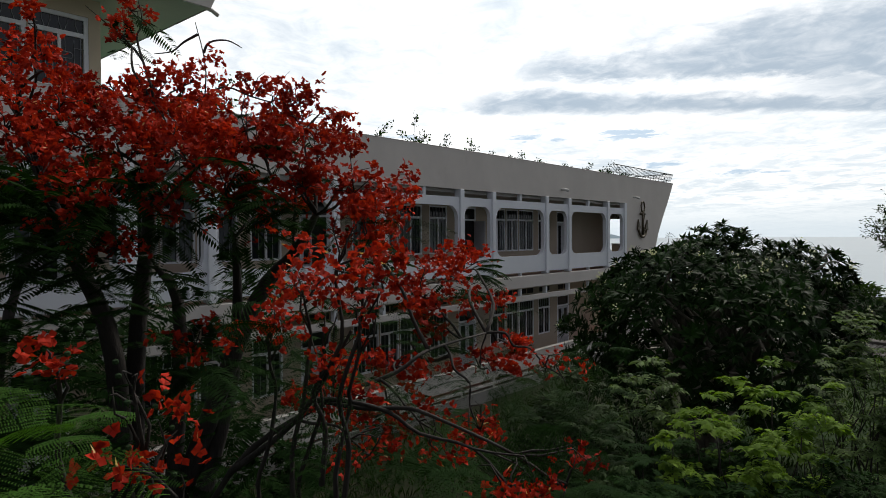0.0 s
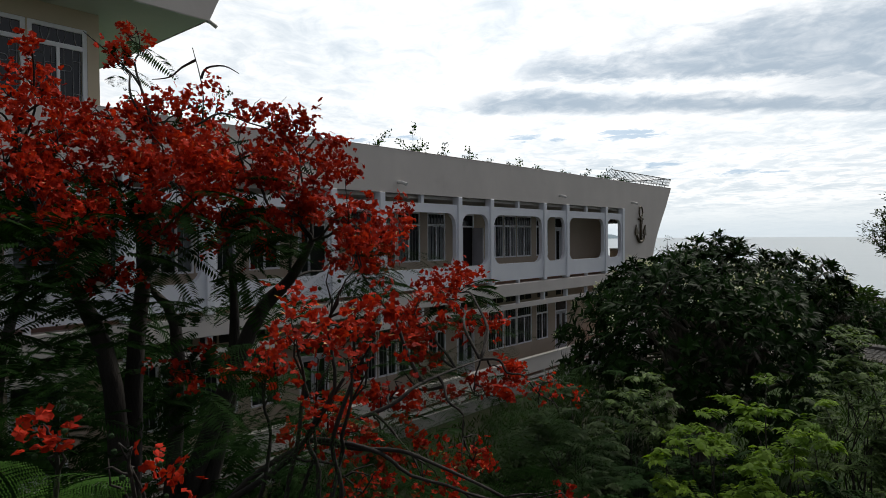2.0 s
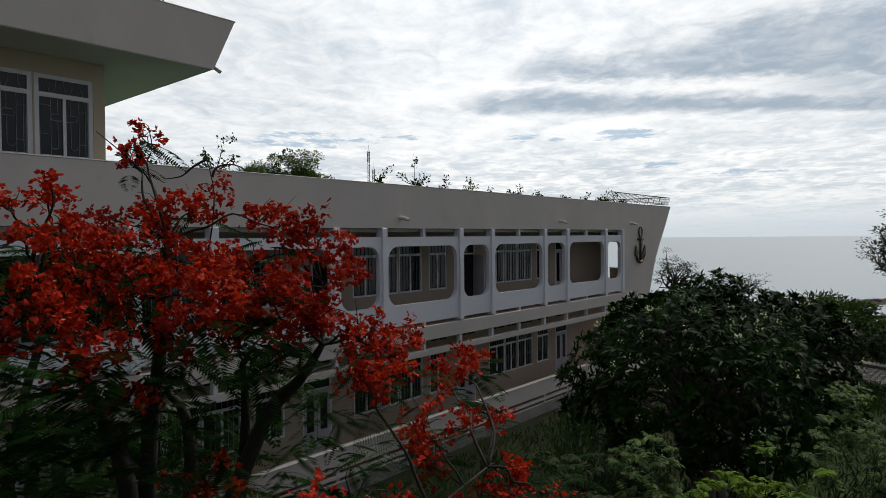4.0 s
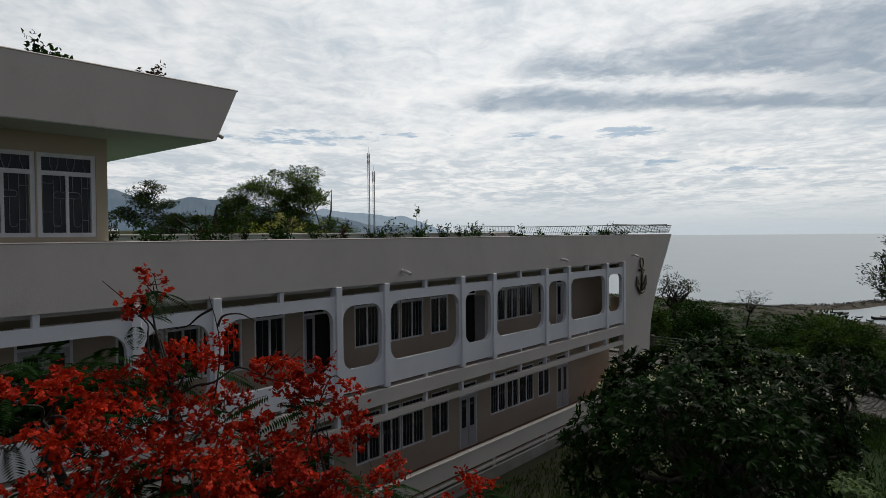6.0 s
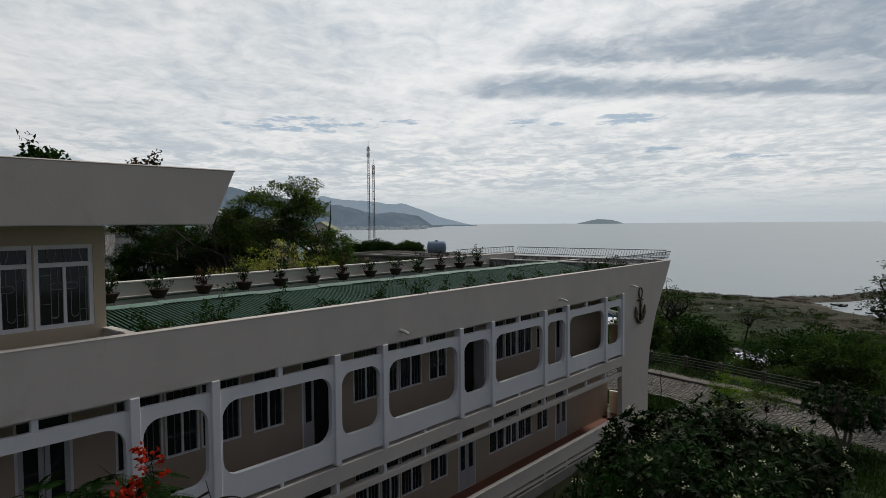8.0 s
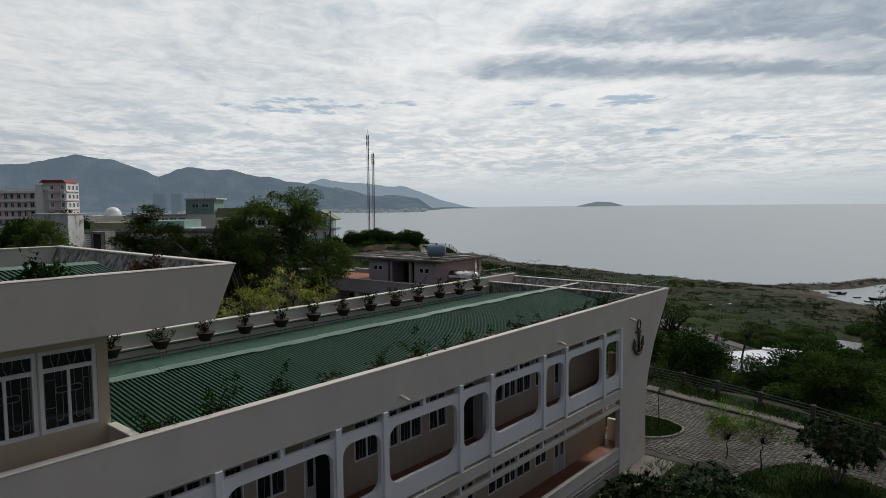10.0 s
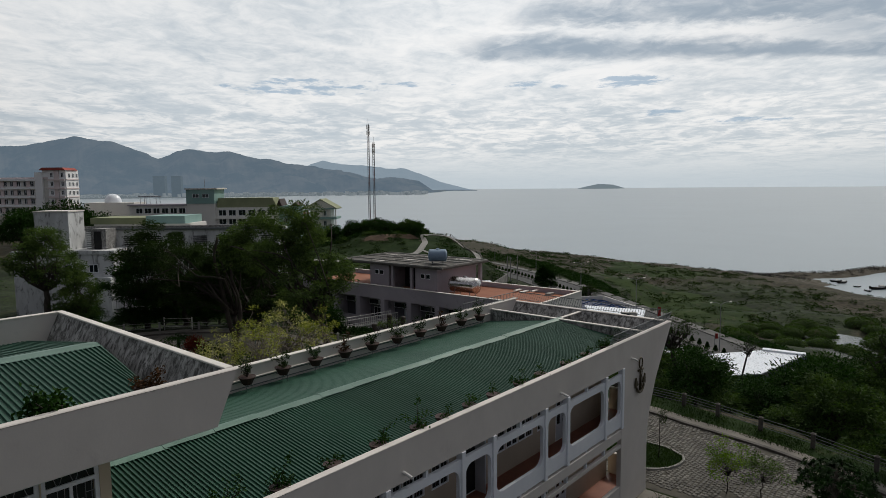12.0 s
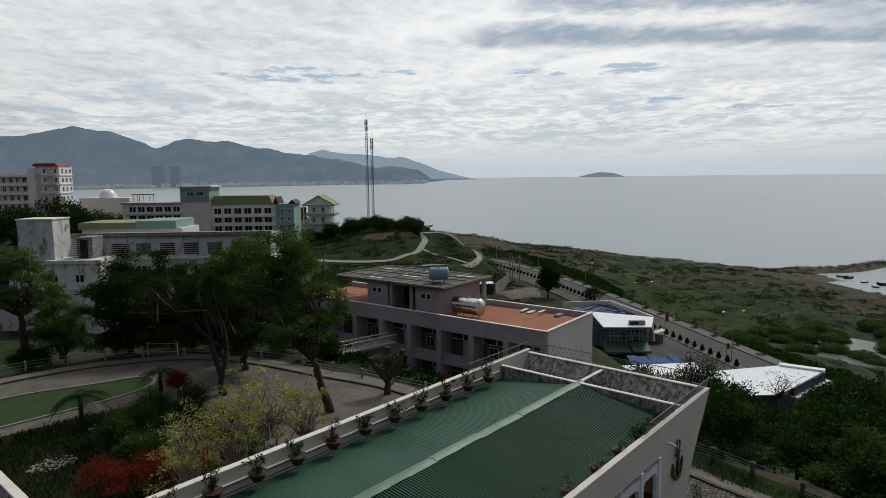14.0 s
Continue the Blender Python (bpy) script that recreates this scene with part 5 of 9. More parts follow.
prism(bm, [(29.5, 9.2), (50.0, 9.2), (48.6, 12.4), (30.0, 12.4)], "y", 0.8, 9)
bmesh.ops.transform(bm, matrix=m, verts=bm.verts)
part("olive_roof", bm, OLIVE, ob)
for x0, x1, h in ((50.9, 51.1, 12.0), (55.8, 57.0, 10.9)):
    bm = bmesh.new()
    prism(bm, [(x0 - 0.8, 9.6), (x1 + 0.8, 9.6), ((x0 + x1) / 2, h)], "y", 0, 8)
    bmesh.ops.transform(bm, matrix=m, verts=bm.verts)
    part("gable", bm, POT, ob)
facade_windows(ob, m, 2.0, 19.5, 1.6, 3, 6, 2.3, 1.8, 2.9, 0.0)
facade_windows(ob, m, 30, 50, 0.6, 3, 6, 2.5, 2.0, 2.9, 0.0)
facade_windows(ob, m, 21.5, 28, 12.6, 1, 2, 2.2, 1.3, 2.9, -0.8)
facade_windows(ob, m, 52, 56.5, 1.2, 3, 2, 1.2, 1.5, 2.7, -0.4)
for z in (4.3, 7.2):
    boxed("balcony", PINKISH, ob, 1.5, 19.7, -0.9, -0.13, z - 0.9, z - 0.5, m=m)
    boxed("balcony", OFFWHITE, ob, 29.6, 50.8, -0.9, -0.13, z - 1.9, z - 1.5, m=m)
bm = bmesh.new()
for x, y in ((3, 2), (5, 2), (3, 5), (5, 5), (8, 3), (8, 6)):
    tube(bm, [tuple(m @ Vector((x, y, 10.5))), tuple(m @ Vector((x, y, 13.2)))], 0.09, 5)
for x0, x1, y0, y1 in ((2.5, 8.5, 1.6, 2.0), (2.5, 8.5, 5.4, 5.8)):
    box(bm, x0, x1, y0, y1, 13.0, 13.3, m=m)
part("roof_frame", bm, MAST, ob, "bare steel frame on the roof")
bm = bmesh.new()
tube(bm, [tuple(m @ Vector((24.5 + 0, 4, 15.8))), tuple(m @ Vector((24.5, 4, 19)))], 0.07, 5)
part("aerial", bm, MAST, ob)

# the small tower house on the knoll
m = on_line((156.2, 194.3), (165.2, 183.8))
ob = thing("tower_house", (160, 190, 0), "pale two-storey house with verandas and green hipped roof", "house")
boxed("wall", OFFWHITE, ob, 3.0, 11, 0, 9, -8, 7.3, m=m)
for z in (-1.0, 3.0, 7.0):
    boxed("floor_band", MINT, ob, 1.2, 13.6, -1.6, 10, z, z + 0.9 if z < 7 else z + 0.4, m=m)
for x in (1.5, 4.2, 7.4, 10.5, 13.3):
    boxed("pillar", OFFWHITE, ob, x - 0.2, x + 0.2, -1.5, -1.1, -8, 7.2, m=m)
facade_windows(ob, m, 3.4, 10.6, 0.4, 2, 2, 1.2, 2.0, 4.0, 0.0)
bm = bmesh.new()
prism(bm, [(0.9, 7.2), (0.9, 7.45), (7.4, 11.2), (13.9, 7.45), (13.9, 7.2), (7.4, 10.9)], "y", -2.4, 10.8)
bmesh.ops.transform(bm, matrix=m, verts=bm.verts)
part("roof", bm, OLIVE, ob)
bm = bmesh.new()
prism(bm, [(1.0, 7.4), (13.8, 7.4), (7.4, 10.8)], "y", -1.5, 10)
bmesh.ops.transform(bm, matrix=m, verts=bm.verts)
part("gable_wall", bm, OFFWHITE, ob)
boxed("lean_to", REDROOF, ob, -1.5, 1.0, -1, 6, 1.5, 6.3, m=m)

# the tall pink and white hotel
m = on_line((91.5, 326.5), (113.4, 301.0))
ob = thing("hotel_block", (102, 314, 0), "tall white and pink hotel block with red roof", "building")
for n_, mat_, *dims in (("wing", OFFWHITE, -12, 19, 0, 10, -6, 20.6), ("cornice", PINKWALL, -12, 19, -0.6, 10, 20.6, 21.4), ("tower", BRIGHTWALL, 19.002, 27.2, -1, 9, -6, 24.5), ("stair_tower", BRIGHTWALL, 13.0, 16.4, -1.2, -0.02, -6, 23.6)):
    boxed(n_, mat_, ob, *dims, m=m)
bm = bmesh.new()
prism(bm, [(15.5, 24.5), (27.6, 24.5), (26.2, 25.7), (17.0, 25.7)], "y", -2, 8)
bmesh.ops.transform(bm, matrix=m, verts=bm.verts)
part("red_roof", bm, REDROOF, ob)
boxed("roof_room", BRIGHTWALL, ob, 16.42, 18.99, -0.6, 8, 21.4, 24.49, m=m)
for x in (-8.5, -2.6, 3.4, 9.4):
    boxed("pink_pier", PINKWALL, ob, x - 0.8, x + 0.8, -0.5, -0.02, -6, 20.55, m=m)
boxed("pink_pier", PINKWALL, ob, 22.0, 24.2, -1.5, -1.02, -6, 24.4, m=m)
for z in (4.6, 8.6, 12.6, 16.6, 20.4):
    boxed("balcony", BRIGHTWALL, ob, -12, 12.98, -1.5, -0.52, z - 0.6, z + 0.3, m=m)
    boxed("balcony", PINKWALL, ob, 19.2, 27.0, -2.2, -1.52, z - 0.6, z + 0.1, m=m)
facade_windows(ob, m, -12, 12.5, 5.3, 4, 8, 1.7, 2.3, 4, 0.0)
facade_windows(ob, m, 19.6, 21.8, 5.3, 5, 1, 1.2, 2.0, 4, -1.0)
facade_windows(ob, m, 24.4, 26.8, 5.3, 5, 1, 1.2, 2.0, 4, -1.0)
m_side = m @ Matrix.Translation((27.2, 0, 0)) @ Matrix.Rotation(math.pi / 2, 4, "Z")
facade_windows(ob, m_side, 0, 9, 5.3, 5, 3, 1.3, 1.8, 4, 0.0)
for z in (8.6, 12.6, 16.6, 20.6):
    boxed("ledge", PINKWALL, ob, -0.9, 8.9, -0.3, -0.003, z - 0.5, z - 0.1, m=m_side)

# white domed building
ob = thing("domed_hall", (140, 339, 0), "low white hall with a pale dome", "building")
m = on_line((131.5, 348.9), (148.7, 328.9))
boxed("wall", OFFWHITE, ob, 0, 26, 0, 14, -8, 8.6, m=m)
bm = bmesh.new()
bmesh.ops.create_uvsphere(bm, u_segments=20, v_segments=12, radius=4.2, matrix=m @ Matrix.Translation((12, 6, 9.0)))
part("dome", bm, SHEET, ob, "pale dome", smooth=True)
boxed("side_wing", SHEET, ob, -9, -0.01, -4, 8, -8, 6.0, m=m)

# ---- blue-roofed workshop and white sheds by the coast road ----
ob = thing("workshop", (112, 40, -14), "workshop with white sloping roof and patterned dark glass front", "building")
bm = bmesh.new()
prism(bm, [(107.6, 41.0), (112.2, 35.0), (118.6, 37.3), (116.0, 48.0)], "z", -14.5, -9.25)
part("wall", bm, BLUEWALL, ob)
bm = bmesh.new()
vs = [bm.verts.new(p) for p in ((107.0, 41.0, -9.15), (112.2, 34.2, -9.15), (119.3, 36.8, -8.95), (116.4, 48.6, -8.95))]
bm.faces.new(vs)
got = bmesh.ops.extrude_face_region(bm, geom=bm.faces[:])["geom"]
bmesh.ops.translate(bm, vec=(0, 0, 0.2), verts=[g for g in got if isinstance(g, bmesh.types.BMVert)])
bmesh.ops.recalc_face_normals(bm, faces=bm.faces[:])
part("roof", bm, SHEET, ob, "white ribbed metal roof")
m = on_line((107.6, 41.0), (112.2, 35.0))
glass_rng = random.Random(31)
for row, (z0, z1) in enumerate(((-12.9, -12.0), (-11.95, -10.7), (-10.65, -9.45))):
    x = 0.1
    while x < 7.2:
        w = min(glass_rng.choice((0.5, 0.7, 0.9, 1.2)), 7.45 - x)
        zc = z0 + (z1 - z0) * glass_rng.choice((0.35, 0.5, 0.65))
        bm = pierced(rect(x, x + w - 0.03, z0, z1), [rect(x + 0.06, x + w - 0.09, z0 + 0.06, zc - 0.03), rect(x + 0.06, x + w - 0.09, zc + 0.03, z1 - 0.06)], -0.14, -0.006)
        bmesh.ops.transform(bm, matrix=m, verts=bm.verts)
        win = part("window", bm, MULLION, ob)
        boxed("pane", glass_rng.choice((GLASS, BLUEWALL, NAVY)), win, x + 0.06, x + w - 0.09, -0.08, -0.008, z0 + 0.06, z1 - 0.06, m=m)
        x += w
for a, b_, z in ((-0.4, 4.1, -11.9), (4.3, 7.5, -11.75)):
    bm = bmesh.new()
    prism(bm, [(-0.16, z), (-0.16, z + 0.06), (-3.1, z - 0.95), (-3.2, z - 1.25), (-3.24, z - 1.24), (-3.14, z - 0.91)], "x", a, b_)
    bmesh.ops.transform(bm, matrix=m, verts=bm.verts)
    part("awning", bm, AWNING, ob, "dark green cloth awning")
    for x in (a + 0.1, b_ - 0.1):
        boxed("awning_post", RAIL, ob, x - 0.04, x + 0.04, -3.12, -3.04, -14.2, z - 1.0, m=m)
boxed("roof_box", CONC, ob, 4.6, 7.4, 0.9, 1.9, -9.0, -8.2, m=m)
boxed("roof_box_opening", GLASS, ob, 4.7, 6.2, 0.85, 0.897, -8.92, -8.26, m=m)
m = on_line((120.3, 37.2), (129.4, 50.6))
boxed("yard_wall", OFFWHITE, ob, 0, 16.2, -0.15, 0.15, -14, -8.85, m=m)
m2 = on_line((121.9, 57.6), (129.3, 50.7))
boxed("yard_wall", OFFWHITE, ob, 0, 10.0, -0.15, 0.15, -14, -8.85, m=m2)
boxed("yard_cover", NAVY, ob, 0.3, 15.9, 0.2, 9.6, -9.85, -9.7, m=m, label="navy tarpaulin stretched over the yard")
for i in range(11):
    a = 1.2 + 1.25 * i
    y0, y1 = glass_rng.uniform(0.6, 3.0), glass_rng.uniform(5.5, 8.8)
    bm = bmesh.new()
    tube(bm, [tuple(m @ Vector((a + glass_rng.uniform(-0.3, 0.3) + 0.5 * k / 6, y0 + (y1 - y0) * k / 6, -9.64 + 0.7 * math.sin(math.pi * k / 6)))) for k in range(7)], 0.09, 5)
    part("hoop", bm, TARP, ob, "bent blue pipe hoop")
kiosk = thing("kiosk", (120.4, 35.6, -14), "small dark kiosk with a pale flapping awning", "kiosk")
m = on_line((119.6, 36.2), (122.0, 33.6))
boxed("wall", RAIL, kiosk, 0.1, 1.3, 0, 1.2, -14.1, -12.2, m=m)
bm = bmesh.new()
prism(bm, [(-0.3, -11.95), (-0.3, -11.89), (1.5, -11.3), (1.5, -11.36)], "y", -0.3, 1.4)
bmesh.ops.transform(bm, matrix=m, verts=bm.verts)
part("awning", bm, OFFWHITE, kiosk)
for x, y in ((-0.2, -0.2), (-0.2, 1.3), (1.4, -0.2), (1.4, 1.3)):
    boxed("post", RAIL, kiosk, x - 0.03, x + 0.03, y - 0.03, y + 0.03, -14.1, -11.95 + 0.33 * (x + 0.3), m=m)


def banner(at, label, size=1.0):
    ob = thing("road_banner", at, label, "banner", group="red banners along the coast road")
    x, y, z = at
    bm = bmesh.new()
    tube(bm, [(x, y, z - 0.2), (x, y, z + 3.1)], 0.05, 6)
    part("pole", bm, RAIL, ob)
    boxed("cloth", REDCLOTH, ob, x + 0.06, x + 0.76 * size, y - 0.5, y - 0.47, z + 3.0 - 2.1 * size * size, z + 2.9, m=Matrix.Translation((x, y, 0)) @ Matrix.Rotation(-0.9, 4, "Z") @ Matrix.Translation((-x, -y + 0.48, 0)))


banner((133.6, 40.0, -13.66), "upright red banner on a pole at the median")
banner(on_coast(77.0, 89.4, -13.66), "short red banner beside a street lamp", 0.7)
ob = thing("tarp_stall", (102, 31, -14), "row of blue tarpaulins strung over posts", "stall")
m = on_line((99.6, 37.0), (105.8, 30.2))
for i in range(5):
    a, t0, t1 = 3.6 + 1.75 * i, glass_rng.uniform(-0.35, 0.25), glass_rng.uniform(-0.5, 0.2)
    bm = bmesh.new()
    prism(bm, [(-4.6, -12.5 + t0), (-4.6, -12.44 + t0), (-2.2, -12.2 + t1 * 0.3), (0.2, -11.9 + t1), (0.2, -11.96 + t1), (-2.2, -12.27 + t1 * 0.3)], "x", a, a + 1.68)
    bmesh.ops.transform(bm, matrix=m, verts=bm.verts)
    part("tarpaulin", bm, TARP, ob)
    for y, top in ((-4.5, -12.5 + t0), (0.1, -11.96 + t1)):
        boxed("post", RAIL, ob, a + 0.1, a + 0.18, y - 0.04, y + 0.04, -14.4, top, m=m)


def shed(name, corners, zs, wall, label):
    ob = thing(name, (*corners[0], -12), label, "shed")
    bm = bmesh.new()
    prism(bm, corners, "z", -14.5, min(zs) - 0.05)
    part("wall", bm, wall, ob)
    bm = bmesh.new()
    c = Vector((sum(p[0] for p in corners) / len(corners), sum(p[1] for p in corners) / len(corners)))
    vs = [bm.verts.new((*(c + (Vector(p) - c) * 1.06), z)) for p, z in zip(corners, zs)]
    bm.faces.new(vs)
    got = bmesh.ops.extrude_face_region(bm, geom=bm.faces[:])["geom"]
    bmesh.ops.translate(bm, vec=(0, 0, 0.15), verts=[g for g in got if isinstance(g, bmesh.types.BMVert)])
    bmesh.ops.recalc_face_normals(bm, faces=bm.faces[:])
    part("roof", bm, SHEET, ob, "bright white sheet-metal roof")


shed("white_shed", [(82.0, 15.2), (88.8, 8.4), (101.6, 6.0), (101.0, 10.8), (91.5, 18.0)], [-9.1, -9.1, -9.0, -9.0, -9.0], BLUEWALL, "low shed with a bright white sloping metal roof")
parapet = [o for o in bpy.data.objects if o.name.startswith("white_shed")][0]
m = on_line((92.4, 7.5), (102.2, 5.6))
boxed("fascia", NAVY, parapet, 0, 9.98, -0.12, 0.12, -10.1, -9.02, m=m, label="navy fascia below the roof edge")
boxed("ledge", OFFWHITE, parapet, -0.2, 10.3, -0.7, 0.3, -10.25, -10.12, m=m)
m = on_line((102.2, 5.6), (101.5, 11.2))
boxed("fascia", NAVY, parapet, 0.13, 5.6, -0.12, 0.12, -10.1, -8.98, m=m, label="navy fascia below the roof edge")
boxed("roof_edge", SHEET, parapet, 0, 5.6, -0.2, 0.9, -8.975, -8.6, m=m)
shed("white_shed", [(87.0, 28.4), (84.6, 22.0), (88.2, 17.0), (94.8, 20.9)], [-9.0, -9.0, -9.0, -9.0], OFFWHITE, "low shed with a bright white metal roof")


# path up the knoll
def footpath(points, wide):
    vs, fs = [], []
    for i, (x, y) in enumerate(points):
        a, b = points[max(i - 1, 0)], points[min(i + 1, len(points) - 1)]
        d = math.hypot(b[0] - a[0], b[1] - a[1])
        for w in (-wide, wide):
            ex, ey = x - w * (b[1] - a[1]) / d, y + w * (b[0] - a[0]) / d
            vs.append((ex, ey, float(height(ex, ey)) + 0.35))
        if i:
            fs.append((2 * i - 2, 2 * i - 1, 2 * i + 1, 2 * i))
    return tagged(raw("path", vs, fs, CONC), "pale concrete footpath winding up the green knoll", "path", kind="structure")


PATHWAY = curve_through([(113.0, 146.0), (119.7, 138.8), (124.4, 131.7), (132.7, 121.3), (142.0, 122.1), (150.8, 125.4), (159.6, 131.7), (162.3, 137.2)], 8)
footpath(PATHWAY, 1.0)
SPUR = curve_through([(162.2, 136.6), (167.5, 136.2), (171.4, 132.6), (170.6, 126.0), (166.6, 118.4), (160.6, 110.2), (153.4, 104.0), (145.0, 101.0), (136.0, 101.2), (128.0, 104.0)], 8)
footpath(SPUR, 0.9)
LINK = curve_through([(150.2, 124.8), (149.6, 120.6), (147.6, 113.0), (146.0, 106.0), (145.4, 102.0)], 6)
footpath(LINK, 0.5)


def path_rail(points, off, label):
    """Low concrete posts with two rails along the outer edge of the path."""
    ob = thing("path_railing", (*points[0], 0), label, "railing")
    line = []
    for i, (x, y) in enumerate(points):
        a, b = points[max(i - 1, 0)], points[min(i + 1, len(points) - 1)]
        d = math.hypot(b[0] - a[0], b[1] - a[1])
        x, y = x - off * (b[1] - a[1]) / d, y + off * (b[0] - a[0]) / d
        line.append(Vector((x, y, float(height(x, y)) + 0.25)))
    for p in line[::2]:
        boxed("post", CONC, ob, p.x - 0.09, p.x + 0.09, p.y - 0.09, p.y + 0.09, p.z - 0.8, p.z + 0.95)
    for z in (0.5, 0.88):
        bm = bmesh.new()
        tube(bm, [p + Vector((0, 0, z)) for p in line], 0.05, 5)
        part("rail", bm, CONC, ob)


path_rail(SPUR[14:-12], 1.0, "low pale railing along the knoll path")


def patch(name, centre, radii, turn, lift, material, label, step=2.4, seed=1):
    """A ragged-edged sheet that lies on the land."""
    c, s = math.cos(radians(turn)), math.sin(radians(turn))
    nx, ny = int(2 * radii[0] / step), int(2 * radii[1] / step)
    gx, gy = np.meshgrid(np.linspace(-1.1, 1.1, nx + 1), np.linspace(-1.1, 1.1, ny + 1))
    x = centre[0] + c * gx * radii[0] - s * gy * radii[1]
    y = centre[1] + s * gx * radii[0] + c * gy * radii[1]
    a = np.arctan2(gy, gx)
    edge = 0.88 + 0.1 * np.sin(5 * a + seed) + 0.06 * np.sin(11 * a + 2 * seed) + 0.05 * np.sin(23 * a)
    r = np.hypot(gx, gy) / edge
    z = height(x, y) + lift - 0.6 * np.clip(r - 0.85, 0, 1) * 4
    i = np.arange(x.size).reshape(x.shape)
    ok = (r[:-1, :-1] < 1.12).ravel()
    f = np.stack([i[:-1, :-1], i[:-1, 1:], i[1:, 1:], i[1:, :-1]], -1).reshape(-1, 4)[ok]
    ob = raw(name, np.stack([x, y, z], -1).reshape(-1, 3), f, material, smooth=True)
    return tagged(ob, label, name, kind="structure")


patch("grass", (150, 137), (50, 36), -38, 0.16, TURF, "rough green grass covering the knoll")
patch("earth_bank", (150.5, 139.0), (12.0, 2.2), -27.4, 0.3, EARTH, "bare orange earth bank below the knoll's crest", 0.8, 3)
patch("rubble", (148.0, 86.5), (11.5, 7.5), 35, 0.2, RUBBLE, "grey-brown rubble and earth on a cleared plot", 1.2, 6)
patch("grass", (48.6, 40.0), (6.5, 24), 0, 0.12, TURF, "dark weedy bank between the drive and the hall", 1.5, 2)

# the footbridge from the drive to the hall
bridge = thing("footbridge", (46, 36, 0), "white-railed concrete footbridge from the drive to the hall", "bridge")
BRIDGE = ((41.6, 42.3), (53.3, 40.4))
m = on_line(BRIDGE[0], BRIDGE[1])
length = math.hypot(BRIDGE[1][0] - BRIDGE[0][0], BRIDGE[1][1] - BRIDGE[0][1])
boxed("deck", CONC, bridge, 0, length, -0.7, 0.7, -0.25, -0.05, m=m)
for y in (-0.68, 0.68):
    boxed("top_rail", OFFWHITE, bridge, 0, length, y - 0.04, y + 0.04, 0.88, 0.95, m=m)
    boxed("bottom_rail", OFFWHITE, bridge, 0, length, y - 0.03, y + 0.03, 0.05, 0.1, m=m)
    for i in range(int(length / 0.28) + 1):
        boxed("baluster", OFFWHITE, bridge, i * 0.28, i * 0.28 + 0.03, y - 0.015, y + 0.015, -0.05, 0.88, m=m)

patch("meadow", (187, 56), (46, 20), 51.7, 0.14, MEADOW, "bright rough meadow beside the coast road", 2.4, 4)
patch("meadow", (262, 92), (40, 26), 40, 0.14, MEADOW, "rough meadow on the coastal wasteland", 3.0, 5)

# cleared plot below the knoll
m = on_line((141.4, 89.7), (157.7, 96.3))
ob = thing("plot_wall", (149, 93, -14), "long bare concrete wall round a cleared plot", "wall", kind="structure")
for i in range(6):
    boxed("wall_panel", CONC, ob, 2.93 * i, 2.93 * i + 2.75, -0.09, 0.09, -14.5, -10.9, m=m)
    boxed("wall_pier", CONC, ob, 2.93 * i + 2.76, 2.93 * i + 2.92, -0.14, 0.14, -14.5, -10.8, m=m)
m = on_line((138.2, 93.6), (141.8, 90.2))
ob = thing("site_hut", (140, 92, -14), "dark green corrugated site hut with a pale flat roof", "hut")
boxed("wall", AWNING, ob, 0, 4.6, 0, 3.0, -14.2, -11.1, m=m)
boxed("roof", SHEET, ob, -0.2, 4.8, -0.2, 3.2, -11.1, -10.95, m=m)
for i in range(11):
    boxed("rib", AWNING, ob, 0.2 + 0.42 * i, 0.28 + 0.42 * i, -0.05, -0.003, -14.1, -11.15, m=m)


def utility_pole(at, tall):
    ob = thing("utility_pole", at, "bare grey concrete utility pole beside the cleared plot", "pole", group="poles beside the cleared plot")
    x, y, z = at
    bm = bmesh.new()
    tube(bm, [(x, y, z - 0.4), (x, y, z + tall)], [0.2, 0.12], 8)
    part("pole", bm, CONC, ob)
    boxed("crossarm", RAIL, ob, x - 0.7, x + 0.7, y - 0.05, y + 0.05, z + tall - 0.6, z + tall - 0.48)


for x, y, tall in ((158.7, 96.9, 8.2), (159.5, 96.3, 8.0), (160.9, 94.8, 8.4)):
    utility_pole((x, y, -13.9), tall)
ob = thing("road_sign", (147.2, 78.0, -13.8), "pale blank board on two posts beside the coast road", "sign")
m = on_line((145.6, 79.8), (148.2, 76.4))
boxed("board", OFFWHITE, ob, 0, 3.4, -0.05, 0.05, -10.9, -9.7, m=m)
for x in (0.4, 3.0):
    boxed("post", RAIL, ob, x - 0.05, x + 0.05, 0.052, 0.15, -14.2, -9.8, m=m)

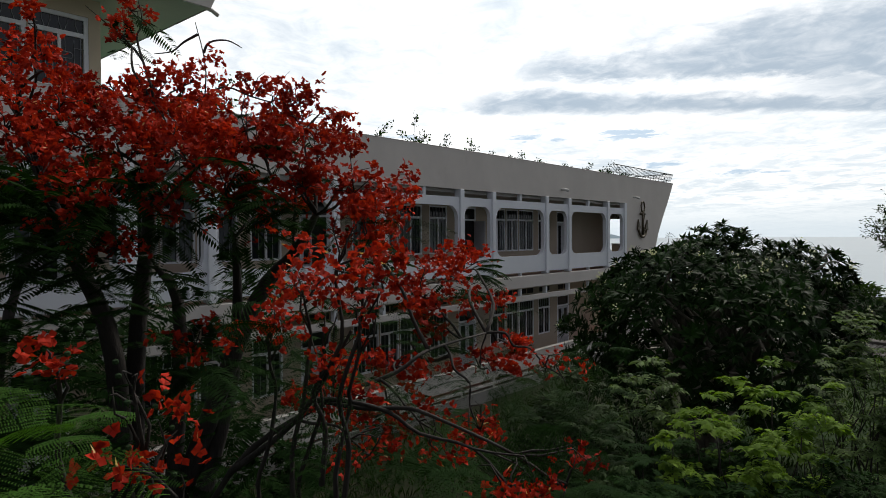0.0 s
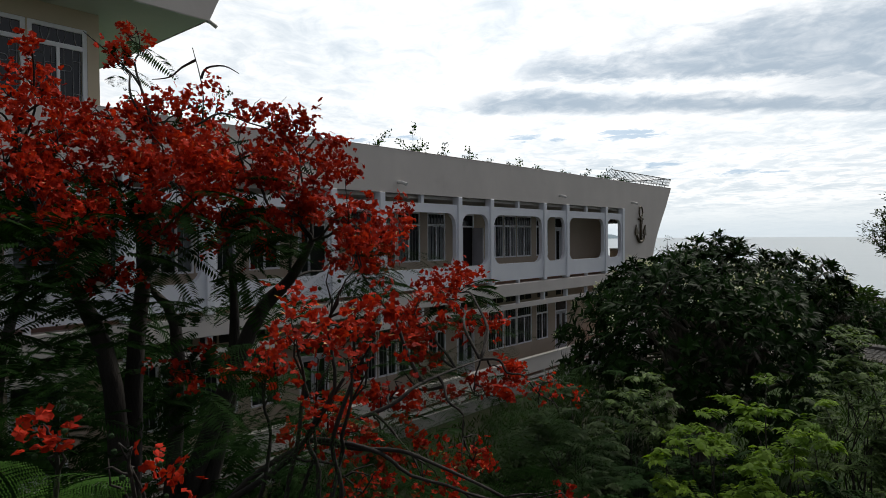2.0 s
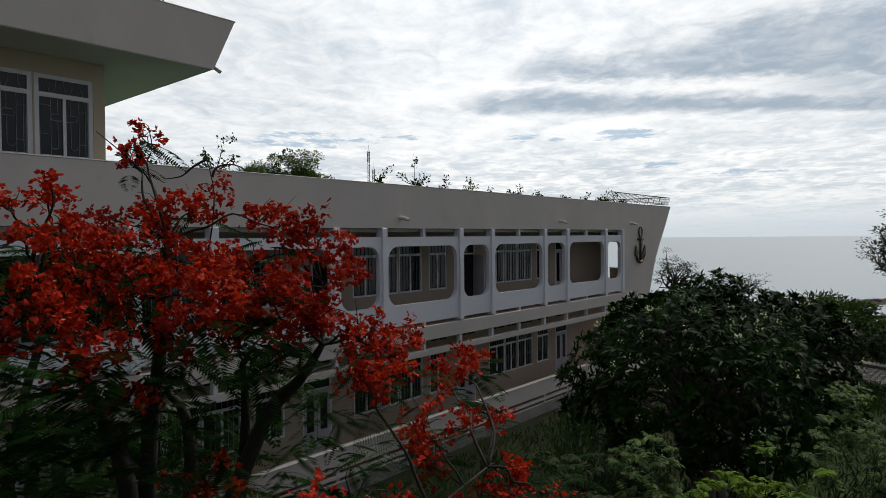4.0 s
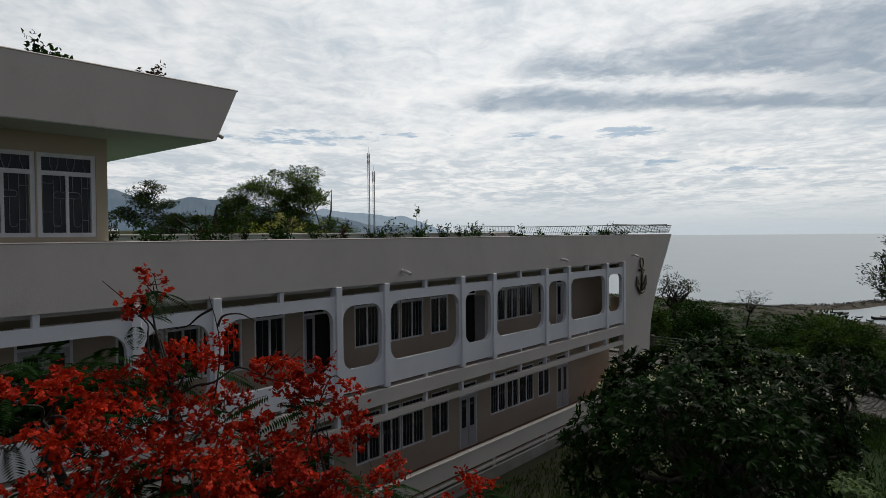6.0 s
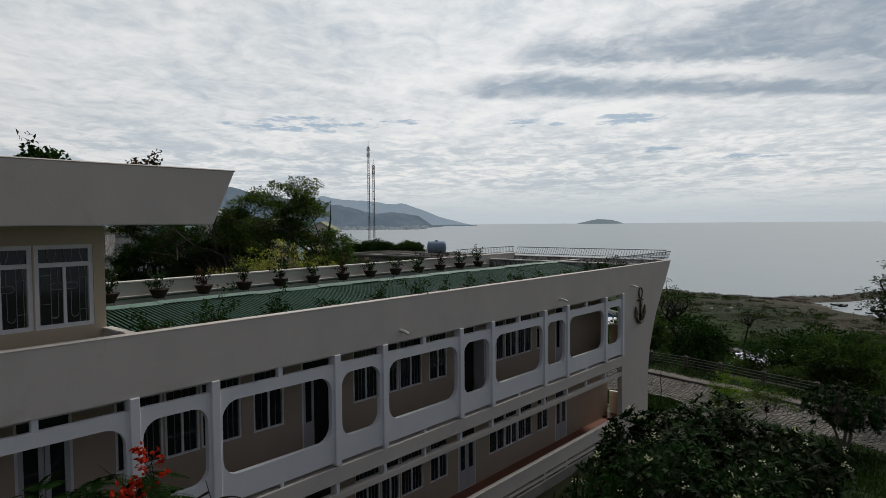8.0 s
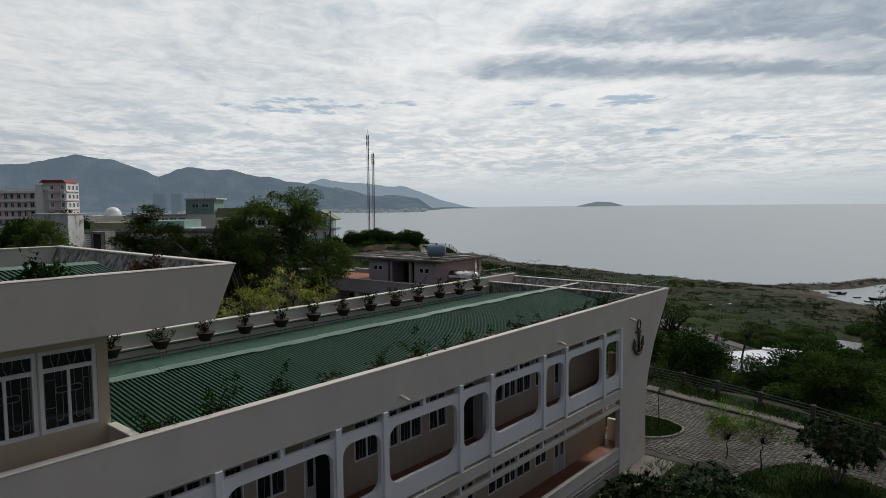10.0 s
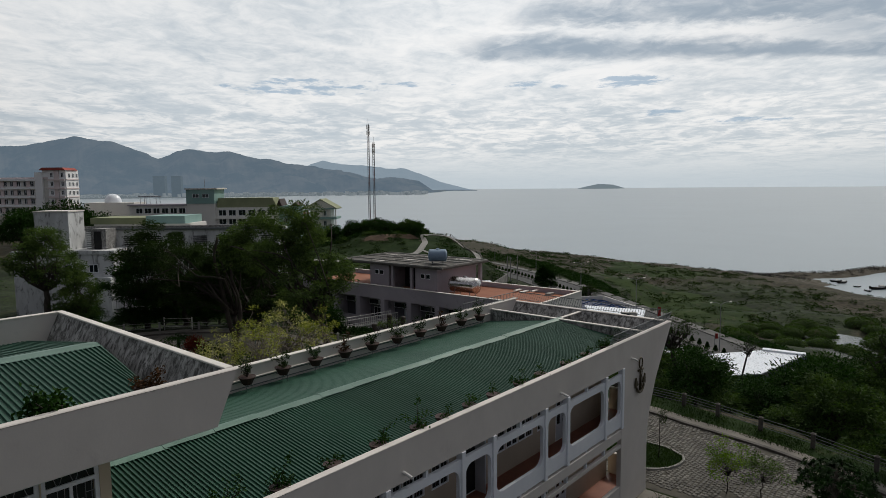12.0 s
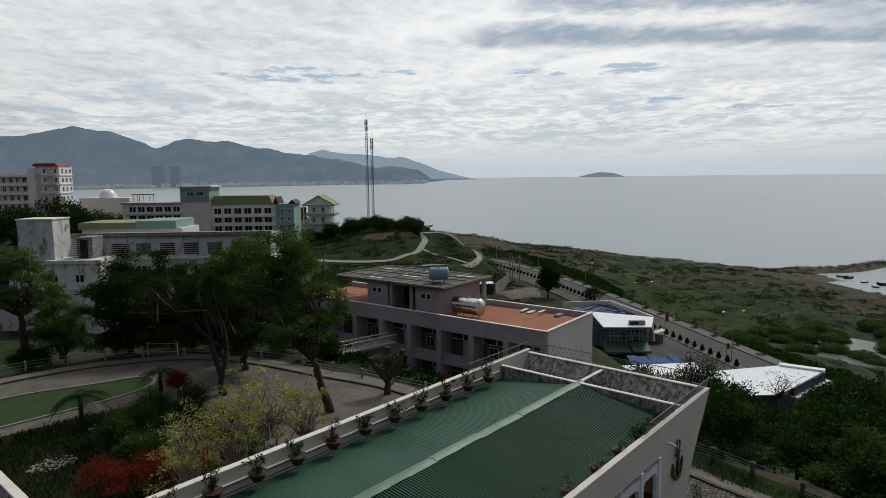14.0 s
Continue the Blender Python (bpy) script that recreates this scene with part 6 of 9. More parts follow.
# ---- two lattice masts ----
def lattice_mast(at, tall, w, label):
    ob = thing("lattice_mast", at, label, "mast")
    x, y, z0 = at
    feet = [(x + w * math.cos(a), y + w * math.sin(a)) for a in (0.5, 2.6, 4.7)]
    for p in feet:
        bm = bmesh.new()
        tube(bm, [(*p, z0 - 2), (*p, z0 + tall)], 0.085, 4)
        part("leg", bm, MAST, ob)
    n = int(tall / 0.9)
    bm, bm2 = bmesh.new(), bmesh.new()
    for i in range(n):
        a, b = z0 + tall * i / n, z0 + tall * (i + 1) / n
        for j in range(3):
            p, q = feet[j], feet[(j + 1) % 3]
            tube(bm if (i // 7) % 2 else bm2, [(*p, a), (*q, b)], 0.05, 3)
    tagged(part("bracing", bm, MAST, ob), kind="stuff")
    tagged(part("bracing", bm2, MASTRED, ob, "faded red bracing"), "faded red bracing", kind="stuff")
    for k, dz in enumerate((0.5, 2.4)):
        for j in range(3):
            p = feet[j]
            boxed("antenna", OFFWHITE, ob, p[0] - 0.16, p[0] + 0.16, p[1] - 0.12, p[1] + 0.12, z0 + tall - dz - 1.5, z0 + tall - dz)
    bm = bmesh.new()
    tube(bm, [(x, y, z0 + tall), (x, y, z0 + tall + 2)], 0.05, 4)
    part("rod", bm, MAST, ob)


lattice_mast((155.6, 154.6, 3.0), 35.0, 0.42, "tall thin lattice radio mast on the knoll")
lattice_mast((157.0, 153.5, 3.0), 28.5, 0.42, "shorter thin lattice radio mast on the knoll")


# ---- boats ----
def boat(at, length, turn, label):
    ob = thing("fishing_boat", at, label, "boat", group="boats in the inlet")
    m = pose(*at, 0, 0, turn) @ Matrix.Diagonal((length, length * 0.27, length * 0.16, 1))
    bm = bmesh.new()
    rings = []
    for i in range(9):
        s = -0.5 + i / 8
        w = 0.5 * math.sqrt(max(0.02, 1 - (2 * abs(s)) ** 2.6))
        sh = 0.55 * (2 * abs(s)) ** 3
        rings.append([bm.verts.new(m @ Vector((s, y * w, z + sh))) for y, z in ((-1, 0.6), (-0.75, 0.1), (0, -0.3), (0.75, 0.1), (1, 0.6), (0.85, 0.5), (-0.85, 0.5))])
    for a, b in zip(rings, rings[1:]):
        for j in range(7):
            bm.faces.new((a[j], a[(j + 1) % 7], b[(j + 1) % 7], b[j]))
    part("hull", bm, BARK, ob)
    bm = bmesh.new()
    box(bm, -0.3, -0.05, -0.3, 0.3, 0.4, 1.3, m=m)
    part("cabin", bm, OFFWHITE, ob)


for x, y, ln, tn in ((304.3, 17.4, 7.5, 131), (313.8, 31.3, 5, 140), (316.5, 34.0, 4.5, 105), (305.6, 24.7, 3, 123), (296.0, 20.0, 3, 61), (292, 10, 4, 133)):
    boat((x, y, -26.9), ln, tn, "small wooden fishing boat moored in the inlet")
boat((420, 360, -26.9), 8, 20, "small fishing boat out on the bay")
boat((640, 900, -27), 12, 40, "small fishing boat out on the bay")
boat((560, 1000, -27), 12, 10, "small fishing boat out on the bay")

# ---- lamp posts along the coast road ----
def street_lamp(at, turn):
    ob = thing("street_lamp", at, "tall grey double-arm street lamp by the coast road", "street lamp", group="lamps along the coast road")
    x, y, z = at
    d = Vector((math.cos(turn), math.sin(turn), 0))
    bm = bmesh.new()
    tube(bm, [(x, y, z), (x, y, z + 8.5)], [0.09, 0.05], 6)
    part("pole", bm, MAST, ob)
    for s in (-1, 1):
        bm = bmesh.new()
        p = Vector((x, y, z + 8.4))
        tube(bm, [p, p + d * s * 0.8 + Vector((0, 0, 0.35)), p + d * s * 1.7 + Vector((0, 0, 0.45))], 0.045, 5)
        arm = part("arm", bm, MAST, ob)
        bm = bmesh.new()
        e = p + d * s * 1.9 + Vector((0, 0, 0.44))
        box(bm, e.x - 0.35, e.x + 0.35, e.y - 0.14, e.y + 0.14, e.z - 0.06, e.z + 0.06)
        part("head", bm, OFFWHITE, arm)


for v in (88, 118, 148, 178, 208):
    street_lamp(on_coast(77.0 - 0.0016 * max(0, v - 142) ** 2, v, -13.66), -0.67)

# ---- mountains, island, far town ----
def ridge(name, pts, material, depth, label, jag):
    """A far range: a crest with spurs and gullies running down to the sea on the near side."""
    px, py, pz = (np.array(c, float) for c in zip(*pts))
    k = np.arange(len(pts))
    s = np.linspace(0, len(pts) - 1, 26 * (len(pts) - 1) + 1)
    x, y, z = (np.interp(s, k, c) for c in (px, py, pz))
    z = np.convolve(np.pad(z, 2, mode="edge"), np.ones(5) / 5, "valid")
    rows, n = 18, len(s)
    vs, fs = [], []
    for j in range(rows):
        t = j / (rows - 1)
        for i in range(n):
            r = math.hypot(x[i], y[i])
            q = 1 - depth * t / r
            hgt = z[i] + 24
            lump_ = noise.fractal(Vector((x[i] * q * 0.004, y[i] * q * 0.004, 1.7)), 0.8, 2.1, 5)
            zz = -24 + hgt * (1 - t) ** 1.15 + jag * lump_ * min(1, hgt / 100) * (0.35 + 4.0 * t * (1 - t))
            vs.append((x[i] * q, y[i] * q, zz if j < rows - 1 else -40))
    for j in range(rows - 1):
        for i in range(n - 1):
            fs.append((j * n + i, j * n + i + 1, (j + 1) * n + i + 1, (j + 1) * n + i))
    return tagged(raw(name, vs, fs, material, smooth=True), label, "mountains", kind="structure")


RANGE = [(900, 5000, 300), (1340.8, 5036.1, 307), (1489, 4863, 312), (1665, 4659, 366), (1811, 4488, 336), (2016, 4249, 220), (2154, 4088, 274), (2240, 3988, 254), (2327, 3886, 270), (2425, 3773, 220), (2572, 3601, 187), (2683, 3471, 162), (2819, 3313, 122), (2943, 3169, 89), (3067, 3025, 72), (3166, 2909, 47), (3235, 2828, -18), (3300, 2800, -22)]
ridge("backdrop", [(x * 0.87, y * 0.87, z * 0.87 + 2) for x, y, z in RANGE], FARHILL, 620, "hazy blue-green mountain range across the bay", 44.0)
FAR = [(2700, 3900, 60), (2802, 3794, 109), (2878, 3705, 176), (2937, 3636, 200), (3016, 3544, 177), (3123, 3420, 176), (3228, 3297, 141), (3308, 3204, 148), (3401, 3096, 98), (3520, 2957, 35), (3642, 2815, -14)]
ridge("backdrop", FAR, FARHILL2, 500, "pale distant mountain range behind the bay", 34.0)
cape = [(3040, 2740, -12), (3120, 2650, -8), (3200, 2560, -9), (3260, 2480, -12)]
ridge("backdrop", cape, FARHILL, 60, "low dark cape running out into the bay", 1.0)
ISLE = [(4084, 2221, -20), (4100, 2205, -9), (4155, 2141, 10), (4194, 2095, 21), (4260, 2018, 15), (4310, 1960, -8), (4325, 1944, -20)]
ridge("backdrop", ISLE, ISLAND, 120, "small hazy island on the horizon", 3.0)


def far_town():
    """A low ribbon of pale houses along the far shore, and two hazy tower blocks."""
    rng = np.random.RandomState(12)
    bm = bmesh.new()
    for i in range(700):
        t = rng.rand() ** 1.2
        az = 1.33 - 0.60 * t
        r = rng.uniform(2750, 3150)
        w, h = rng.uniform(3, 11), rng.uniform(2, 17) * (0.6 + 0.7 * rng.rand())
        x, y = r * math.cos(az), r * math.sin(az)
        box(bm, x - w, x + w, y - w, y + w, -26, -17 + 0.7 * h)
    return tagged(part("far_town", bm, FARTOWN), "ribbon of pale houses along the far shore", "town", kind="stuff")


far_town()
vs, fs = [], []
for i in range(41):
    a = 1.40 - 0.70 * i / 40
    out = 1150 * max(0.0, (i - 24) / 16) ** 1.5 + 12 * math.sin(i * 1.7)
    for r, z in ((2690 + out, -24), (2705 + out, -19.8 + 0.003 * out), (3920, -12)):
        vs.append((r * math.cos(a), r * math.sin(a), z))
    if i:
        fs += [(3 * i - 3, 3 * i, 3 * i + 1, 3 * i - 2), (3 * i - 2, 3 * i + 1, 3 * i + 2, 3 * i - 1)]
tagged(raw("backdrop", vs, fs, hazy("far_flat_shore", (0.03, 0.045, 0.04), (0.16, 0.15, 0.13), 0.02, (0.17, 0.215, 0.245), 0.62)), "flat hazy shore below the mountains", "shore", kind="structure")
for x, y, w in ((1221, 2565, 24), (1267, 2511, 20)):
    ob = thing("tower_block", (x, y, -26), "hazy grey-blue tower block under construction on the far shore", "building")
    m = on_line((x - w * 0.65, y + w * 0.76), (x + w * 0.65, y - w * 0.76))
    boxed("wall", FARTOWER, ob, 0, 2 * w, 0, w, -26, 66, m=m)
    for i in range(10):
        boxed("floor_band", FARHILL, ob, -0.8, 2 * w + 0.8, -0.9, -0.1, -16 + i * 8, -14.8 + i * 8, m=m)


# ---- plants ----
def units(rng, n):
    v = rng.normal(size=(n, 3))
    return v / np.linalg.norm(v, axis=1, keepdims=True)


def leaf_sheet(name, at, along, up, length, width, material, parent, droop=0.15, cup=0.12, label="", plain=False):
    """Many leaves in one mesh: each a bent, pointed blade of four corners round a mid rib."""
    n = len(at)
    along = along / np.linalg.norm(along, axis=1, keepdims=True)
    side = np.cross(along, up)
    side /= np.linalg.norm(side, axis=1, keepdims=True) + 1e-9
    nrm = np.cross(side, along)
    L, W = np.broadcast_to(length, n)[:, None], np.broadcast_to(width, n)[:, None]
    mid = at + along * L * 0.5
    tip = at + along * L - nrm * L * droop
    v = np.stack([at, mid + side * W / 2 + nrm * W * cup, tip, mid - side * W / 2 + nrm * W * cup, mid], 1).reshape(-1, 3)
    b = 5 * np.arange(n)[:, None]
    f = np.concatenate([b + [[0, 4, 1]], b + [[1, 4, 2]], b + [[2, 4, 3]], b + [[3, 4, 0]]], 0)
    f = f.reshape(4, n, 3).transpose(1, 0, 2).reshape(-1, 3)
    if plain:
        v = v.reshape(n, 5, 3)[:, :4].reshape(-1, 3)
        b = 4 * np.arange(n)[:, None]
        f = np.stack([b + [[0, 2, 1]], b + [[0, 3, 2]]], 1).reshape(-1, 3)
    me = bpy.data.meshes.new(name)
    me.vertices.add(len(v))
    me.vertices.foreach_set("co", v.ravel())
    me.loops.add(f.size)
    me.loops.foreach_set("vertex_index", f.ravel().astype(np.int32))
    me.polygons.add(len(f))
    me.polygons.foreach_set("loop_start", np.arange(0, f.size, 3, dtype=np.int32))
    me.update(calc_edges=True)
    me.validate()
    return link_mesh(name, me, material, parent, label)


def wander(rng, p, q, bends=4, amount=0.12):
    """A crooked path from p to q that rises early."""
    p, q = np.array(p, float), np.array(q, float)
    d = np.linalg.norm(q - p)
    out = []
    for i in range(bends + 1):
        t = i / bends
        off = rng.normal(size=3) * amount * d * math.sin(math.pi * t) * 0.6
        out.append(tuple(p + (q - p) * t + off + np.array([0, 0, 0.10 * d * math.sin(math.pi * t)])))
    return out


def clumped(rng, centre, radii, clumps, hollow=0.55, low=-0.35):
    """Clump centres in an uneven crown, denser towards its outside and its top."""
    u = units(rng, clumps)
    u[:, 2] = np.where(u[:, 2] < low, -u[:, 2], u[:, 2])
    r = hollow + (1 - hollow) * rng.rand(clumps, 1) ** 0.6
    r = r * (1 + 0.16 * np.sin(u[:, :1] * 5 + 1) + 0.12 * np.sin(u[:, 1:2] * 7))
    return np.array(centre) + u * r * np.array(radii)


def tree(name, at, trunk, radii, clumps, per, leaf, material, label, seed, bark=BARK, lean=(0, 0), spread=0.5, flat=0.6, category="tree", blossom=0, group="", stems=1, narrow=0.42, girth=1.0, low=-0.35, lobes=(), bend=0.07):
    """A tapered trunk with limbs to clumps of leaves, and twigs showing between them."""
    rng = np.random.RandomState(seed)
    ob = thing(name, at, label, category, group)
    base = np.array(at, float)
    centre = base + [lean[0], lean[1], trunk + radii[2] * 0.55]
    heads = clumped(rng, centre, radii, clumps, 0.45, low)
    for lx, ly, lz, rx, ry, rz, ln_ in lobes:
        heads = np.concatenate([heads, clumped(rng, base + [lx, ly, lz], (rx, ry, rz), ln_, 0.4, low)])
    clumps = len(heads)
    fork = base + [lean[0] * 0.5, lean[1] * 0.5, trunk * (0.75 if low < -0.5 else 1.0)]
    bm = bmesh.new()
    r0 = (0.035 * (trunk + 2 * radii[2]) * 0.6 + 0.02) * girth
    for s in range(stems):
        off = np.array([math.cos(s * 2.4), math.sin(s * 2.4), 0]) * r0 * 1.6 * (stems > 1)
        path = wander(rng, base + off - [0, 0, 0.3], fork + off * 3, 5, bend)
        tube(bm, path, [r0 * (1.35 - 0.6 * i / 5) for i in range(6)], 8)
    for h in heads[:: max(1, clumps // 26)]:
        tube(bm, curve_through(wander(rng, fork, h, 4, 0.24), 2), [r0 * v for v in (0.5, 0.42, 0.34, 0.27, 0.21, 0.16, 0.12, 0.08, 0.05)], 5)
    part("trunk", bm, bark, ob, smooth=True)
    n = clumps * per
    src = np.repeat(heads, per, 0)
    size = np.repeat(rng.uniform(0.6, 1.25, clumps), per)[:, None]
    out = units(rng, n)
    out[:, 2] *= flat
    pos = src + out * rng.rand(n, 1) ** 0.5 * spread * size
    d = out + 0.6 * units(rng, n) + (src - centre) / np.linalg.norm(src - centre, axis=1, keepdims=True) * 0.5
    up = units(rng, n) * 0.7 + [0, 0, 1]
    leaf_sheet("crown", pos, d, up, leaf * rng.uniform(0.6, 1.25, n), leaf * narrow * rng.uniform(0.7, 1.2, n), material, ob, 0.2, plain=True)
    if blossom:
        pick = rng.choice(n, blossom)
        p = src[pick] + (src[pick] - centre) / np.linalg.norm(src[pick] - centre, axis=1, keepdims=True) * spread * 0.7 + units(rng, blossom) * 0.12
        leaf_sheet("blossom", p, units(rng, blossom), units(rng, blossom), 0.09, 0.07, BLOSSOM, ob)
    return ob


def rosettes(name, parent, heads, aim, rng, count, length, width, material):
    """Long leaves in whorls at the ends of twigs."""
    n = len(heads) * count
    src, ax = np.repeat(heads, count, 0), np.repeat(aim, count, 0)
    d = units(rng, n)
    d = d - ax * (d * ax).sum(1, keepdims=True)
    d /= np.linalg.norm(d, axis=1, keepdims=True) + 1e-9
    d = d + ax * rng.uniform(0.1, 1.2, (n, 1))
    return leaf_sheet(name, src, d, ax + 0.2 * units(rng, n), length * rng.uniform(0.7, 1.15, n), width * rng.uniform(0.8, 1.15, n), material, parent, 0.22, 0.08)


# ---- the flame tree ----
HEADS_HIGH = [(1.72, -7.44, 6.95, 0.10), (1.94, -7.38, 7.03, 0.08), (1.74, -7.46, 6.58, 0.13), (2.16, -7.03, 6.72, 0.25), (2.49, -6.79, 6.74, 0.35), (2.89, -6.34, 7.13, 0.30), (3.09, -5.96, 7.74, 0.15), (3.17, -6.05, 8.03, 0.13),
              (3.28, -6.34, 7.20, 0.30), (3.56, -6.51, 7.31, 0.25), (2.74, -8.01, 6.34, 0.34), (3.07, -8.08, 6.49, 0.36), (4.00, -7.32, 7.08, 0.30), (4.20, -7.56, 6.91, 0.33), (3.38, -8.14, 6.40, 0.33), (4.16, -7.83, 6.54, 0.30),
              (3.58, -8.37, 6.15, 0.30), (3.80, -8.78, 6.07, 0.28), (3.92, -9.08, 5.92, 0.20), (3.50, -9.21, 5.79, 0.25)]
HEADS_LOW = [(2.21, -10.46, 5.54, 0.20), (2.22, -10.63, 5.46, 0.20), (2.17, -10.26, 5.34, 0.16), (2.28, -10.54, 5.28, 0.16), (2.18, -9.96, 5.15, 0.16), (2.35, -10.17, 5.06, 0.18), (4.20, -9.10, 5.23, 0.28), (5.60, -8.27, 5.24, 0.25),
             (6.25, -8.11, 5.34, 0.22), (4.09, -9.27, 5.03, 0.20), (5.60, -8.89, 4.96, 0.22), (5.02, -10.05, 4.47, 0.17), (5.25, -9.40, 4.59, 0.20), (3.93, -10.0, 4.25, 0.20), (3.31, -10.06, 4.32, 0.20), (2.84, -9.66, 4.65, 0.20),
             (3.41, -9.56, 4.42, 0.20), (2.83, -11.03, 4.41, 0.16), (3.09, -11.18, 4.37, 0.15), (1.14, -10.75, 5.12, 0.10)]
HEADS_MID = [(0.96, -10.61, 5.24, 0.05), (1.17, -10.79, 4.90, 0.12), (2.44, -7.35, 5.61, 0.2), (2.19, -7.07, 5.73, 0.13), (2.97, -7.66, 4.76, 0.20), (3.61, -7.49, 5.90, 0.30), (2.85, -9.98, 4.35, 0.18), (3.08, -7.03, 6.74, 0.30),
             (2.74, -7.09, 6.48, 0.25), (3.25, -7.68, 6.18, 0.28), (4.72, -9.40, 4.50, 0.20), (1.67, -7.37, 6.05, 0.09), (1.90, -7.33, 7.30, 0.07), (3.66, -9.39, 4.67, 0.20), (5.3, -7.3, 5.6, 0.25), (4.7, -6.9, 6.1, 0.28), (3.9, -6.3, 6.6, 0.28), (2.3, -6.2, 6.6, 0.2), (3.35, -7.3, 6.62, 0.24), (3.0, -7.55, 6.5, 0.24), (1.95, -7.2, 6.35, 0.16), (3.7, -7.6, 6.5, 0.22)]
HEADS_LEFT = [(1.72, -6.78, 7.22, 0.2), (2.08, -6.67, 7.25, 0.16), (1.63, -7.02, 6.89, 0.2), (2.33, -6.59, 6.96, 0.2), (1.75, -7.14, 6.53, 0.22), (2.22, -7.11, 6.43, 0.24), (2.65, -7.08, 6.35, 0.24), (1.84, -7.47, 6.24, 0.24), (2.33, -7.51, 6.03, 0.28), (2.91, -7.33, 5.96, 0.24), (1.52, -7.39, 6.21, 0.2)]
BOUGHS = [[(2.85, -6.7, -0.4), (2.80, -6.60, 2.2), (2.77, -6.51, 4.45), (2.47, -6.31, 5.53), (2.17, -6.12, 6.55)], [(2.9, -6.5, 1.6), (2.99, -6.45, 4.41), (3.08, -6.56, 5.64), (3.06, -6.69, 6.29), (3.20, -6.55, 6.87)],
         [(3.0, -6.75, 1.2), (3.33, -6.70, 4.61), (3.12, -6.61, 5.36)], [(3.0, -6.9, 1.8), (3.67, -6.94, 3.90), (3.75, -7.04, 4.82), (3.69, -7.12, 5.63)], [(3.3, -6.8, 3.2), (3.81, -7.26, 4.95), (4.01, -7.65, 5.46), (4.03, -7.98, 5.84)],
         [(2.9, -7.2, 2.4), (2.74, -8.6, 3.9), (2.96, -9.34, 4.46), (3.38, -9.68, 4.67), (3.68, -9.72, 4.79), (4.76, -9.44, 4.76)], [(2.74, -8.6, 3.9), (2.60, -9.6, 4.5), (2.35, -10.40, 5.15)]]
TWIGS = [[(3.06, -6.69, 6.29), (3.4, -6.65, 6.45), (3.61, -6.57, 6.69), (3.67, -6.64, 7.34), (3.60, -6.56, 7.87)], [(3.66, -6.62, 7.55), (3.70, -6.66, 7.66), (3.82, -6.80, 7.68), (3.92, -6.92, 7.60)], [(3.62, -6.58, 7.74), (3.52, -6.48, 7.66), (3.43, -6.40, 7.56), (3.30, -6.28, 7.53)],
         [(3.25, -6.30, 7.20), (3.20, -6.08, 7.58), (2.86, -5.69, 8.05)], [(4.0, -7.65, 5.46), (4.2, -7.5, 6.4), (4.55, -7.4, 6.95), (4.8, -7.4, 6.8)], [(3.96, -9.68, 4.70), (4.12, -9.29, 4.59), (3.87, -9.32, 4.81)]]


def flowers(name, heads, rng, parent):
    """Loose heads of five-petalled flowers, with gaps between the sprays."""
    at, al, up, ln = [], [], [], []
    for x, y, z, r in heads:
        subs = max(2, int(round((9 if r > 0.24 else 7) * r / 0.3)))
        mid = np.array([x, y, z]) + units(rng, subs) * rng.rand(subs, 1) ** 0.5 * r * np.array([1.45, 1.45, 0.9])
        per = max(3, int(5 * (r / 0.3) ** 0.5))
        c = np.repeat(mid, per, 0) + units(rng, subs * per) * rng.rand(subs * per, 1) ** 0.6 * min(r, 0.13) * np.array([1.15, 1.15, 0.75])
        for p in c:
            k = rng.randint(4, 8) if y > -9.9 else rng.randint(4, 7) if x > 2 else rng.randint(3, 6)
            fl = p + units(rng, k) * rng.rand(k, 1) * 0.11
            ax = units(rng, k) + np.array([0, 0, 0.7])
            for q, a in zip(fl, ax):
                a = a / np.linalg.norm(a)
                d = units(rng, 5)
                d = d - a * (d @ a)[:, None]
                d = d / np.linalg.norm(d, axis=1, keepdims=True) + a * rng.uniform(0.0, 0.7)
                at.append(np.repeat(q[None], 5, 0))
                al.append(d)
                up.append(np.repeat(a[None], 5, 0) + 0.4 * units(rng, 5))
                ln.append(rng.uniform(0.030, 0.046, 5) if y > -9.9 else rng.uniform(0.022, 0.034, 5))
    at, al, up, ln = (np.concatenate(v) for v in (at, al, up, ln))
    leaf_sheet(name, at, al, up, ln, ln * 0.95, PETAL, parent, 0.25, 0.1, "scarlet five-petalled flowers")
    pick = rng.choice(len(at), len(at) // 60)
    tagged(leaf_sheet("petal", at[pick], al[pick], up[pick], 0.05, 0.012, STAMEN, parent, 0.1, 0.1, "pale streaked standard petals"), kind="stuff")


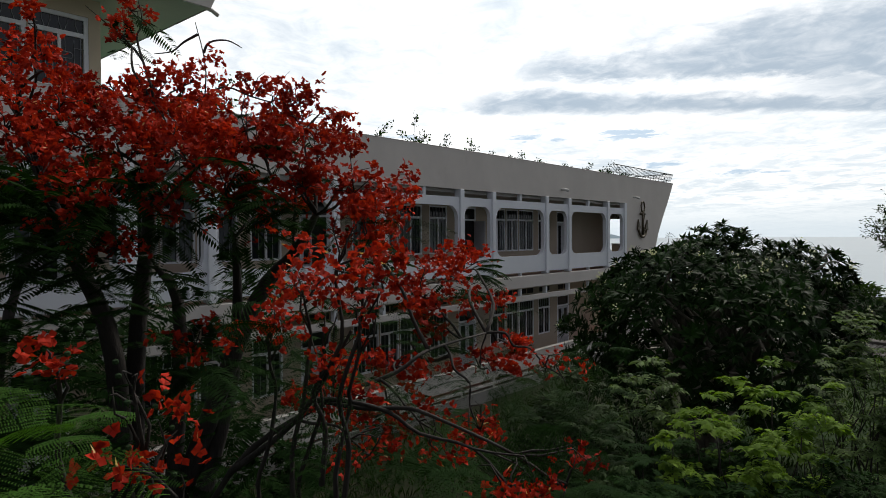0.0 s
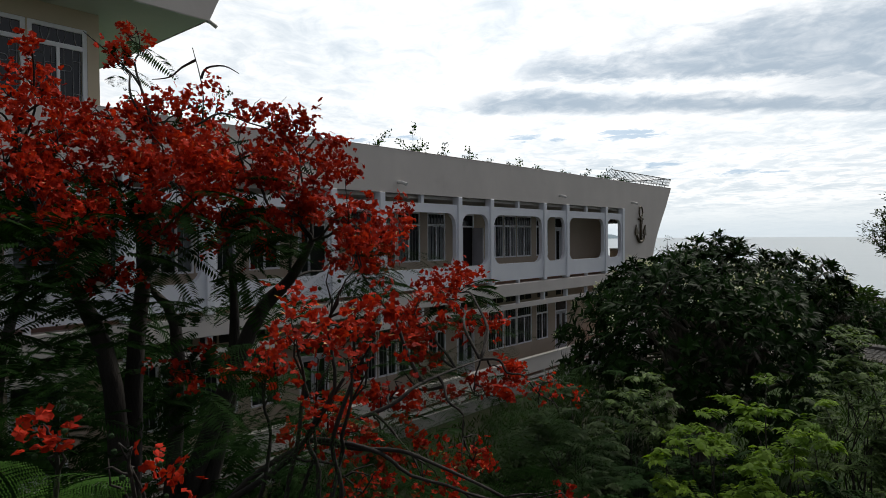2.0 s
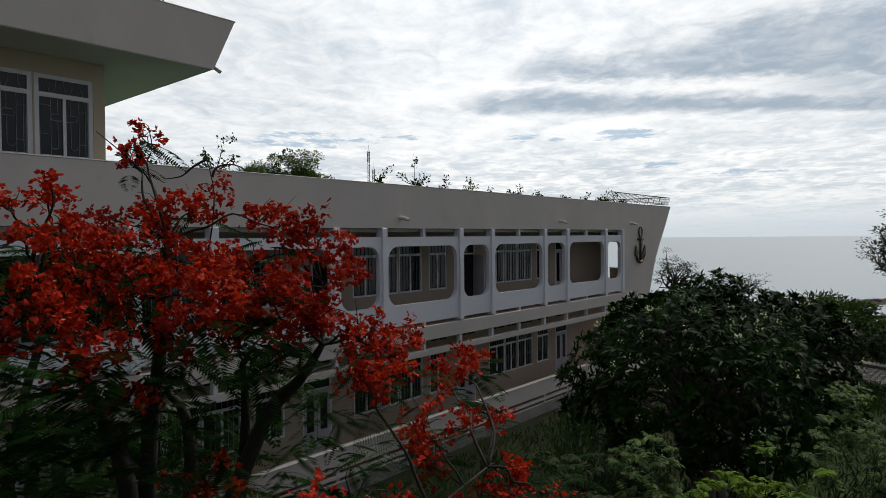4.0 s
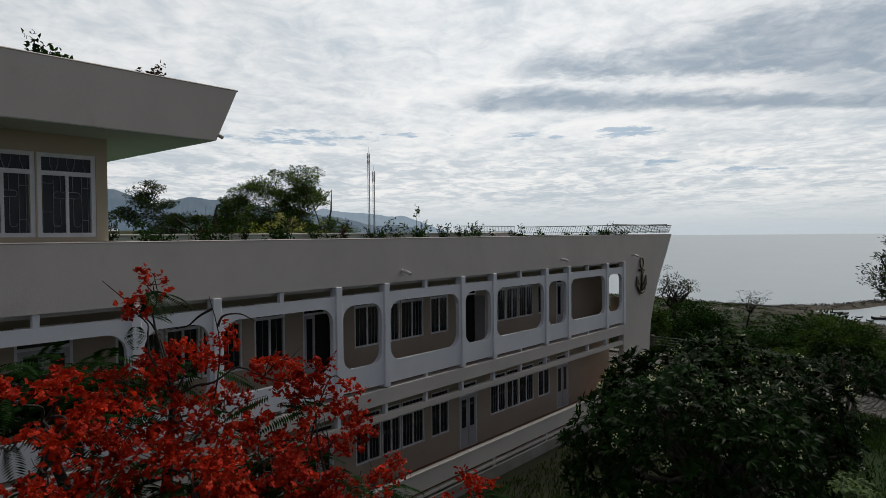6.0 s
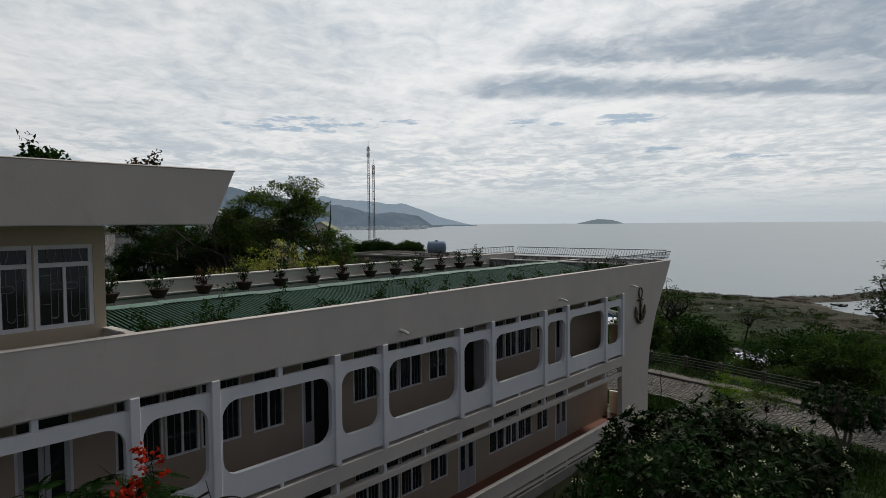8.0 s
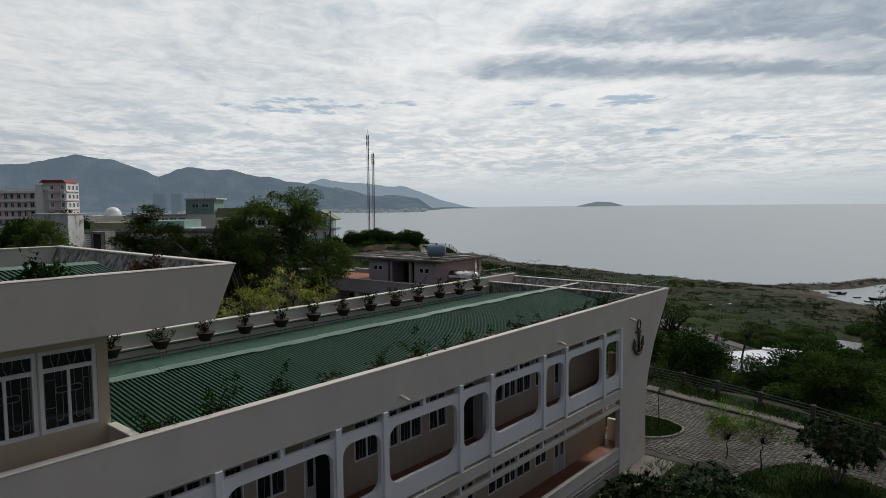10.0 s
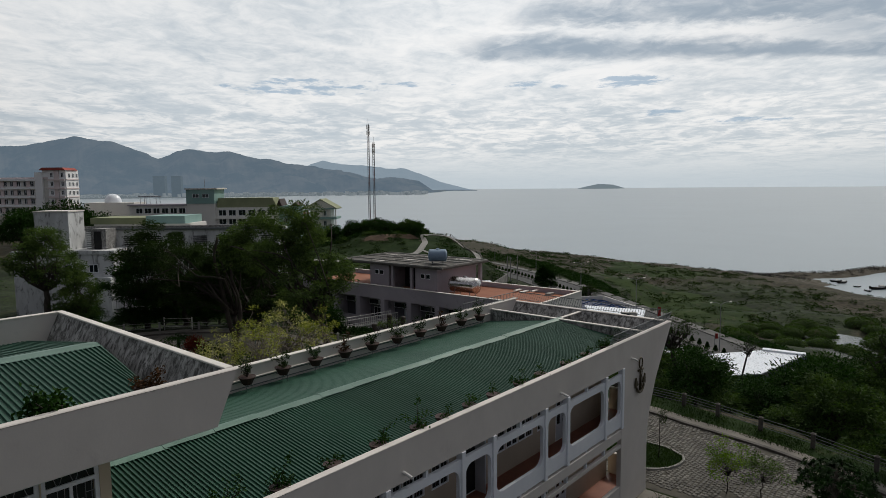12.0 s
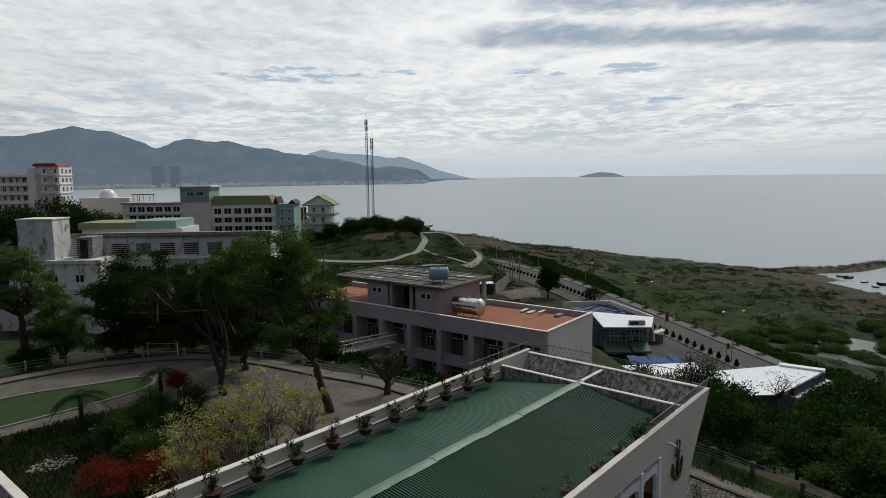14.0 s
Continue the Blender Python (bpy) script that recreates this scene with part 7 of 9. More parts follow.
def fronds(name, bases, aims, rng, parent, length=0.38, pairs=11, leaflets=0, material=None):
    """Feathery twice-divided leaves; close ones carry their single leaflets."""
    at, al, up, ln, wd = [], [], [], [], []
    for b, a in zip(bases, aims):
        a = a / np.linalg.norm(a)
        s = np.cross(a, [0, 0, 1.0])
        s /= np.linalg.norm(s) + 1e-9
        n = np.cross(s, a)
        lf = length * rng.uniform(0.7, 1.2)
        for i in range(pairs):
            t = (i + 1.0) / (pairs + 0.5)
            p = b + a * lf * t - np.array([0, 0, 1]) * lf * 0.35 * t * t
            w = lf * 0.36 * math.sin(math.pi * (0.18 + 0.75 * t))
            for sg in (-1, 1):
                d = s * sg + a * 0.35 - np.array([0, 0, 0.22])
                d /= np.linalg.norm(d)
                if leaflets:
                    for j in range(leaflets):
                        q = p + d * w * (j + 0.7) / leaflets - np.array([0, 0, 1]) * w * 0.12 * (j / leaflets) ** 2
                        for s2 in (-1, 1):
                            at.append(q)
                            al.append(a * s2 + d * 0.25)
                            up.append(n + 0.15 * rng.normal(size=3))
                            ln.append(lf * 0.034)
                            wd.append(lf * 0.016)
                else:
                    at.append(p)
                    al.append(d)
                    up.append(n + 0.25 * rng.normal(size=3))
                    ln.append(w)
                    wd.append(lf * 0.05)
    return leaf_sheet(name, np.array(at), np.array(al), np.array(up), np.array(ln), np.array(wd), material or FERN, parent, 0.12, 0.05)


def flame_tree():
    rng = np.random.RandomState(21)
    ob = thing("flame_tree", (2.85, -6.7, 0), "flame tree with scarlet flower heads and feathery leaves", "tree")
    heads = HEADS_HIGH + HEADS_LOW + HEADS_MID + HEADS_LEFT
    bm = bmesh.new()
    nodes = []
    for limb in BOUGHS:
        k = len(limb)
        pts = curve_through(limb, 4)
        r = [0.105 - 0.075 * i / (len(pts) - 1) if limb is not BOUGHS[0] else 0.14 - 0.10 * i / (len(pts) - 1) for i in range(len(pts))]
        if limb is BOUGHS[5] or limb is BOUGHS[6]:
            r = [v * 0.26 for v in r]
        tube(bm, pts, r, 9)
        nodes += [(p, q) for p, q in zip(pts, r) if p[2] > 3.2]
    part("trunk", bm, BARK, ob, "dark forked trunks", smooth=True)
    bm = bmesh.new()
    spots = np.array([p for p, _ in nodes])
    for x, y, z, r in heads:
        h = np.array([x, y, z])
        cost = np.linalg.norm(spots - h, axis=1) + 0.8 * np.maximum(0, spots[:, 2] - h[2])
        p = spots[cost.argmin()] if not (y < -9.9 and x < 2.5) else h + [0.25, 0.45, -1.3]
        d = np.linalg.norm(h - p)
        path = curve_through(wander(rng, p, h - [0, 0, r * 0.3], 5, 0.07), 3)
        tube(bm, path, [0.006 + 0.011 * min(1, d) * (1 - i / 15) for i in range(16)], 5)
        for s in range(5):
            e = h + units(rng, 1)[0] * r * rng.uniform(0.7, 1.15) + [0, 0, 0.1 * r]
            tube(bm, wander(rng, path[-4 if s % 2 else -1], e, 3, 0.15), [0.007, 0.006, 0.004, 0.002], 4)
    for tw in TWIGS:
        pts = curve_through(tw, 4)
        tube(bm, pts, [0.016 - 0.012 * i / (len(pts) - 1) for i in range(len(pts))], 5)
    part("branch", bm, BARK, ob, "crooked grey branches and bare twigs", smooth=True)
    flowers("bloom", heads, rng, ob)
    # far and middle fronds hang under and between the flower heads
    bases, aims = [], []
    for x, y, z, r in heads:
        if y < -10.2 and x < 2.6:
            continue
        for _ in range(0 if x < 2.2 and z > 6 else 3 if z > 6.3 else 9):
            d = units(rng, 1)[0] * [1, 1, 0.35]
            bases.append(np.array([x, y, z]) + d * r * 0.5 - [0, 0, r * rng.uniform(0.3, 1.3)])
            aims.append(d + [0, 0, -0.05])
    for _ in range(620):
        c = np.array([rng.uniform(0.2, 6.0), rng.uniform(-8.3, -3.2), rng.uniform(2.8, 5.4)])
        d = units(rng, 1)[0] * [1, 1, 0.2]
        bases.append(c)
        aims.append(d)
    for _ in range(260):
        c = np.array([rng.uniform(0.2, 2.3), rng.uniform(-8.2, -5.0), rng.uniform(5.3, 6.3) if _ % 3 else rng.uniform(3.2, 4.6)])
        bases.append(c)
        aims.append(units(rng, 1)[0] * [1, 1, 0.2])
    for _ in range(110):
        c = np.array([rng.uniform(2.4, 6.6), rng.uniform(-10.6, -8.6), rng.uniform(3.3, 4.6)])
        d = units(rng, 1)[0] * [1, 1, 0.25]
        bases.append(c)
        aims.append(d)
    close = [i for i, b_ in enumerate(bases) if b_[1] < -8.4]
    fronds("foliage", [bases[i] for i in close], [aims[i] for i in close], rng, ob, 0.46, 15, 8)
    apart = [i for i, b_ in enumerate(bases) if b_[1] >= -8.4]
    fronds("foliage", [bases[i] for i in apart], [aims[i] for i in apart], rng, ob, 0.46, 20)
    # close fronds with single leaflets
    bases, aims = [], []
    for x, y, z in ((0.80, -10.75, 5.02), (0.78, -10.95, 4.95), (0.86, -10.60, 5.06), (0.95, -10.72, 5.00), (0.70, -10.80, 4.82), (1.05, -10.70, 4.85), (0.7, -10.4, 5.1), (0.9, -11.0, 4.75)):
        for _ in range(3):
            d = units(rng, 1)[0] * [1, 1, 0.15] + [0.35, -0.45, 0.1]
            bases.append(np.array([x, y, z]) + rng.normal(size=3) * 0.05)
            aims.append(d)
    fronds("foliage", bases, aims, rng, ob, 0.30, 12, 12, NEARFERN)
    bm = bmesh.new()
    for x, y, z, r in [h for h in heads if h[1] < -10.4]:
        h = np.array([x, y, z])
        for k in range(6):
            e = h + units(rng, 1)[0] * 0.10 + [0, 0, 0.03]
            bmesh.ops.create_icosphere(bm, subdivisions=1, radius=0.011, matrix=Matrix.Translation(e))
    tagged(part("bud", bm, GREYLEAF, ob, "round green flower buds"), kind="stuff")


flame_tree()
# the second, darker feathery tree against the facade
rng = np.random.RandomState(4)
fern_tree = thing("feathery_tree", (2.6, -3.4, 0), "dark feathery-leaved tree close to the facade", "tree")
bm = bmesh.new()
tube(bm, curve_through([(2.4, -3.4, -0.3), (2.5, -3.5, 2.2), (2.6, -3.5, 4.2), (3.2, -3.1, 5.9)], 4), [0.13 - 0.007 * i for i in range(13)], 8)
part("trunk", bm, BARK, fern_tree, smooth=True)
bases, aims = [], []
for _ in range(560):
    d = units(rng, 1)[0] * [1, 1, 0.3]
    c = np.array([2.9, -4.1, 3.1]) + units(rng, 1)[0] * rng.rand() ** 0.4 * np.array([2.6, 1.5, 1.7])
    bases.append(c)
    aims.append(d)
for _ in range(330):
    bases.append(np.array([3.5, -2.9, 6.25]) + units(rng, 1)[0] * rng.rand() ** 0.4 * np.array([1.4, 1.0, 0.6]))
    aims.append(units(rng, 1)[0] * [1, 1, 0.3])
for _ in range(420):
    bases.append(np.array([1.1, -4.9, 3.3]) + units(rng, 1)[0] * rng.rand() ** 0.4 * np.array([1.7, 1.3, 1.9]))
    aims.append(units(rng, 1)[0] * [1, 1, 0.3])
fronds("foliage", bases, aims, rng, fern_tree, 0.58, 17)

# ---- the frangipani ----
def frangipani(at, radii, heads_n, seed, label, count=15, leaf=0.32, blossom=70, low=-0.45):
    rng = np.random.RandomState(seed)
    ob = thing("frangipani", at, label, "tree")
    c = np.array(at) + [0, 0, radii[3]]
    u = units(rng, heads_n)
    u[:, 2] = np.where(u[:, 2] < low, np.abs(u[:, 2]), u[:, 2])
    rr = (0.70 + 0.30 * rng.rand(heads_n, 1) ** 0.5) * (1 + 0.10 * np.sin(u[:, :1] * 6) + 0.08 * np.sin(u[:, 1:2] * 9 + 1))
    heads = c + u * rr * np.array(radii[:3])
    heads[heads[:, 2] < at[2] + 0.35, 2] = at[2] + 0.35 + rng.rand()
    bm = bmesh.new()
    base = np.array(at)
    r0 = 0.055 * radii[2] + 0.02
    for s in range(4):
        f = base + [0.5 * math.cos(s * 1.7) * radii[0] * 0.5, 0.5 * math.sin(s * 1.7) * radii[1] * 0.5, radii[3] * 0.6]
        stem = bmesh.new()
        tube(stem, wander(rng, base - [0, 0, 0.3], f, 4, 0.08), [r0 * 1.2, r0, r0 * 0.9, r0 * 0.8, r0 * 0.7], 8)
        part("trunk", stem, PALEBARK, ob, smooth=True)
        for h in heads[s:: 4 * max(1, heads_n // 90)]:
            tube(bm, wander(rng, f, h, 3, 0.12), [r0 * 0.5, r0 * 0.35, r0 * 0.25, r0 * 0.16], 5)
    tagged(part("branch", bm, PALEBARK, ob, smooth=True), kind="stuff")
    aim = u * [1, 1, 0.6] + [0, 0, 0.55]
    aim /= np.linalg.norm(aim, axis=1, keepdims=True)
    rosettes("crown", ob, heads, aim, rng, count, leaf, leaf * 0.25, GLOSSLEAF)
    pick = rng.choice(heads_n, blossom)
    n = blossom * 9
    p = np.repeat(heads[pick] + aim[pick] * leaf * 0.5, 9, 0) + units(rng, n) * 0.07
    leaf_sheet("blossom", p, units(rng, n), units(rng, n) + [0, 0, 0.5], 0.05, 0.04, BLOSSOM, ob, label="small white flower clusters")
    return ob


frangipani((16.6, -7.7, 0), (3.75, 3.3, 2.55, 3.0), 1900, 31, "broad dark-leaved frangipani with scattered white flowers", 16, 0.27, 230)
frangipani((33.6, -8.25, 0), (1.8, 1.7, 1.05, 1.85), 260, 33, "small round frangipani on the lane's verge", 14, 0.30, 4)

# ---- shrubs in front ----
def spray_bush(name, at, radii, stems, seed, label, length, material, leaflets=9, leaf=0.11, low=0.1, droop=0.35):
    """Arching shoots with two rows of leaflets."""
    rng = np.random.RandomState(seed)
    ob = thing(name, at, label, "shrub")
    c = np.array(at)
    bm = bmesh.new()
    P, A, U = [], [], []
    for i in range(stems):
        u = units(rng, 1)[0]
        u[2] = abs(u[2]) * (1 - low) + low
        e = c + u * np.array(radii) * (0.55 + 0.45 * rng.rand() ** 0.5)
        if i % 3 == 0:
            tube(bm, wander(rng, c + rng.normal(size=3) * [0.15, 0.15, 0], e, 4, 0.08), [0.02, 0.016, 0.012, 0.009, 0.005], 5)
        for _ in range(4):
            d = units(rng, 1)[0] * [1, 1, 0.35] + u * 0.8 + [0, 0, 0.15]
            d /= np.linalg.norm(d)
            s = np.cross(d, [0, 0, 1.0])
            s /= np.linalg.norm(s) + 1e-9
            for j in range(leaflets):
                t = (j + 0.5) / leaflets
                q = e + d * length * t - np.array([0, 0, 1]) * length * 0.45 * t * t
                for sg in (-1, 1):
                    P.append(q)
                    A.append(s * sg + d * 0.5 - np.array([0, 0, droop]))
                    U.append(np.array([0, 0, 1]) + 0.3 * rng.normal(size=3))
    part("stem", bm, BARK, ob, smooth=True)
    n = len(P)
    leaf_sheet("foliage", np.array(P), np.array(A), np.array(U), leaf * rng.uniform(0.7, 1.2, n), leaf * 0.42 * rng.uniform(0.8, 1.2, n), material, ob, 0.25, 0.06)
    return ob


spray_bush("young_tree", (8.7, -10.25, 0), (0.85, 0.65, 3.9), 46, 41, "young tree with bright green drooping compound leaves", 0.26, BRIGHTLEAF, 6, 0.12, 0.72, 0.45)
spray_bush("young_tree", (9.9, -10.85, 0), (0.6, 0.5, 4.05), 30, 42, "young tree with bright green drooping compound leaves", 0.26, BRIGHTLEAF, 6, 0.12, 0.72, 0.45)
spray_bush("young_tree", (9.95, -8.75, 0), (0.5, 0.45, 4.05), 26, 43, "young tree with light green compound leaves", 0.30, LITLEAF, 6, 0.12, 0.72, 0.45)
spray_bush("green_shrub", (7.9, -10.7, 0), (1.5, 1.2, 2.9), 150, 44, "dense dark green shrub under the young trees", 0.35, FERN)
spray_bush("green_shrub", (6.9, -9.8, 0), (1.0, 0.9, 3.1), 90, 45, "dense dark green shrub below the flame tree", 0.35, FERN)
spray_bush("green_shrub", (4.8, -5.2, 0), (1.9, 1.3, 3.0), 170, 401, "dense dark shrub below the flame tree", 0.36, FERN)
spray_bush("green_shrub", (2.6, -8.2, 0), (1.6, 1.3, 3.3), 150, 402, "dense dark shrub below the flame tree", 0.36, FERN)
spray_bush("green_shrub", (5.4, -8.4, 0), (1.4, 1.2, 3.1), 150, 403, "dense dark shrub below the flame tree", 0.36, FERN)
spray_bush("green_shrub", (9.4, -9.9, 0), (1.6, 1.3, 2.9), 190, 404, "dense dark shrub under the young trees", 0.35, FERN)
spray_bush("green_shrub", (9.0, -11.6, 0), (1.6, 0.9, 2.8), 170, 405, "dense dark shrub under the young trees", 0.35, FERN)
spray_bush("green_shrub", (7.9, -8.5, 0), (1.2, 0.9, 4.0), 230, 406, "fine-leaved grey-green bush beside the flame tree", 0.30, MIDLEAF, 9, 0.10)
spray_bush("thin_tree", (12.75, -11.2, 0), (0.55, 0.5, 4.5), 60, 46, "slender young tree with light green leaves", 0.34, LITLEAF, 6, 0.13, 0.45)
spray_bush("thin_tree", (13.6, -12.3, 0), (0.8, 0.8, 3.4), 80, 47, "slender young tree with light green leaves", 0.42, LITLEAF, 8, 0.12, 0.45)


def oleander(at, radii, stems, seed):
    rng = np.random.RandomState(seed)
    ob = thing("oleander", at, "grey-green narrow-leaved oleander bush", "shrub")
    c = np.array(at)
    u = units(rng, stems)
    u[:, 2] = np.abs(u[:, 2])
    ends = c + u * np.array(radii) * (0.5 + 0.5 * rng.rand(stems, 1) ** 0.6)
    bm = bmesh.new()
    for e in ends[::9]:
        tube(bm, wander(rng, c + rng.normal(size=3) * [0.2, 0.2, 0], e, 3, 0.06), [0.02, 0.015, 0.01, 0.004], 4)
    part("stem", bm, BARK, ob)
    per = 18
    src = np.repeat(ends, per, 0) - np.repeat(u, per, 0) * rng.rand(stems * per, 1) * 0.35
    d = units(rng, stems * per) * 0.8 + np.repeat(u, per, 0) + [0, 0, 0.4]
    leaf_sheet("foliage", src, d, units(rng, stems * per) + [0, 0, 0.8], 0.14 * rng.uniform(0.7, 1.2, stems * per), 0.02, GREYLEAF, ob, 0.1, 0.02)


oleander((11.3, -6.7, 0), (1.35, 1.2, 3.55), 560, 51)
oleander((10.1, -6.1, 0), (1.0, 1.0, 2.9), 300, 52)
oleander((12.2, -7.6, 0), (1.0, 1.0, 2.7), 300, 53)

# ground cover under the trees and on the lane's verges
def tufts(name, spots, tall, material, label, seed, wide=0.02):
    rng = np.random.RandomState(seed)
    n = len(spots)
    d = units(rng, n) * 0.6 + [0, 0, 1]
    ob = leaf_sheet(name, spots, d, units(rng, n), tall * rng.uniform(0.5, 1.3, n), wide * rng.uniform(0.7, 1.4, n), material, None, 0.25, 0.02, plain=True)
    return tagged(ob, label, "grass", kind="stuff")


rng = np.random.RandomState(61)
xy = np.stack([rng.uniform(-2, 31, 26000), rng.uniform(-16, -0.6, 26000)], 1)
tufts("grass", np.column_stack([xy, height(xy[:, 0], xy[:, 1]) + 0.01]), 0.22, GRASS, "rough grass and weeds below the trees", 62, 0.035)
pts = []
while len(pts) < 5000:
    p = (rng.uniform(33.8, 38.9), rng.uniform(-0.8, 6.1))
    if inside(p, BED[:-1]):
        pts.append((*p, 0.05))
tufts("grass", np.array(pts), 0.16, GRASS, "short grass in the oval bed", 63)
k_ = rng.choice(len(KERB_LINE) - 1, 7000)
base = np.array(KERB_LINE)[k_] + rng.rand(7000, 1) * (np.array(KERB_LINE)[k_ + 1] - np.array(KERB_LINE)[k_]) + np.stack([0.75 + 2.4 * rng.rand(7000), rng.normal(size=7000) * 0.2], 1)
keep = np.sin(base[:, 1] * 1.3) + 2.0 * rng.rand(7000) > 0.3
tufts("grass", np.column_stack([base, np.full(7000, 0.11)])[keep], 0.22, GRASS, "weeds along the pavement and fence", 64)

pts = np.column_stack([rng.uniform(10, 28, 9000), rng.uniform(24, 43.5, 9000), np.full(9000, 0.03)])
pts = pts[(np.hypot((pts[:, 0] - 17.2) / 1.4, pts[:, 1] - 36.0) > 1.1) & (pts[:, 1] < 43.6 - 0.6 * np.maximum(0, pts[:, 0] - 22))]
tufts("grass", pts, 0.4, GRASS, "dark low ground cover inside the drive", 66, 0.09)
# lane-side saplings
tree("sapling", (35.24, 0.85, 0), 2.2, (0.35, 0.35, 0.5), 9, 26, 0.10, MIDLEAF, "thin sapling in the oval grass bed", 71, spread=0.2, girth=0.28, bend=0.012)
tree("sapling", (33.36, -3.46, 0), 1.0, (1.25, 1.2, 1.05), 44, 44, 0.13, BRIGHTLEAF, "bushy sapling beside the lane", 72, spread=0.36, girth=0.3)
tree("sapling", (32.83, -5.19, 0), 1.4, (1.3, 1.2, 0.75), 32, 40, 0.13, LITLEAF, "thin spreading sapling beside the lane", 73, spread=0.36, girth=0.35)
tree("sapling", (35.2, -11.4, 0), 0.6, (1.0, 1.0, 0.5), 22, 60, 0.10, MIDLEAF, "low bush on the verge", 74, spread=0.3, category="shrub", girth=0.5)
pts = []
while len(pts) < 9000:
    p = (rng.uniform(29.0, 35.2), rng.uniform(-16, -4.2))
    if inside(p, VERGE):
        pts.append((*p, 0.04))
tufts("grass", np.array(pts), 0.17, GRASS, "grass on the lane's verge", 65)

# ---- woods on the slope ----
PROTO = [tree("slope_tree", (0, 0, -300), 2.6, (3.2, 3.0, 2.2), 80, 70, 0.34, SLOPELEAF, "leafy dark tree on the slope below the lane", 81, spread=0.85, group="trees on the slope"),
         tree("slope_tree", (0, 0, -300), 2.0, (2.6, 2.8, 2.4), 70, 70, 0.30, DARKLEAF, "dense dark tree on the slope below the lane", 82, spread=0.8, group="trees on the slope"),
         tree("slope_tree", (0, 0, -300), 3.2, (4.2, 4.0, 1.5), 90, 70, 0.30, SLOPELEAF, "spreading flat-crowned tree on the slope", 83, spread=0.9, group="trees on the slope"),
         tree("slope_bush", (0, 0, -300), 0.5, (2.0, 2.0, 1.3), 50, 60, 0.28, SLOPELEAF, "thick bush on the slope", 84, spread=0.7, group="bushes on the slope", category="shrub")]
rng = np.random.RandomState(85)


def plant(proto, x, y, s, sink=0.0):
    z = float(height(x, y)) - sink
    ob = copy_thing(PROTO[proto], pose(x, y, z, 0, 0, rng.uniform(0, 360)) @ Matrix.Diagonal((s, s, s * rng.uniform(0.85, 1.15), 1)))
    return ob


spots = [(87.0, 0.5, 1, 2.1), (77.5, 2.6, 0, 1.7), (79.0, 1.0, 1, 1.85), (69.0, 9.5, 1, 1.5), (91.0, -5.0, 0, 1.7), (84.0, -6.0, 0, 1.7), (98.0, -4.0, 1, 1.6), (50.5, 7.0, 3, 1.1), (49.0, 3.5, 1, 0.9), (50.0, -1.0, 1, 0.8), (49.0, -6.0, 0, 0.9), (47.0, -10.5, 1, 0.9), (46.0, -15.5, 0, 1.0), (54.0, 10.5, 0, 1.1), (57.0, 7.0, 0, 0.9), (55.5, -3.5, 1, 1.25), (54.0, -9.5, 0, 1.2),
         (62.0, 7.0, 3, 1.4), (63.0, -2.2, 1, 1.0), (62.0, -7.0, 2, 1.3), (71.0, -3.5, 2, 1.2), (70.0, -11.0, 2, 1.4), (78.0, 0.0, 3, 1.4), (80.0, -6.0, 2, 1.5), (82.0, -13.0, 2, 1.5), (60.0, -15.0, 2, 1.3),
         (52.0, -17.0, 1, 1.2), (66.0, -20.0, 2, 1.4), (88.0, -2.0, 2, 1.3), (92.0, -10.0, 2, 1.4), (67.0, 12.0, 3, 1.0), (60.0, 13.5, 3, 1.3), (56.0, 16.5, 3, 1.2), (50.0, 14.0, 1, 0.8), (47.5, 18.0, 3, 1.2),
         (48.5, 10.5, 3, 1.1), (47.6, 0.8, 3, 0.9), (47.0, -4.0, 3, 0.9), (45.5, -8.2, 3, 0.9), (102.0, -8.0, 2, 1.2), (45.0, -21.0, 0, 1.1), (58.0, -24.0, 2, 1.4), (78.0, -22.0, 2, 1.6), (75.5, 5.6, 1, 1.5)]
for x, y, p, s in spots:
    plant(p, x, y, s * (0.8 if x > 64 else 1.0), sink=0.9 if x > 56 else 0.4)
# a lone sapling-like tree that stands out against the sea beyond the bow
tree("roadside_tree", (51.5, 6.2, float(height(51.5, 6.2))), 5.2, (1.7, 1.7, 1.9), 60, 30, 0.16, MIDLEAF, "slim open-crowned tree beyond the bow", 86, spread=0.5)
tree("roadside_tree", (54.3, 1.2, float(height(54.3, 1.2))), 6.2, (1.5, 1.5, 1.1), 22, 14, 0.16, MIDLEAF, "slim thin-crowned tree on the slope", 87, spread=0.4, girth=0.4)
tree("roadside_tree", (43.7, -9.6, -0.4), 4.2, (1.5, 1.5, 2.6), 60, 60, 0.2, MIDLEAF, "tall leafy tree beside the lane", 88, spread=0.5)

# ---- trees in the yard behind ----
def yard_tree(at, seed, trunk, radii, lean, label, clumps=150, per=85, mat_=MIDLEAF, leaf=0.28, lobes=()):
    lobes = [(*q[:6], max(8, int(q[6] * 0.55))) for q in lobes]
    return tree("yard_tree", at, trunk, radii, int(clumps * 0.5), int(per * 2.2), leaf * 0.85, mat_, label, seed, bark=YARDBARK, lean=lean, spread=0.95, flat=0.5, girth=1.15, low=-0.8, lobes=lobes)


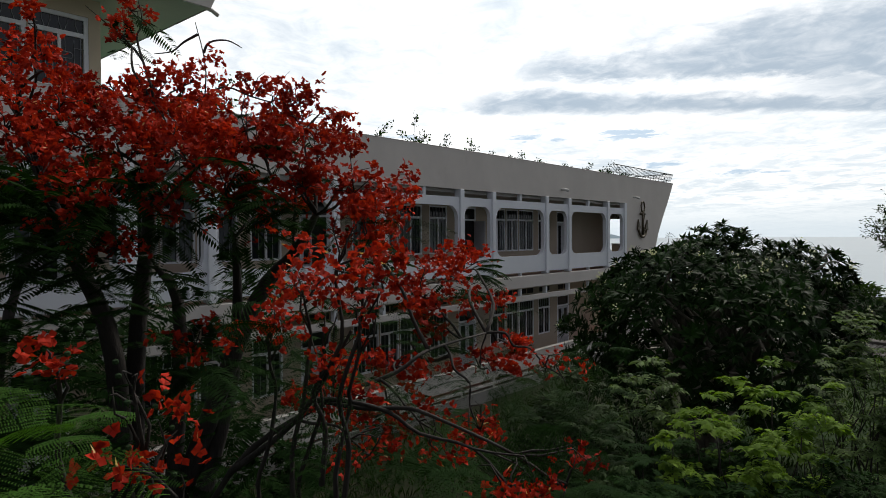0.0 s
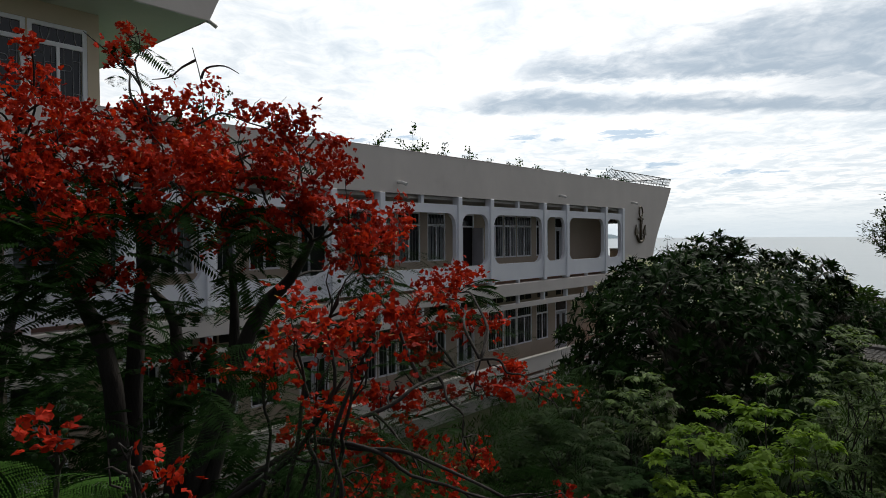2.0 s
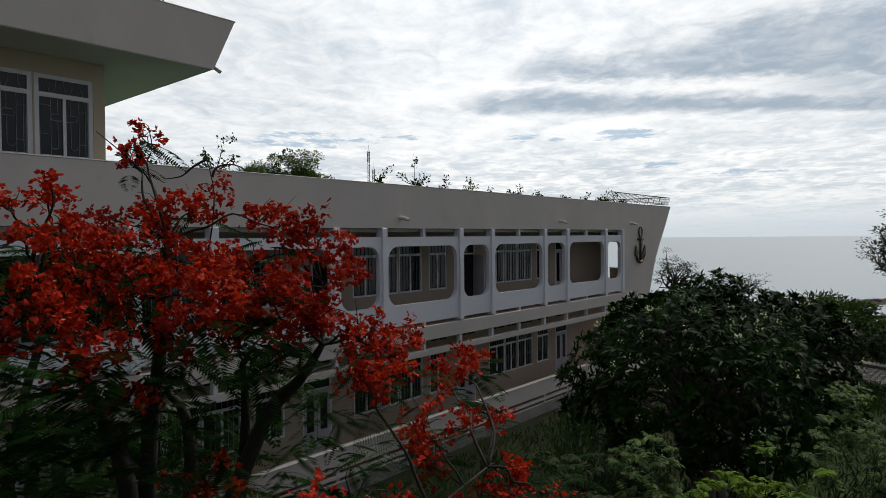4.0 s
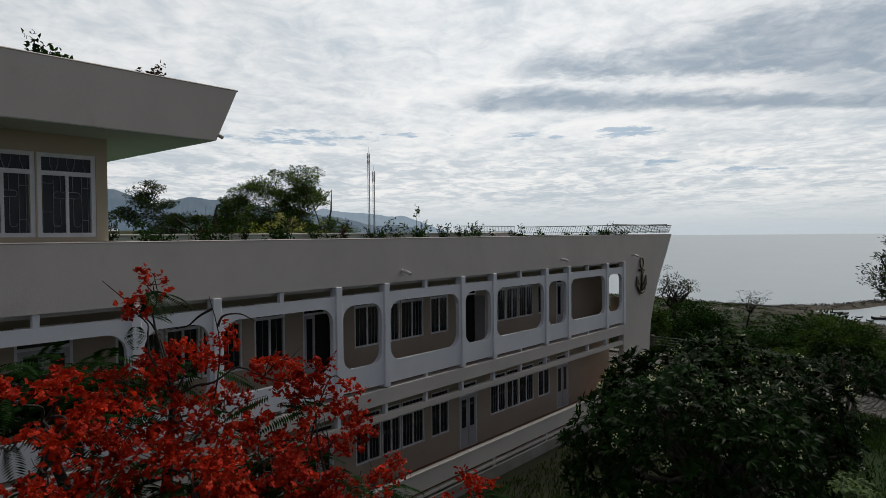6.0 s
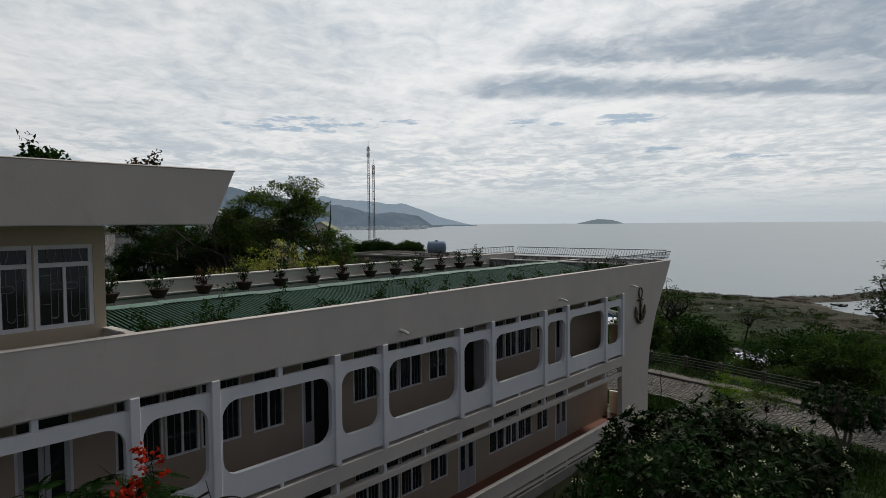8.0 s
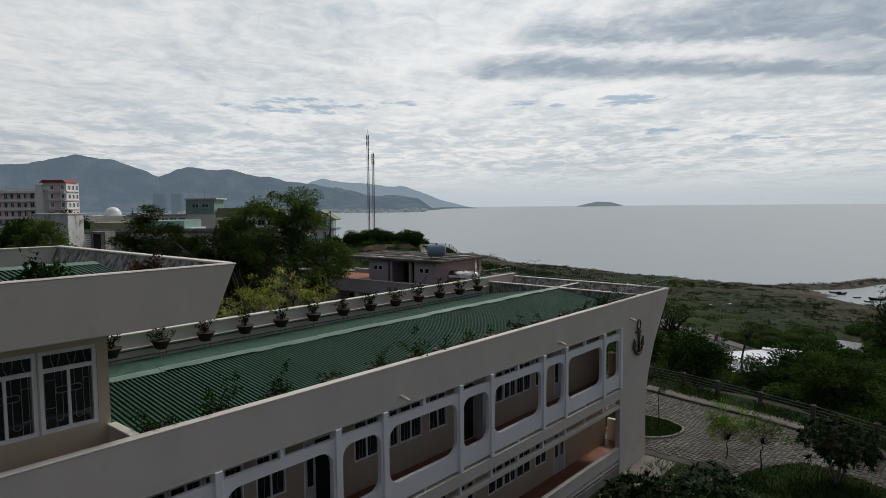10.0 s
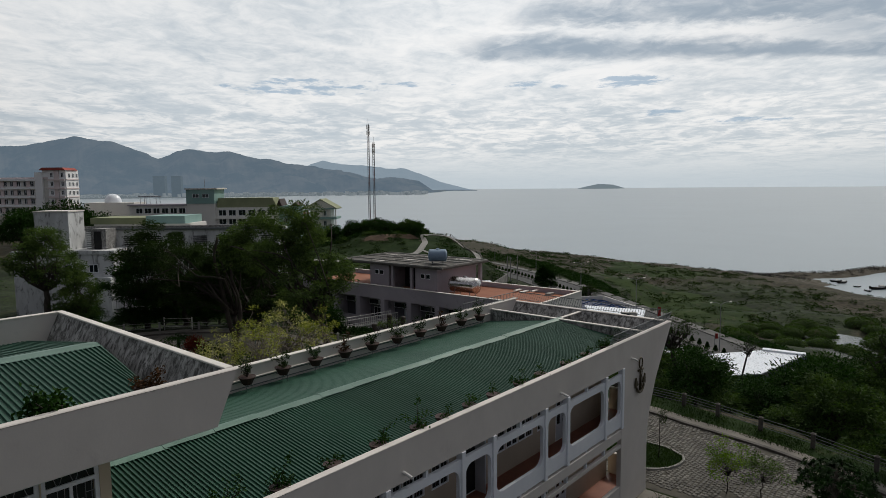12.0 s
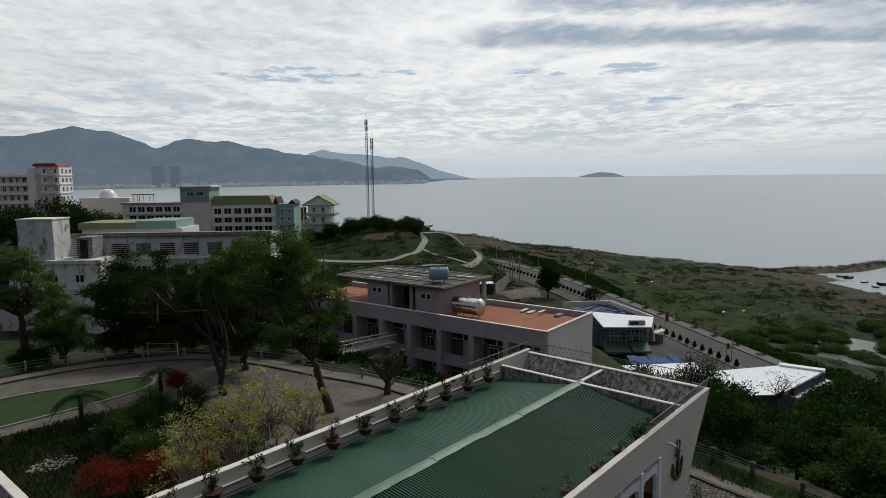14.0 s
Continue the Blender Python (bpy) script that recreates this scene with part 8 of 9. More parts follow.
forked = yard_tree((31.6, 39.4, 0), 91, 5.2, (3.2, 3.2, 3.2), (1.4, 2.6), "big yard tree with forked grey trunk and dark crown", 110, 80, MIDLEAF, 0.28, [(-7.4, 0.9, 10.7, 2.6, 2.2, 2.0, 56), (-3.2, 2.6, 8.6, 2.8, 2.6, 2.0, 56), (-2.4, 2.4, 6.3, 3.0, 2.2, 1.8, 60), (0.8, 1.8, 9.8, 1.8, 1.8, 1.6, 34)])
for path, girth in (([(0.0, 0.0, 1.6), (-0.5, 0.15, 3.4), (-0.75, 0.3, 5.2), (-1.1, 0.5, 7.4), (-1.45, 0.7, 9.6), (-1.1, 0.6, 11.4)], 0.26), ([(0.0, 0.0, 1.6), (0.45, -0.1, 4.0), (0.3, 0.0, 6.0), (-0.1, 0.2, 7.6), (0.3, 0.8, 9.4)], 0.24), ([(-0.75, 0.3, 5.0), (-2.0, 1.0, 6.3), (-3.6, 2.0, 7.6)], 0.15)):
    bm = bmesh.new()
    line = curve_through([(31.6 + a, 39.4 + b, c) for a, b, c in path], 4)
    tube(bm, line, [girth * (1 - 0.62 * k / (len(line) - 1)) for k in range(len(line))], 8)
    part("limb", bm, YARDBARK, forked, smooth=True)
yard_tree((34.9, 29.1, 0), 92, 5.6, (2.6, 2.6, 3.0), (-1.4, 2.4), "tall leaning yard tree with green crown", 90, 90, LITLEAF, 0.28, [(-0.6, 3.4, 11.2, 2.0, 2.0, 2.9, 80), (-2.6, 6.6, 10.6, 3.4, 3.4, 3.4, 130), (1.2, 1.6, 8.0, 1.6, 1.6, 1.9, 40)])
yard_tree((36.8, 44.2, 0), 93, 3.4, (3.8, 3.6, 4.0), (0, 0), "dark dense yard tree by the fence", 170, 80, MIDLEAF, 0.32)
yard_tree((32.6, 59.8, 0), 94, 3.4, (3.9, 3.6, 3.5), (0, 0), "dark dense tree beyond the yard fence", 200, 85, DARKLEAF, 0.34)
yard_tree((35.9, 57.2, -1), 95, 4.0, (4.6, 4.4, 4.4), (0, 0), "dark dense tree beyond the yard fence", 200, 85, MIDLEAF, 0.34)
yard_tree((41.5, 50.5, -2), 96, 4.4, (4.2, 4.2, 5.0), (0, 0), "dark dense tree beyond the yard fence", 190, 85, MIDLEAF, 0.34)
yard_tree((24.0, 64.6, 0), 97, 6.5, (3.2, 3.0, 3.4), (0, 0), "broad green tree beyond the yard fence", 150, 85, LITLEAF, 0.32)
yard_tree((27.2, 64.0, 0), 98, 2.2, (2.4, 2.4, 2.9), (0, 0), "rounded green tree beyond the yard fence", 110, 80, LITLEAF, 0.30)
yard_tree((47.0, 63.0, -3), 99, 5.0, (4.6, 4.6, 4.6), (0, 0), "dark dense tree beyond the yard fence", 180, 85, MIDLEAF, 0.36)
for i, (x, y) in enumerate(((24.0, 63.2), (31.2, 60.0), (33.6, 57.8), (37.0, 54.6), (39.6, 50.6), (42.6, 46.6), (44.0, 41.5))):
    tree("fence_shrub", (x, y, float(height(x, y))), 0.3, (1.9, 1.9, 1.5), 55, 70, 0.26, DARKLEAF, "dark shrub behind the yard fence", 180 + i, spread=0.7, category="shrub")
lopped = tree("pollard_tree", (40.6, 28.4, 0), 2.4, (1.3, 1.3, 0.9), 7, 40, 0.2, LITLEAF, "lopped thick-trunked tree with a few new shoots by the fence", 100, spread=0.45, girth=2.2, bark=YARDBARK)
for k, tip in enumerate(((-0.9, 0.9, 3.3), (0.9, -0.9, 3.9), (0.2, 0.1, 4.1), (1.2, -0.2, 3.2))):
    bm = bmesh.new()
    tube(bm, curve_through([(40.6, 28.4, 1.2 + 0.2 * k), (40.6 + tip[0] * 0.6, 28.4 + tip[1] * 0.6, 2.2), (40.6 + tip[0], 28.4 + tip[1], tip[2] * 0.86), (40.6 + tip[0] * 1.05, 28.4 + tip[1] * 1.05, tip[2])], 3), [0.30, 0.29, 0.28, 0.26, 0.25, 0.23, 0.22, 0.23, 0.25, 0.22], 9)
    part("limb", bm, YARDBARK, lopped, smooth=True)
# the low hedge and dense planting inside the drive
for i, (x, y, s) in enumerate(((20.6, 34.0, 1.5), (22.6, 31.4, 1.7), (25.0, 33.8, 1.7), (22.8, 36.0, 1.6), (25.6, 30.4, 1.6), (24.2, 28.0, 1.5), (20.8, 30.2, 1.4), (26.8, 35.4, 1.3), (26.4, 27.6, 1.4), (24.6, 37.4, 1.3))):
    tree("yard_shrub", (x, y, 0), 0.5, (s, s, 1.45), 42, 95, 0.17, MIDLEAF if i % 3 else SLOPELEAF, "dark dense shrub with small white flowers inside the drive", 110 + i, spread=0.6, category="shrub", blossom=30)
for i, (x, y, s) in enumerate(((17.4, 28.4, 1.5), (19.8, 27.2, 1.5), (21.8, 26.0, 1.3), (28.6, 41.4, 0.9))):
    tree("red_shrub", (x, y, 0), 0.6 if s > 1 else 1.0, (s, s, 1.2 if s > 1 else 0.8), 44, 60, 0.15, REDLEAF, "rust-red flowering shrub in the yard", 120 + i, spread=0.6, category="shrub", girth=0.5)
for i, (x, y, s, h) in enumerate(((16.4, 15.8, 1.5, 6.2), (18.2, 15.2, 1.7, 7.2), (20.2, 15.4, 1.8, 7.8), (21.9, 14.8, 1.5, 7.4), (17.6, 17.8, 1.7, 6.6), (20.0, 17.8, 1.8, 7.2))):
    tree("gold_tree", (x, y, 0), h - 1.3, (s, s, 2.0), 38, 38, 0.13, GOLDLEAF if i % 2 else PALEGOLD, "small open tree with pale yellow-green leaves behind the roof", 130 + i, spread=0.36, bark=PALEBARK, stems=2, girth=0.4, flat=0.5)


def palm(at, tall, seed, label):
    rng = np.random.RandomState(seed)
    ob = thing("cycad_palm", at, label, "palm")
    bm = bmesh.new()
    top = np.array(at) + [0, 0, tall]
    tube(bm, [tuple(np.array(at) - [0, 0, 0.2]), tuple(top)], [0.2, 0.15], 8)
    part("trunk", bm, BARK, ob)
    P, A, U, Ln = [], [], [], []
    for i in range(26):
        a = i * 2.4 + rng.rand()
        d = np.array([math.cos(a), math.sin(a), 0])
        s = np.array([-d[1], d[0], 0])
        lift = rng.uniform(0.1, 0.9)
        for j in range(16):
            t = (j + 1) / 17
            q = top + d * 2.2 * t + np.array([0, 0, 1.9 * lift * t - 2.3 * t * t])
            for sg in (-1, 1):
                P.append(q)
                A.append(s * sg + d * 0.5 - np.array([0, 0, 0.5]))
                U.append(np.array([0, 0, 1]) + 0.2 * rng.normal(size=3))
                Ln.append(0.6 * math.sin(math.pi * (0.15 + 0.8 * t)))
    leaf_sheet("frond", np.array(P), np.array(A), np.array(U), np.array(Ln), 0.05, DARKLEAF, ob, 0.3, 0.02)


def pebble_bed(at, r, n, seed):
    rng = np.random.RandomState(seed)
    bm = bmesh.new()
    for _ in range(n):
        a, d = rng.rand() * 2 * math.pi, r * rng.rand() ** 0.5
        size = rng.uniform(0.05, 0.10)
        bmesh.ops.create_icosphere(bm, subdivisions=1, radius=size, matrix=pose(at[0] + 1.3 * d * math.cos(a), at[1] + d * math.sin(a), at[2] + size * 0.3, 0, 0, rng.uniform(0, 360)) @ Matrix.Diagonal((1.3, 1, 0.6, 1)))
    tagged(part("pebbles", bm, CONC), "round bed of pale pebbles in the yard", "pebbles", kind="stuff")


pebble_bed((17.3, 36.0, 0.03), 1.15, 130, 142)
pole = thing("lamp_pole", (31.5, 36.1, 0), "thin dark garden lamp pole beside the drive", "lamp")
bm = bmesh.new()
tube(bm, [(31.5, 36.1, 0), (31.5, 36.1, 3.2)], [0.06, 0.04], 7)
part("pole", bm, RAIL, pole)
bm = bmesh.new()
tube(bm, [(31.5, 36.1, 3.2), (31.5, 36.1, 3.3), (31.5, 36.1, 3.42)], [0.05, 0.13, 0.09], 9)
part("head", bm, RAIL, pole)
palm((21.0, 41.2, 0), 2.6, 140, "dark short palm beside the lawn")
palm((28.5, 44.3, 0), 1.9, 141, "dark short palm by the drive")


# ---- pots on the roof's back wall, boxes and plants on its front edge ----
def pot_plant(x, i):
    rng = np.random.RandomState(200 + i)
    at = (x, 9.55, 7.98)
    ob = thing("potted_plant", at, "brown clay pot with a straggly plant on a bracket", "potted plant", group="pots along the back wall")
    bm = bmesh.new()
    tube(bm, [(x, 9.55, 7.98), (x, 9.55, 8.1), (x, 9.55, 8.27), (x, 9.55, 8.3), (x, 9.55, 8.26)], [0.18, 0.24, 0.33, 0.36, 0.30], 12)
    part("pot", bm, POT, ob)
    bm = bmesh.new()
    for dx in (-0.12, 0.12):
        tube(bm, [(x + dx, 9.42, 7.66), (x + dx, 9.42, 8.0), (x + dx, 9.88, 8.0)], 0.014, 4)
    tube(bm, [(x - 0.12, 9.42, 7.98), (x + 0.12, 9.42, 7.98)], 0.014, 4)
    part("bracket", bm, RAIL, ob, "thin dark steel bracket")
    bm = bmesh.new()
    P, A = [], []
    for s in range(9):
        e = np.array([x, 9.55, 8.3]) + units(rng, 1)[0] * [0.5, 0.36, 0] + [0, 0, rng.uniform(0.15, 0.7 if i % 3 else 1.0)]
        path = wander(rng, (x, 9.55, 8.24), e, 4, 0.12)
        tube(bm, path, [0.012, 0.01, 0.008, 0.006, 0.003], 4)
        for k in range(30):
            q = np.array(path[rng.randint(1, 5)]) + units(rng, 1)[0] * 0.07
            P.append(q)
            A.append(units(rng, 1)[0] + [0, 0, 0.2])
    part("stem", bm, BARK, ob)
    leaf_sheet("foliage", np.array(P), np.array(A), units(rng, len(P)) + [0, 0, 0.8], 0.10, 0.05, (MIDLEAF, GREYLEAF, RUSTLEAF, MIDLEAF)[i % 4], ob)


for z in (7.72, 7.98):
    boxed("pot_rail", RAIL, ship, 6.2, 30.6, 9.955, 9.985, z, z + 0.035, label="dark steel rail that carries the pots")
for i, x in enumerate(np.linspace(9.0, 29.6, 13)):
    pot_plant(float(x), i)


def edge_plant(x, i, y=0.42, z=8.05, tall=0.7, bush=1.0, wide=0.6, leaf=0.085, red=False):
    rng = np.random.RandomState(300 + i)
    at = (x, y, z)
    ob = thing("bonsai_bowl", at, "clay bowl with a straggling plant at the roof's edge", "potted plant", group="bowls along the roof's front edge")
    bm = bmesh.new()
    tube(bm, [(x, y, z - 0.35), (x, y, z - 0.02), (x, y, z + 0.18), (x, y, z + 0.34), (x, y, z + 0.36), (x, y, z + 0.3)], [0.1, 0.12, 0.2, 0.27, 0.27, 0.22], 12)
    part("bowl", bm, POT, ob)
    bm = bmesh.new()
    P, A = [], []
    for s in range(int(9 * bush)):
        e = np.array([x, y, z + 0.35]) + units(rng, 1)[0] * [wide, 0.3, 0] + [0, 0, rng.uniform(-0.12, tall * 0.6) if s else tall * 1.15]
        path = wander(rng, (x, y, z + 0.28), e, 4, 0.15)
        tube(bm, path, [0.013, 0.011, 0.008, 0.006, 0.003], 4)
        for k in range(40):
            q = np.array(path[rng.randint(1, 5)]) + units(rng, 1)[0] * 0.10
            P.append(q)
            A.append(units(rng, 1)[0])
    part("stem", bm, BARK, ob)
    leaf_sheet("foliage", np.array(P), np.array(A), units(rng, len(P)) + [0, 0, 0.6], leaf, leaf * 0.6, RUSTLEAF if red else DARKLEAF, ob)


for i, (x, t_, b_) in enumerate(((6.3, 0.35, 0.8), (7.7, 0.7, 1.1), (9.3, 0.6, 0.8), (11.0, 0.12, 0.5), (12.7, 0.45, 0.6), (14.4, 0.85, 1.0), (15.6, 0.3, 0.5), (17.0, 0.35, 0.6), (18.4, 0.2, 0.5), (20.1, 0.35, 0.8), (21.6, 0.2, 0.5), (23.6, 0.15, 0.4), (25.4, 0.25, 0.5), (27.2, 0.5, 1.4), (28.8, 0.4, 1.0))):
    edge_plant(x, i, tall=t_, bush=b_)
edge_plant(4.4, 40, 0.45, 11.42, 0.40, 1.7, 0.5, 0.12)
edge_plant(6.2, 41, 0.45, 11.42, 0.32, 1.1, 0.3, 0.09, True)

# ---- wasteland, marsh and road planting ----
def hedge_cones():
    rngc = np.random.RandomState(7)
    first = None
    for i, v in enumerate(np.arange(86, 240, 2.4)):
        bend = -0.0016 * max(0, v - 142) ** 2
        x, y, z = on_coast(76.5 + bend, v, -13.64)
        if first is None:
            n = 520
            t = rngc.rand(n) ** 0.8
            a = rngc.rand(n) * 6.28
            p = np.stack([(1 - t) * 0.40 * np.cos(a), (1 - t) * 0.40 * np.sin(a), 0.1 + 0.95 * t], 1)
            first = thing("cone_shrub", (0, 0, 0), "dark clipped cone shrub along the coast road", "shrub", group="cone shrubs along the coast road")
            leaf_sheet("foliage", p, np.stack([np.cos(a), np.sin(a), np.full(n, 0.6)], 1), units(rngc, n) + [0, 0, 1], 0.17, 0.10, DARKLEAF, first)
            bmt = bmesh.new()
            tube(bmt, [(0, 0, 0.08), (0, 0, 0.2), (0, 0, 1.05)], [0.33, 0.40, 0.03], 9)
            part("body", bmt, DARKLEAF, first)
            bmt = bmesh.new()
            tube(bmt, [(0, 0, -0.2), (0, 0, 0.2)], [0.06, 0.05], 5)
            part("stem", bmt, BARK, first)
            first.location = (x, y, z)
            continue
        copy_thing(first, pose(x, y, z, 0, 0, i * 40))


hedge_cones()
tree("roadside_tree", (146.4, 76.2, -14), 1.6, (2.9, 2.9, 4.2), 110, 90, 0.4, DARKLEAF, "tall dense dark tree beside the coast road", 150, spread=0.9)
tree("roadside_tree", (150.4, 65.0, -13.9), 0.4, (2.2, 2.2, 1.8), 40, 60, 0.35, MIDLEAF, "round dark bush on the median", 151, spread=0.8, category="shrub")


def saplings():
    """Young trees in round pits along the far pavement."""
    rngs = np.random.RandomState(12)
    ob = thing("sapling", (0, 0, 0), "thin young tree in a dark round pit on the pavement", "tree", group="saplings along the far pavement")
    bm = bmesh.new()
    tube(bm, [(0, 0, -0.1), (0.03, 0, 0.8), (0, 0.04, 1.6)], [0.05, 0.04, 0.02], 5)
    part("trunk", bm, BARK, ob)
    n = 110
    d = units(rngs, n)
    leaf_sheet("foliage", d * [0.34, 0.34, 0.5] * rngs.rand(n, 1) ** 0.5 + [0, 0, 1.5], d, units(rngs, n) + [0, 0, 0.5], 0.16, 0.1, DARKLEAF, ob)
    n = 160
    a, r = rngs.rand(n) * 6.28, 0.75 * rngs.rand(n) ** 0.5
    leaf_sheet("weeds", np.stack([r * np.cos(a), r * np.sin(a), 0.05 + 0.12 * rngs.rand(n)], 1), units(rngs, n), units(rngs, n) + [0, 0, 1], 0.18, 0.1, DARKLEAF, ob)
    for i, v in enumerate(np.arange(90.5, 200, 6.7)):
        at = on_coast(84.6 - 0.0016 * max(0, v - 142) ** 2, v, -13.62)
        if i == 0:
            ob.location = at
        else:
            copy_thing(ob, pose(*at, 0, 0, i * 53))


saplings()
for i, (x, y, p, s) in enumerate(((147, 155, 1, 1.2), (151, 150, 1, 1.3), (155, 146, 1, 1.2), (159, 142, 1, 1.2), (162, 138, 1, 1.3), (165, 141, 0, 1.2), (152, 160, 1, 1.2), (158, 152, 1, 1.2), (136, 158, 3, 1.8), (142, 152, 3, 1.8), (148, 146, 3, 1.8), (154, 140, 3, 1.7), (130, 158, 3, 1.7), (124, 166, 3, 1.8), (160, 134, 3, 1.2), (168, 148, 1, 1.3), (172, 144, 1, 1.2), (164, 152, 1, 1.3), (161, 158, 1, 1.4), (158, 164, 1, 1.4), (176, 141, 3, 1.5), (170, 138, 3, 1.6), (150, 166, 1, 1.3), (145, 163, 1, 1.3), (165, 145, 0, 1.3), (156, 156, 0, 1.3), (140, 166, 1, 1.3),
                                  (92, 160, 1, 1.4), (84, 150, 1, 1.3), (100, 150, 0, 1.4), (76, 160, 1, 1.4), (70, 175, 1, 1.5), (60, 185, 1, 1.4), (66, 215, 1, 2.8), (80, 230, 1, 2.2), (90, 240, 1, 2.2), (74, 250, 1, 2.6), (100, 268, 1, 2.4), (112, 262, 1, 2.0), (84, 275, 1, 2.6), (92, 256, 1, 3.1), (97, 250, 1, 2.7), (124, 250, 0, 1.8), (60, 262, 1, 3.4),
                                  (28, 125, 1, 1.9), (22, 112, 1, 1.9), (14, 98, 1, 2.0), (52, 78, 1, 1.3), (60, 70, 0, 1.3), (66, 62, 1, 1.2), (48, 84, 1, 1.3), (58, 58, 1, 1.1), (46, 74, 1, 1.3), (72, 70, 0, 1.2), (34, 84, 1, 1.2), (100, 110, 3, 1.6), (92, 100, 3, 1.6), (86, 92, 3, 1.6), (110, 104, 3, 1.6))):
    plant(p, x, y, s, sink=3.3 if x > 128 and y > 130 else 1.2)


def scatter(name, n, u_range, v_range, size, material, label, seed, keep=None, blades=26, shore=6):
    """Low scrub scattered over the wasteland, as one mass."""
    r = np.random.RandomState(seed)
    u, v = r.uniform(*u_range, n), r.uniform(*v_range, n)
    ok = shore_u(v) - u > shore
    if keep is not None:
        ok &= keep(u, v)
    u, v = u[ok], v[ok]
    x, y = 0.785 * u + 0.62 * v, -0.62 * u + 0.785 * v
    c = np.column_stack([x, y, height(x, y)])
    s = size * r.uniform(0.4, 1.4, len(c))
    blades = blades * 2
    src, sz = np.repeat(c, blades, 0), np.repeat(s, blades)[:, None]
    o = units(r, len(src)) * [1, 1, 0.45]
    o[:, 2] = np.abs(o[:, 2])
    pos = src + o * sz * r.rand(len(src), 1) ** 0.5
    ob = leaf_sheet(name, pos, o + units(r, len(src)) * 0.5, units(r, len(src)) + [0, 0, 1], sz[:, 0] * 0.30, sz[:, 0] * 0.2, material, None, plain=True)
    return tagged(ob, label, "scrub", kind="stuff")


scatter("scrub", 3600, (88, 230), (84, 330), 0.9, MIDLEAF, "low green scrub over the coastal wasteland", 160, lambda u, v: (np.sin(u * 0.06) + np.sin(v * 0.045 + 1) + 0.6 * np.sin(u * 0.21 + v * 0.17) > -0.3 + 1.2 * np.clip((v - 185) / 60, 0, 1)) & ~((u > 102) & (u < 156) & (v > 74) & (v < 122)), 12)
scatter("scrub", 1500, (90, 240), (120, 330), 0.8, GREYLEAF, "dull brownish weeds over the coastal wasteland", 173, lambda u, v: np.sin(u * 0.05 + 2) + np.sin(v * 0.06) > 0.0, 12)
scatter("shore_rubble", 1300, (88, 230), (190, 330), 0.5, CONC, "pale rubble strewn over the dry wasteland", 175, None, 5)
scatter("scrub", 220, (60, 70.8), (58, 81), 1.2, MIDLEAF, "rank weeds between the sheds and the coast road", 174)
scatter("scrub", 2300, (86.4, 93.5), (50, 250), 1.2, DARKLEAF, "dark weeds and bushes beside the coast road", 161)
scatter("scrub", 450, (92, 175), (90, 240), 1.6, MIDLEAF, "thick green scrub beside the marsh", 162, lambda u, v: ~((u > 102) & (u < 156) & (v > 74) & (v < 124)))


def marsh():
    """Separate rounded mangrove clumps with water between them."""
    r = np.random.RandomState(163)
    P, D, Z = [], [], []
    vs, fs = [], []
    for gu in np.arange(103, 156, 5.8):
        for gv in np.arange(76, 124, 6.4):
            if r.rand() < (0.28 if 84 < gv < 116 and gu < 136 else 0.14):
                continue
            cu, cv, s = gu + r.uniform(-2, 2), gv + r.uniform(-2.2, 2.2), r.uniform(2.0, 3.5)
            c = np.array(on_coast(cu, cv, -19.3))
            b = len(vs)
            for j in range(4):
                for i in range(10):
                    a, e = 2 * math.pi * i / 10, 0.5 * math.pi * j / 4
                    w = s * (1 + 0.12 * math.sin(3 * a + cu))
                    vs.append(tuple(c + np.array([w * 1.1 * math.cos(a) * math.cos(e), w * 1.1 * math.sin(a) * math.cos(e), w * 0.6 * math.sin(e) - 0.2])))
            vs.append(tuple(c + np.array([0, 0, s * 0.58])))
            for j in range(3):
                fs += [(b + 10 * j + i, b + 10 * j + (i + 1) % 10, b + 10 * j + 10 + (i + 1) % 10, b + 10 * j + 10 + i) for i in range(10)]
            fs += [(b + 30 + i, b + 30 + (i + 1) % 10, b + 40) for i in range(10)]
            n = 700
            d = units(r, n)
            d[:, 2] = np.abs(d[:, 2])
            P.append(c + d * [s * 1.15, s * 1.15, s * 0.62] * (0.82 + 0.2 * r.rand(n, 1)))
            D.append(d + 0.6 * units(r, n))
            Z.append(np.full(n, s * 0.13))
    P, D, Z = (np.concatenate(v) for v in (P, D, Z))
    tagged(raw("marsh_clumps", vs, fs, MEADOW, smooth=True), "rounded green clumps in the marsh", "bushes", kind="stuff")
    tagged(leaf_sheet("marsh_bushes", P, D, units(r, len(P)) + [0, 0, 1], Z, Z * 0.6, SLOPELEAF, None, plain=True), "rounded mangrove clumps standing in shallow water", "bushes", kind="stuff")


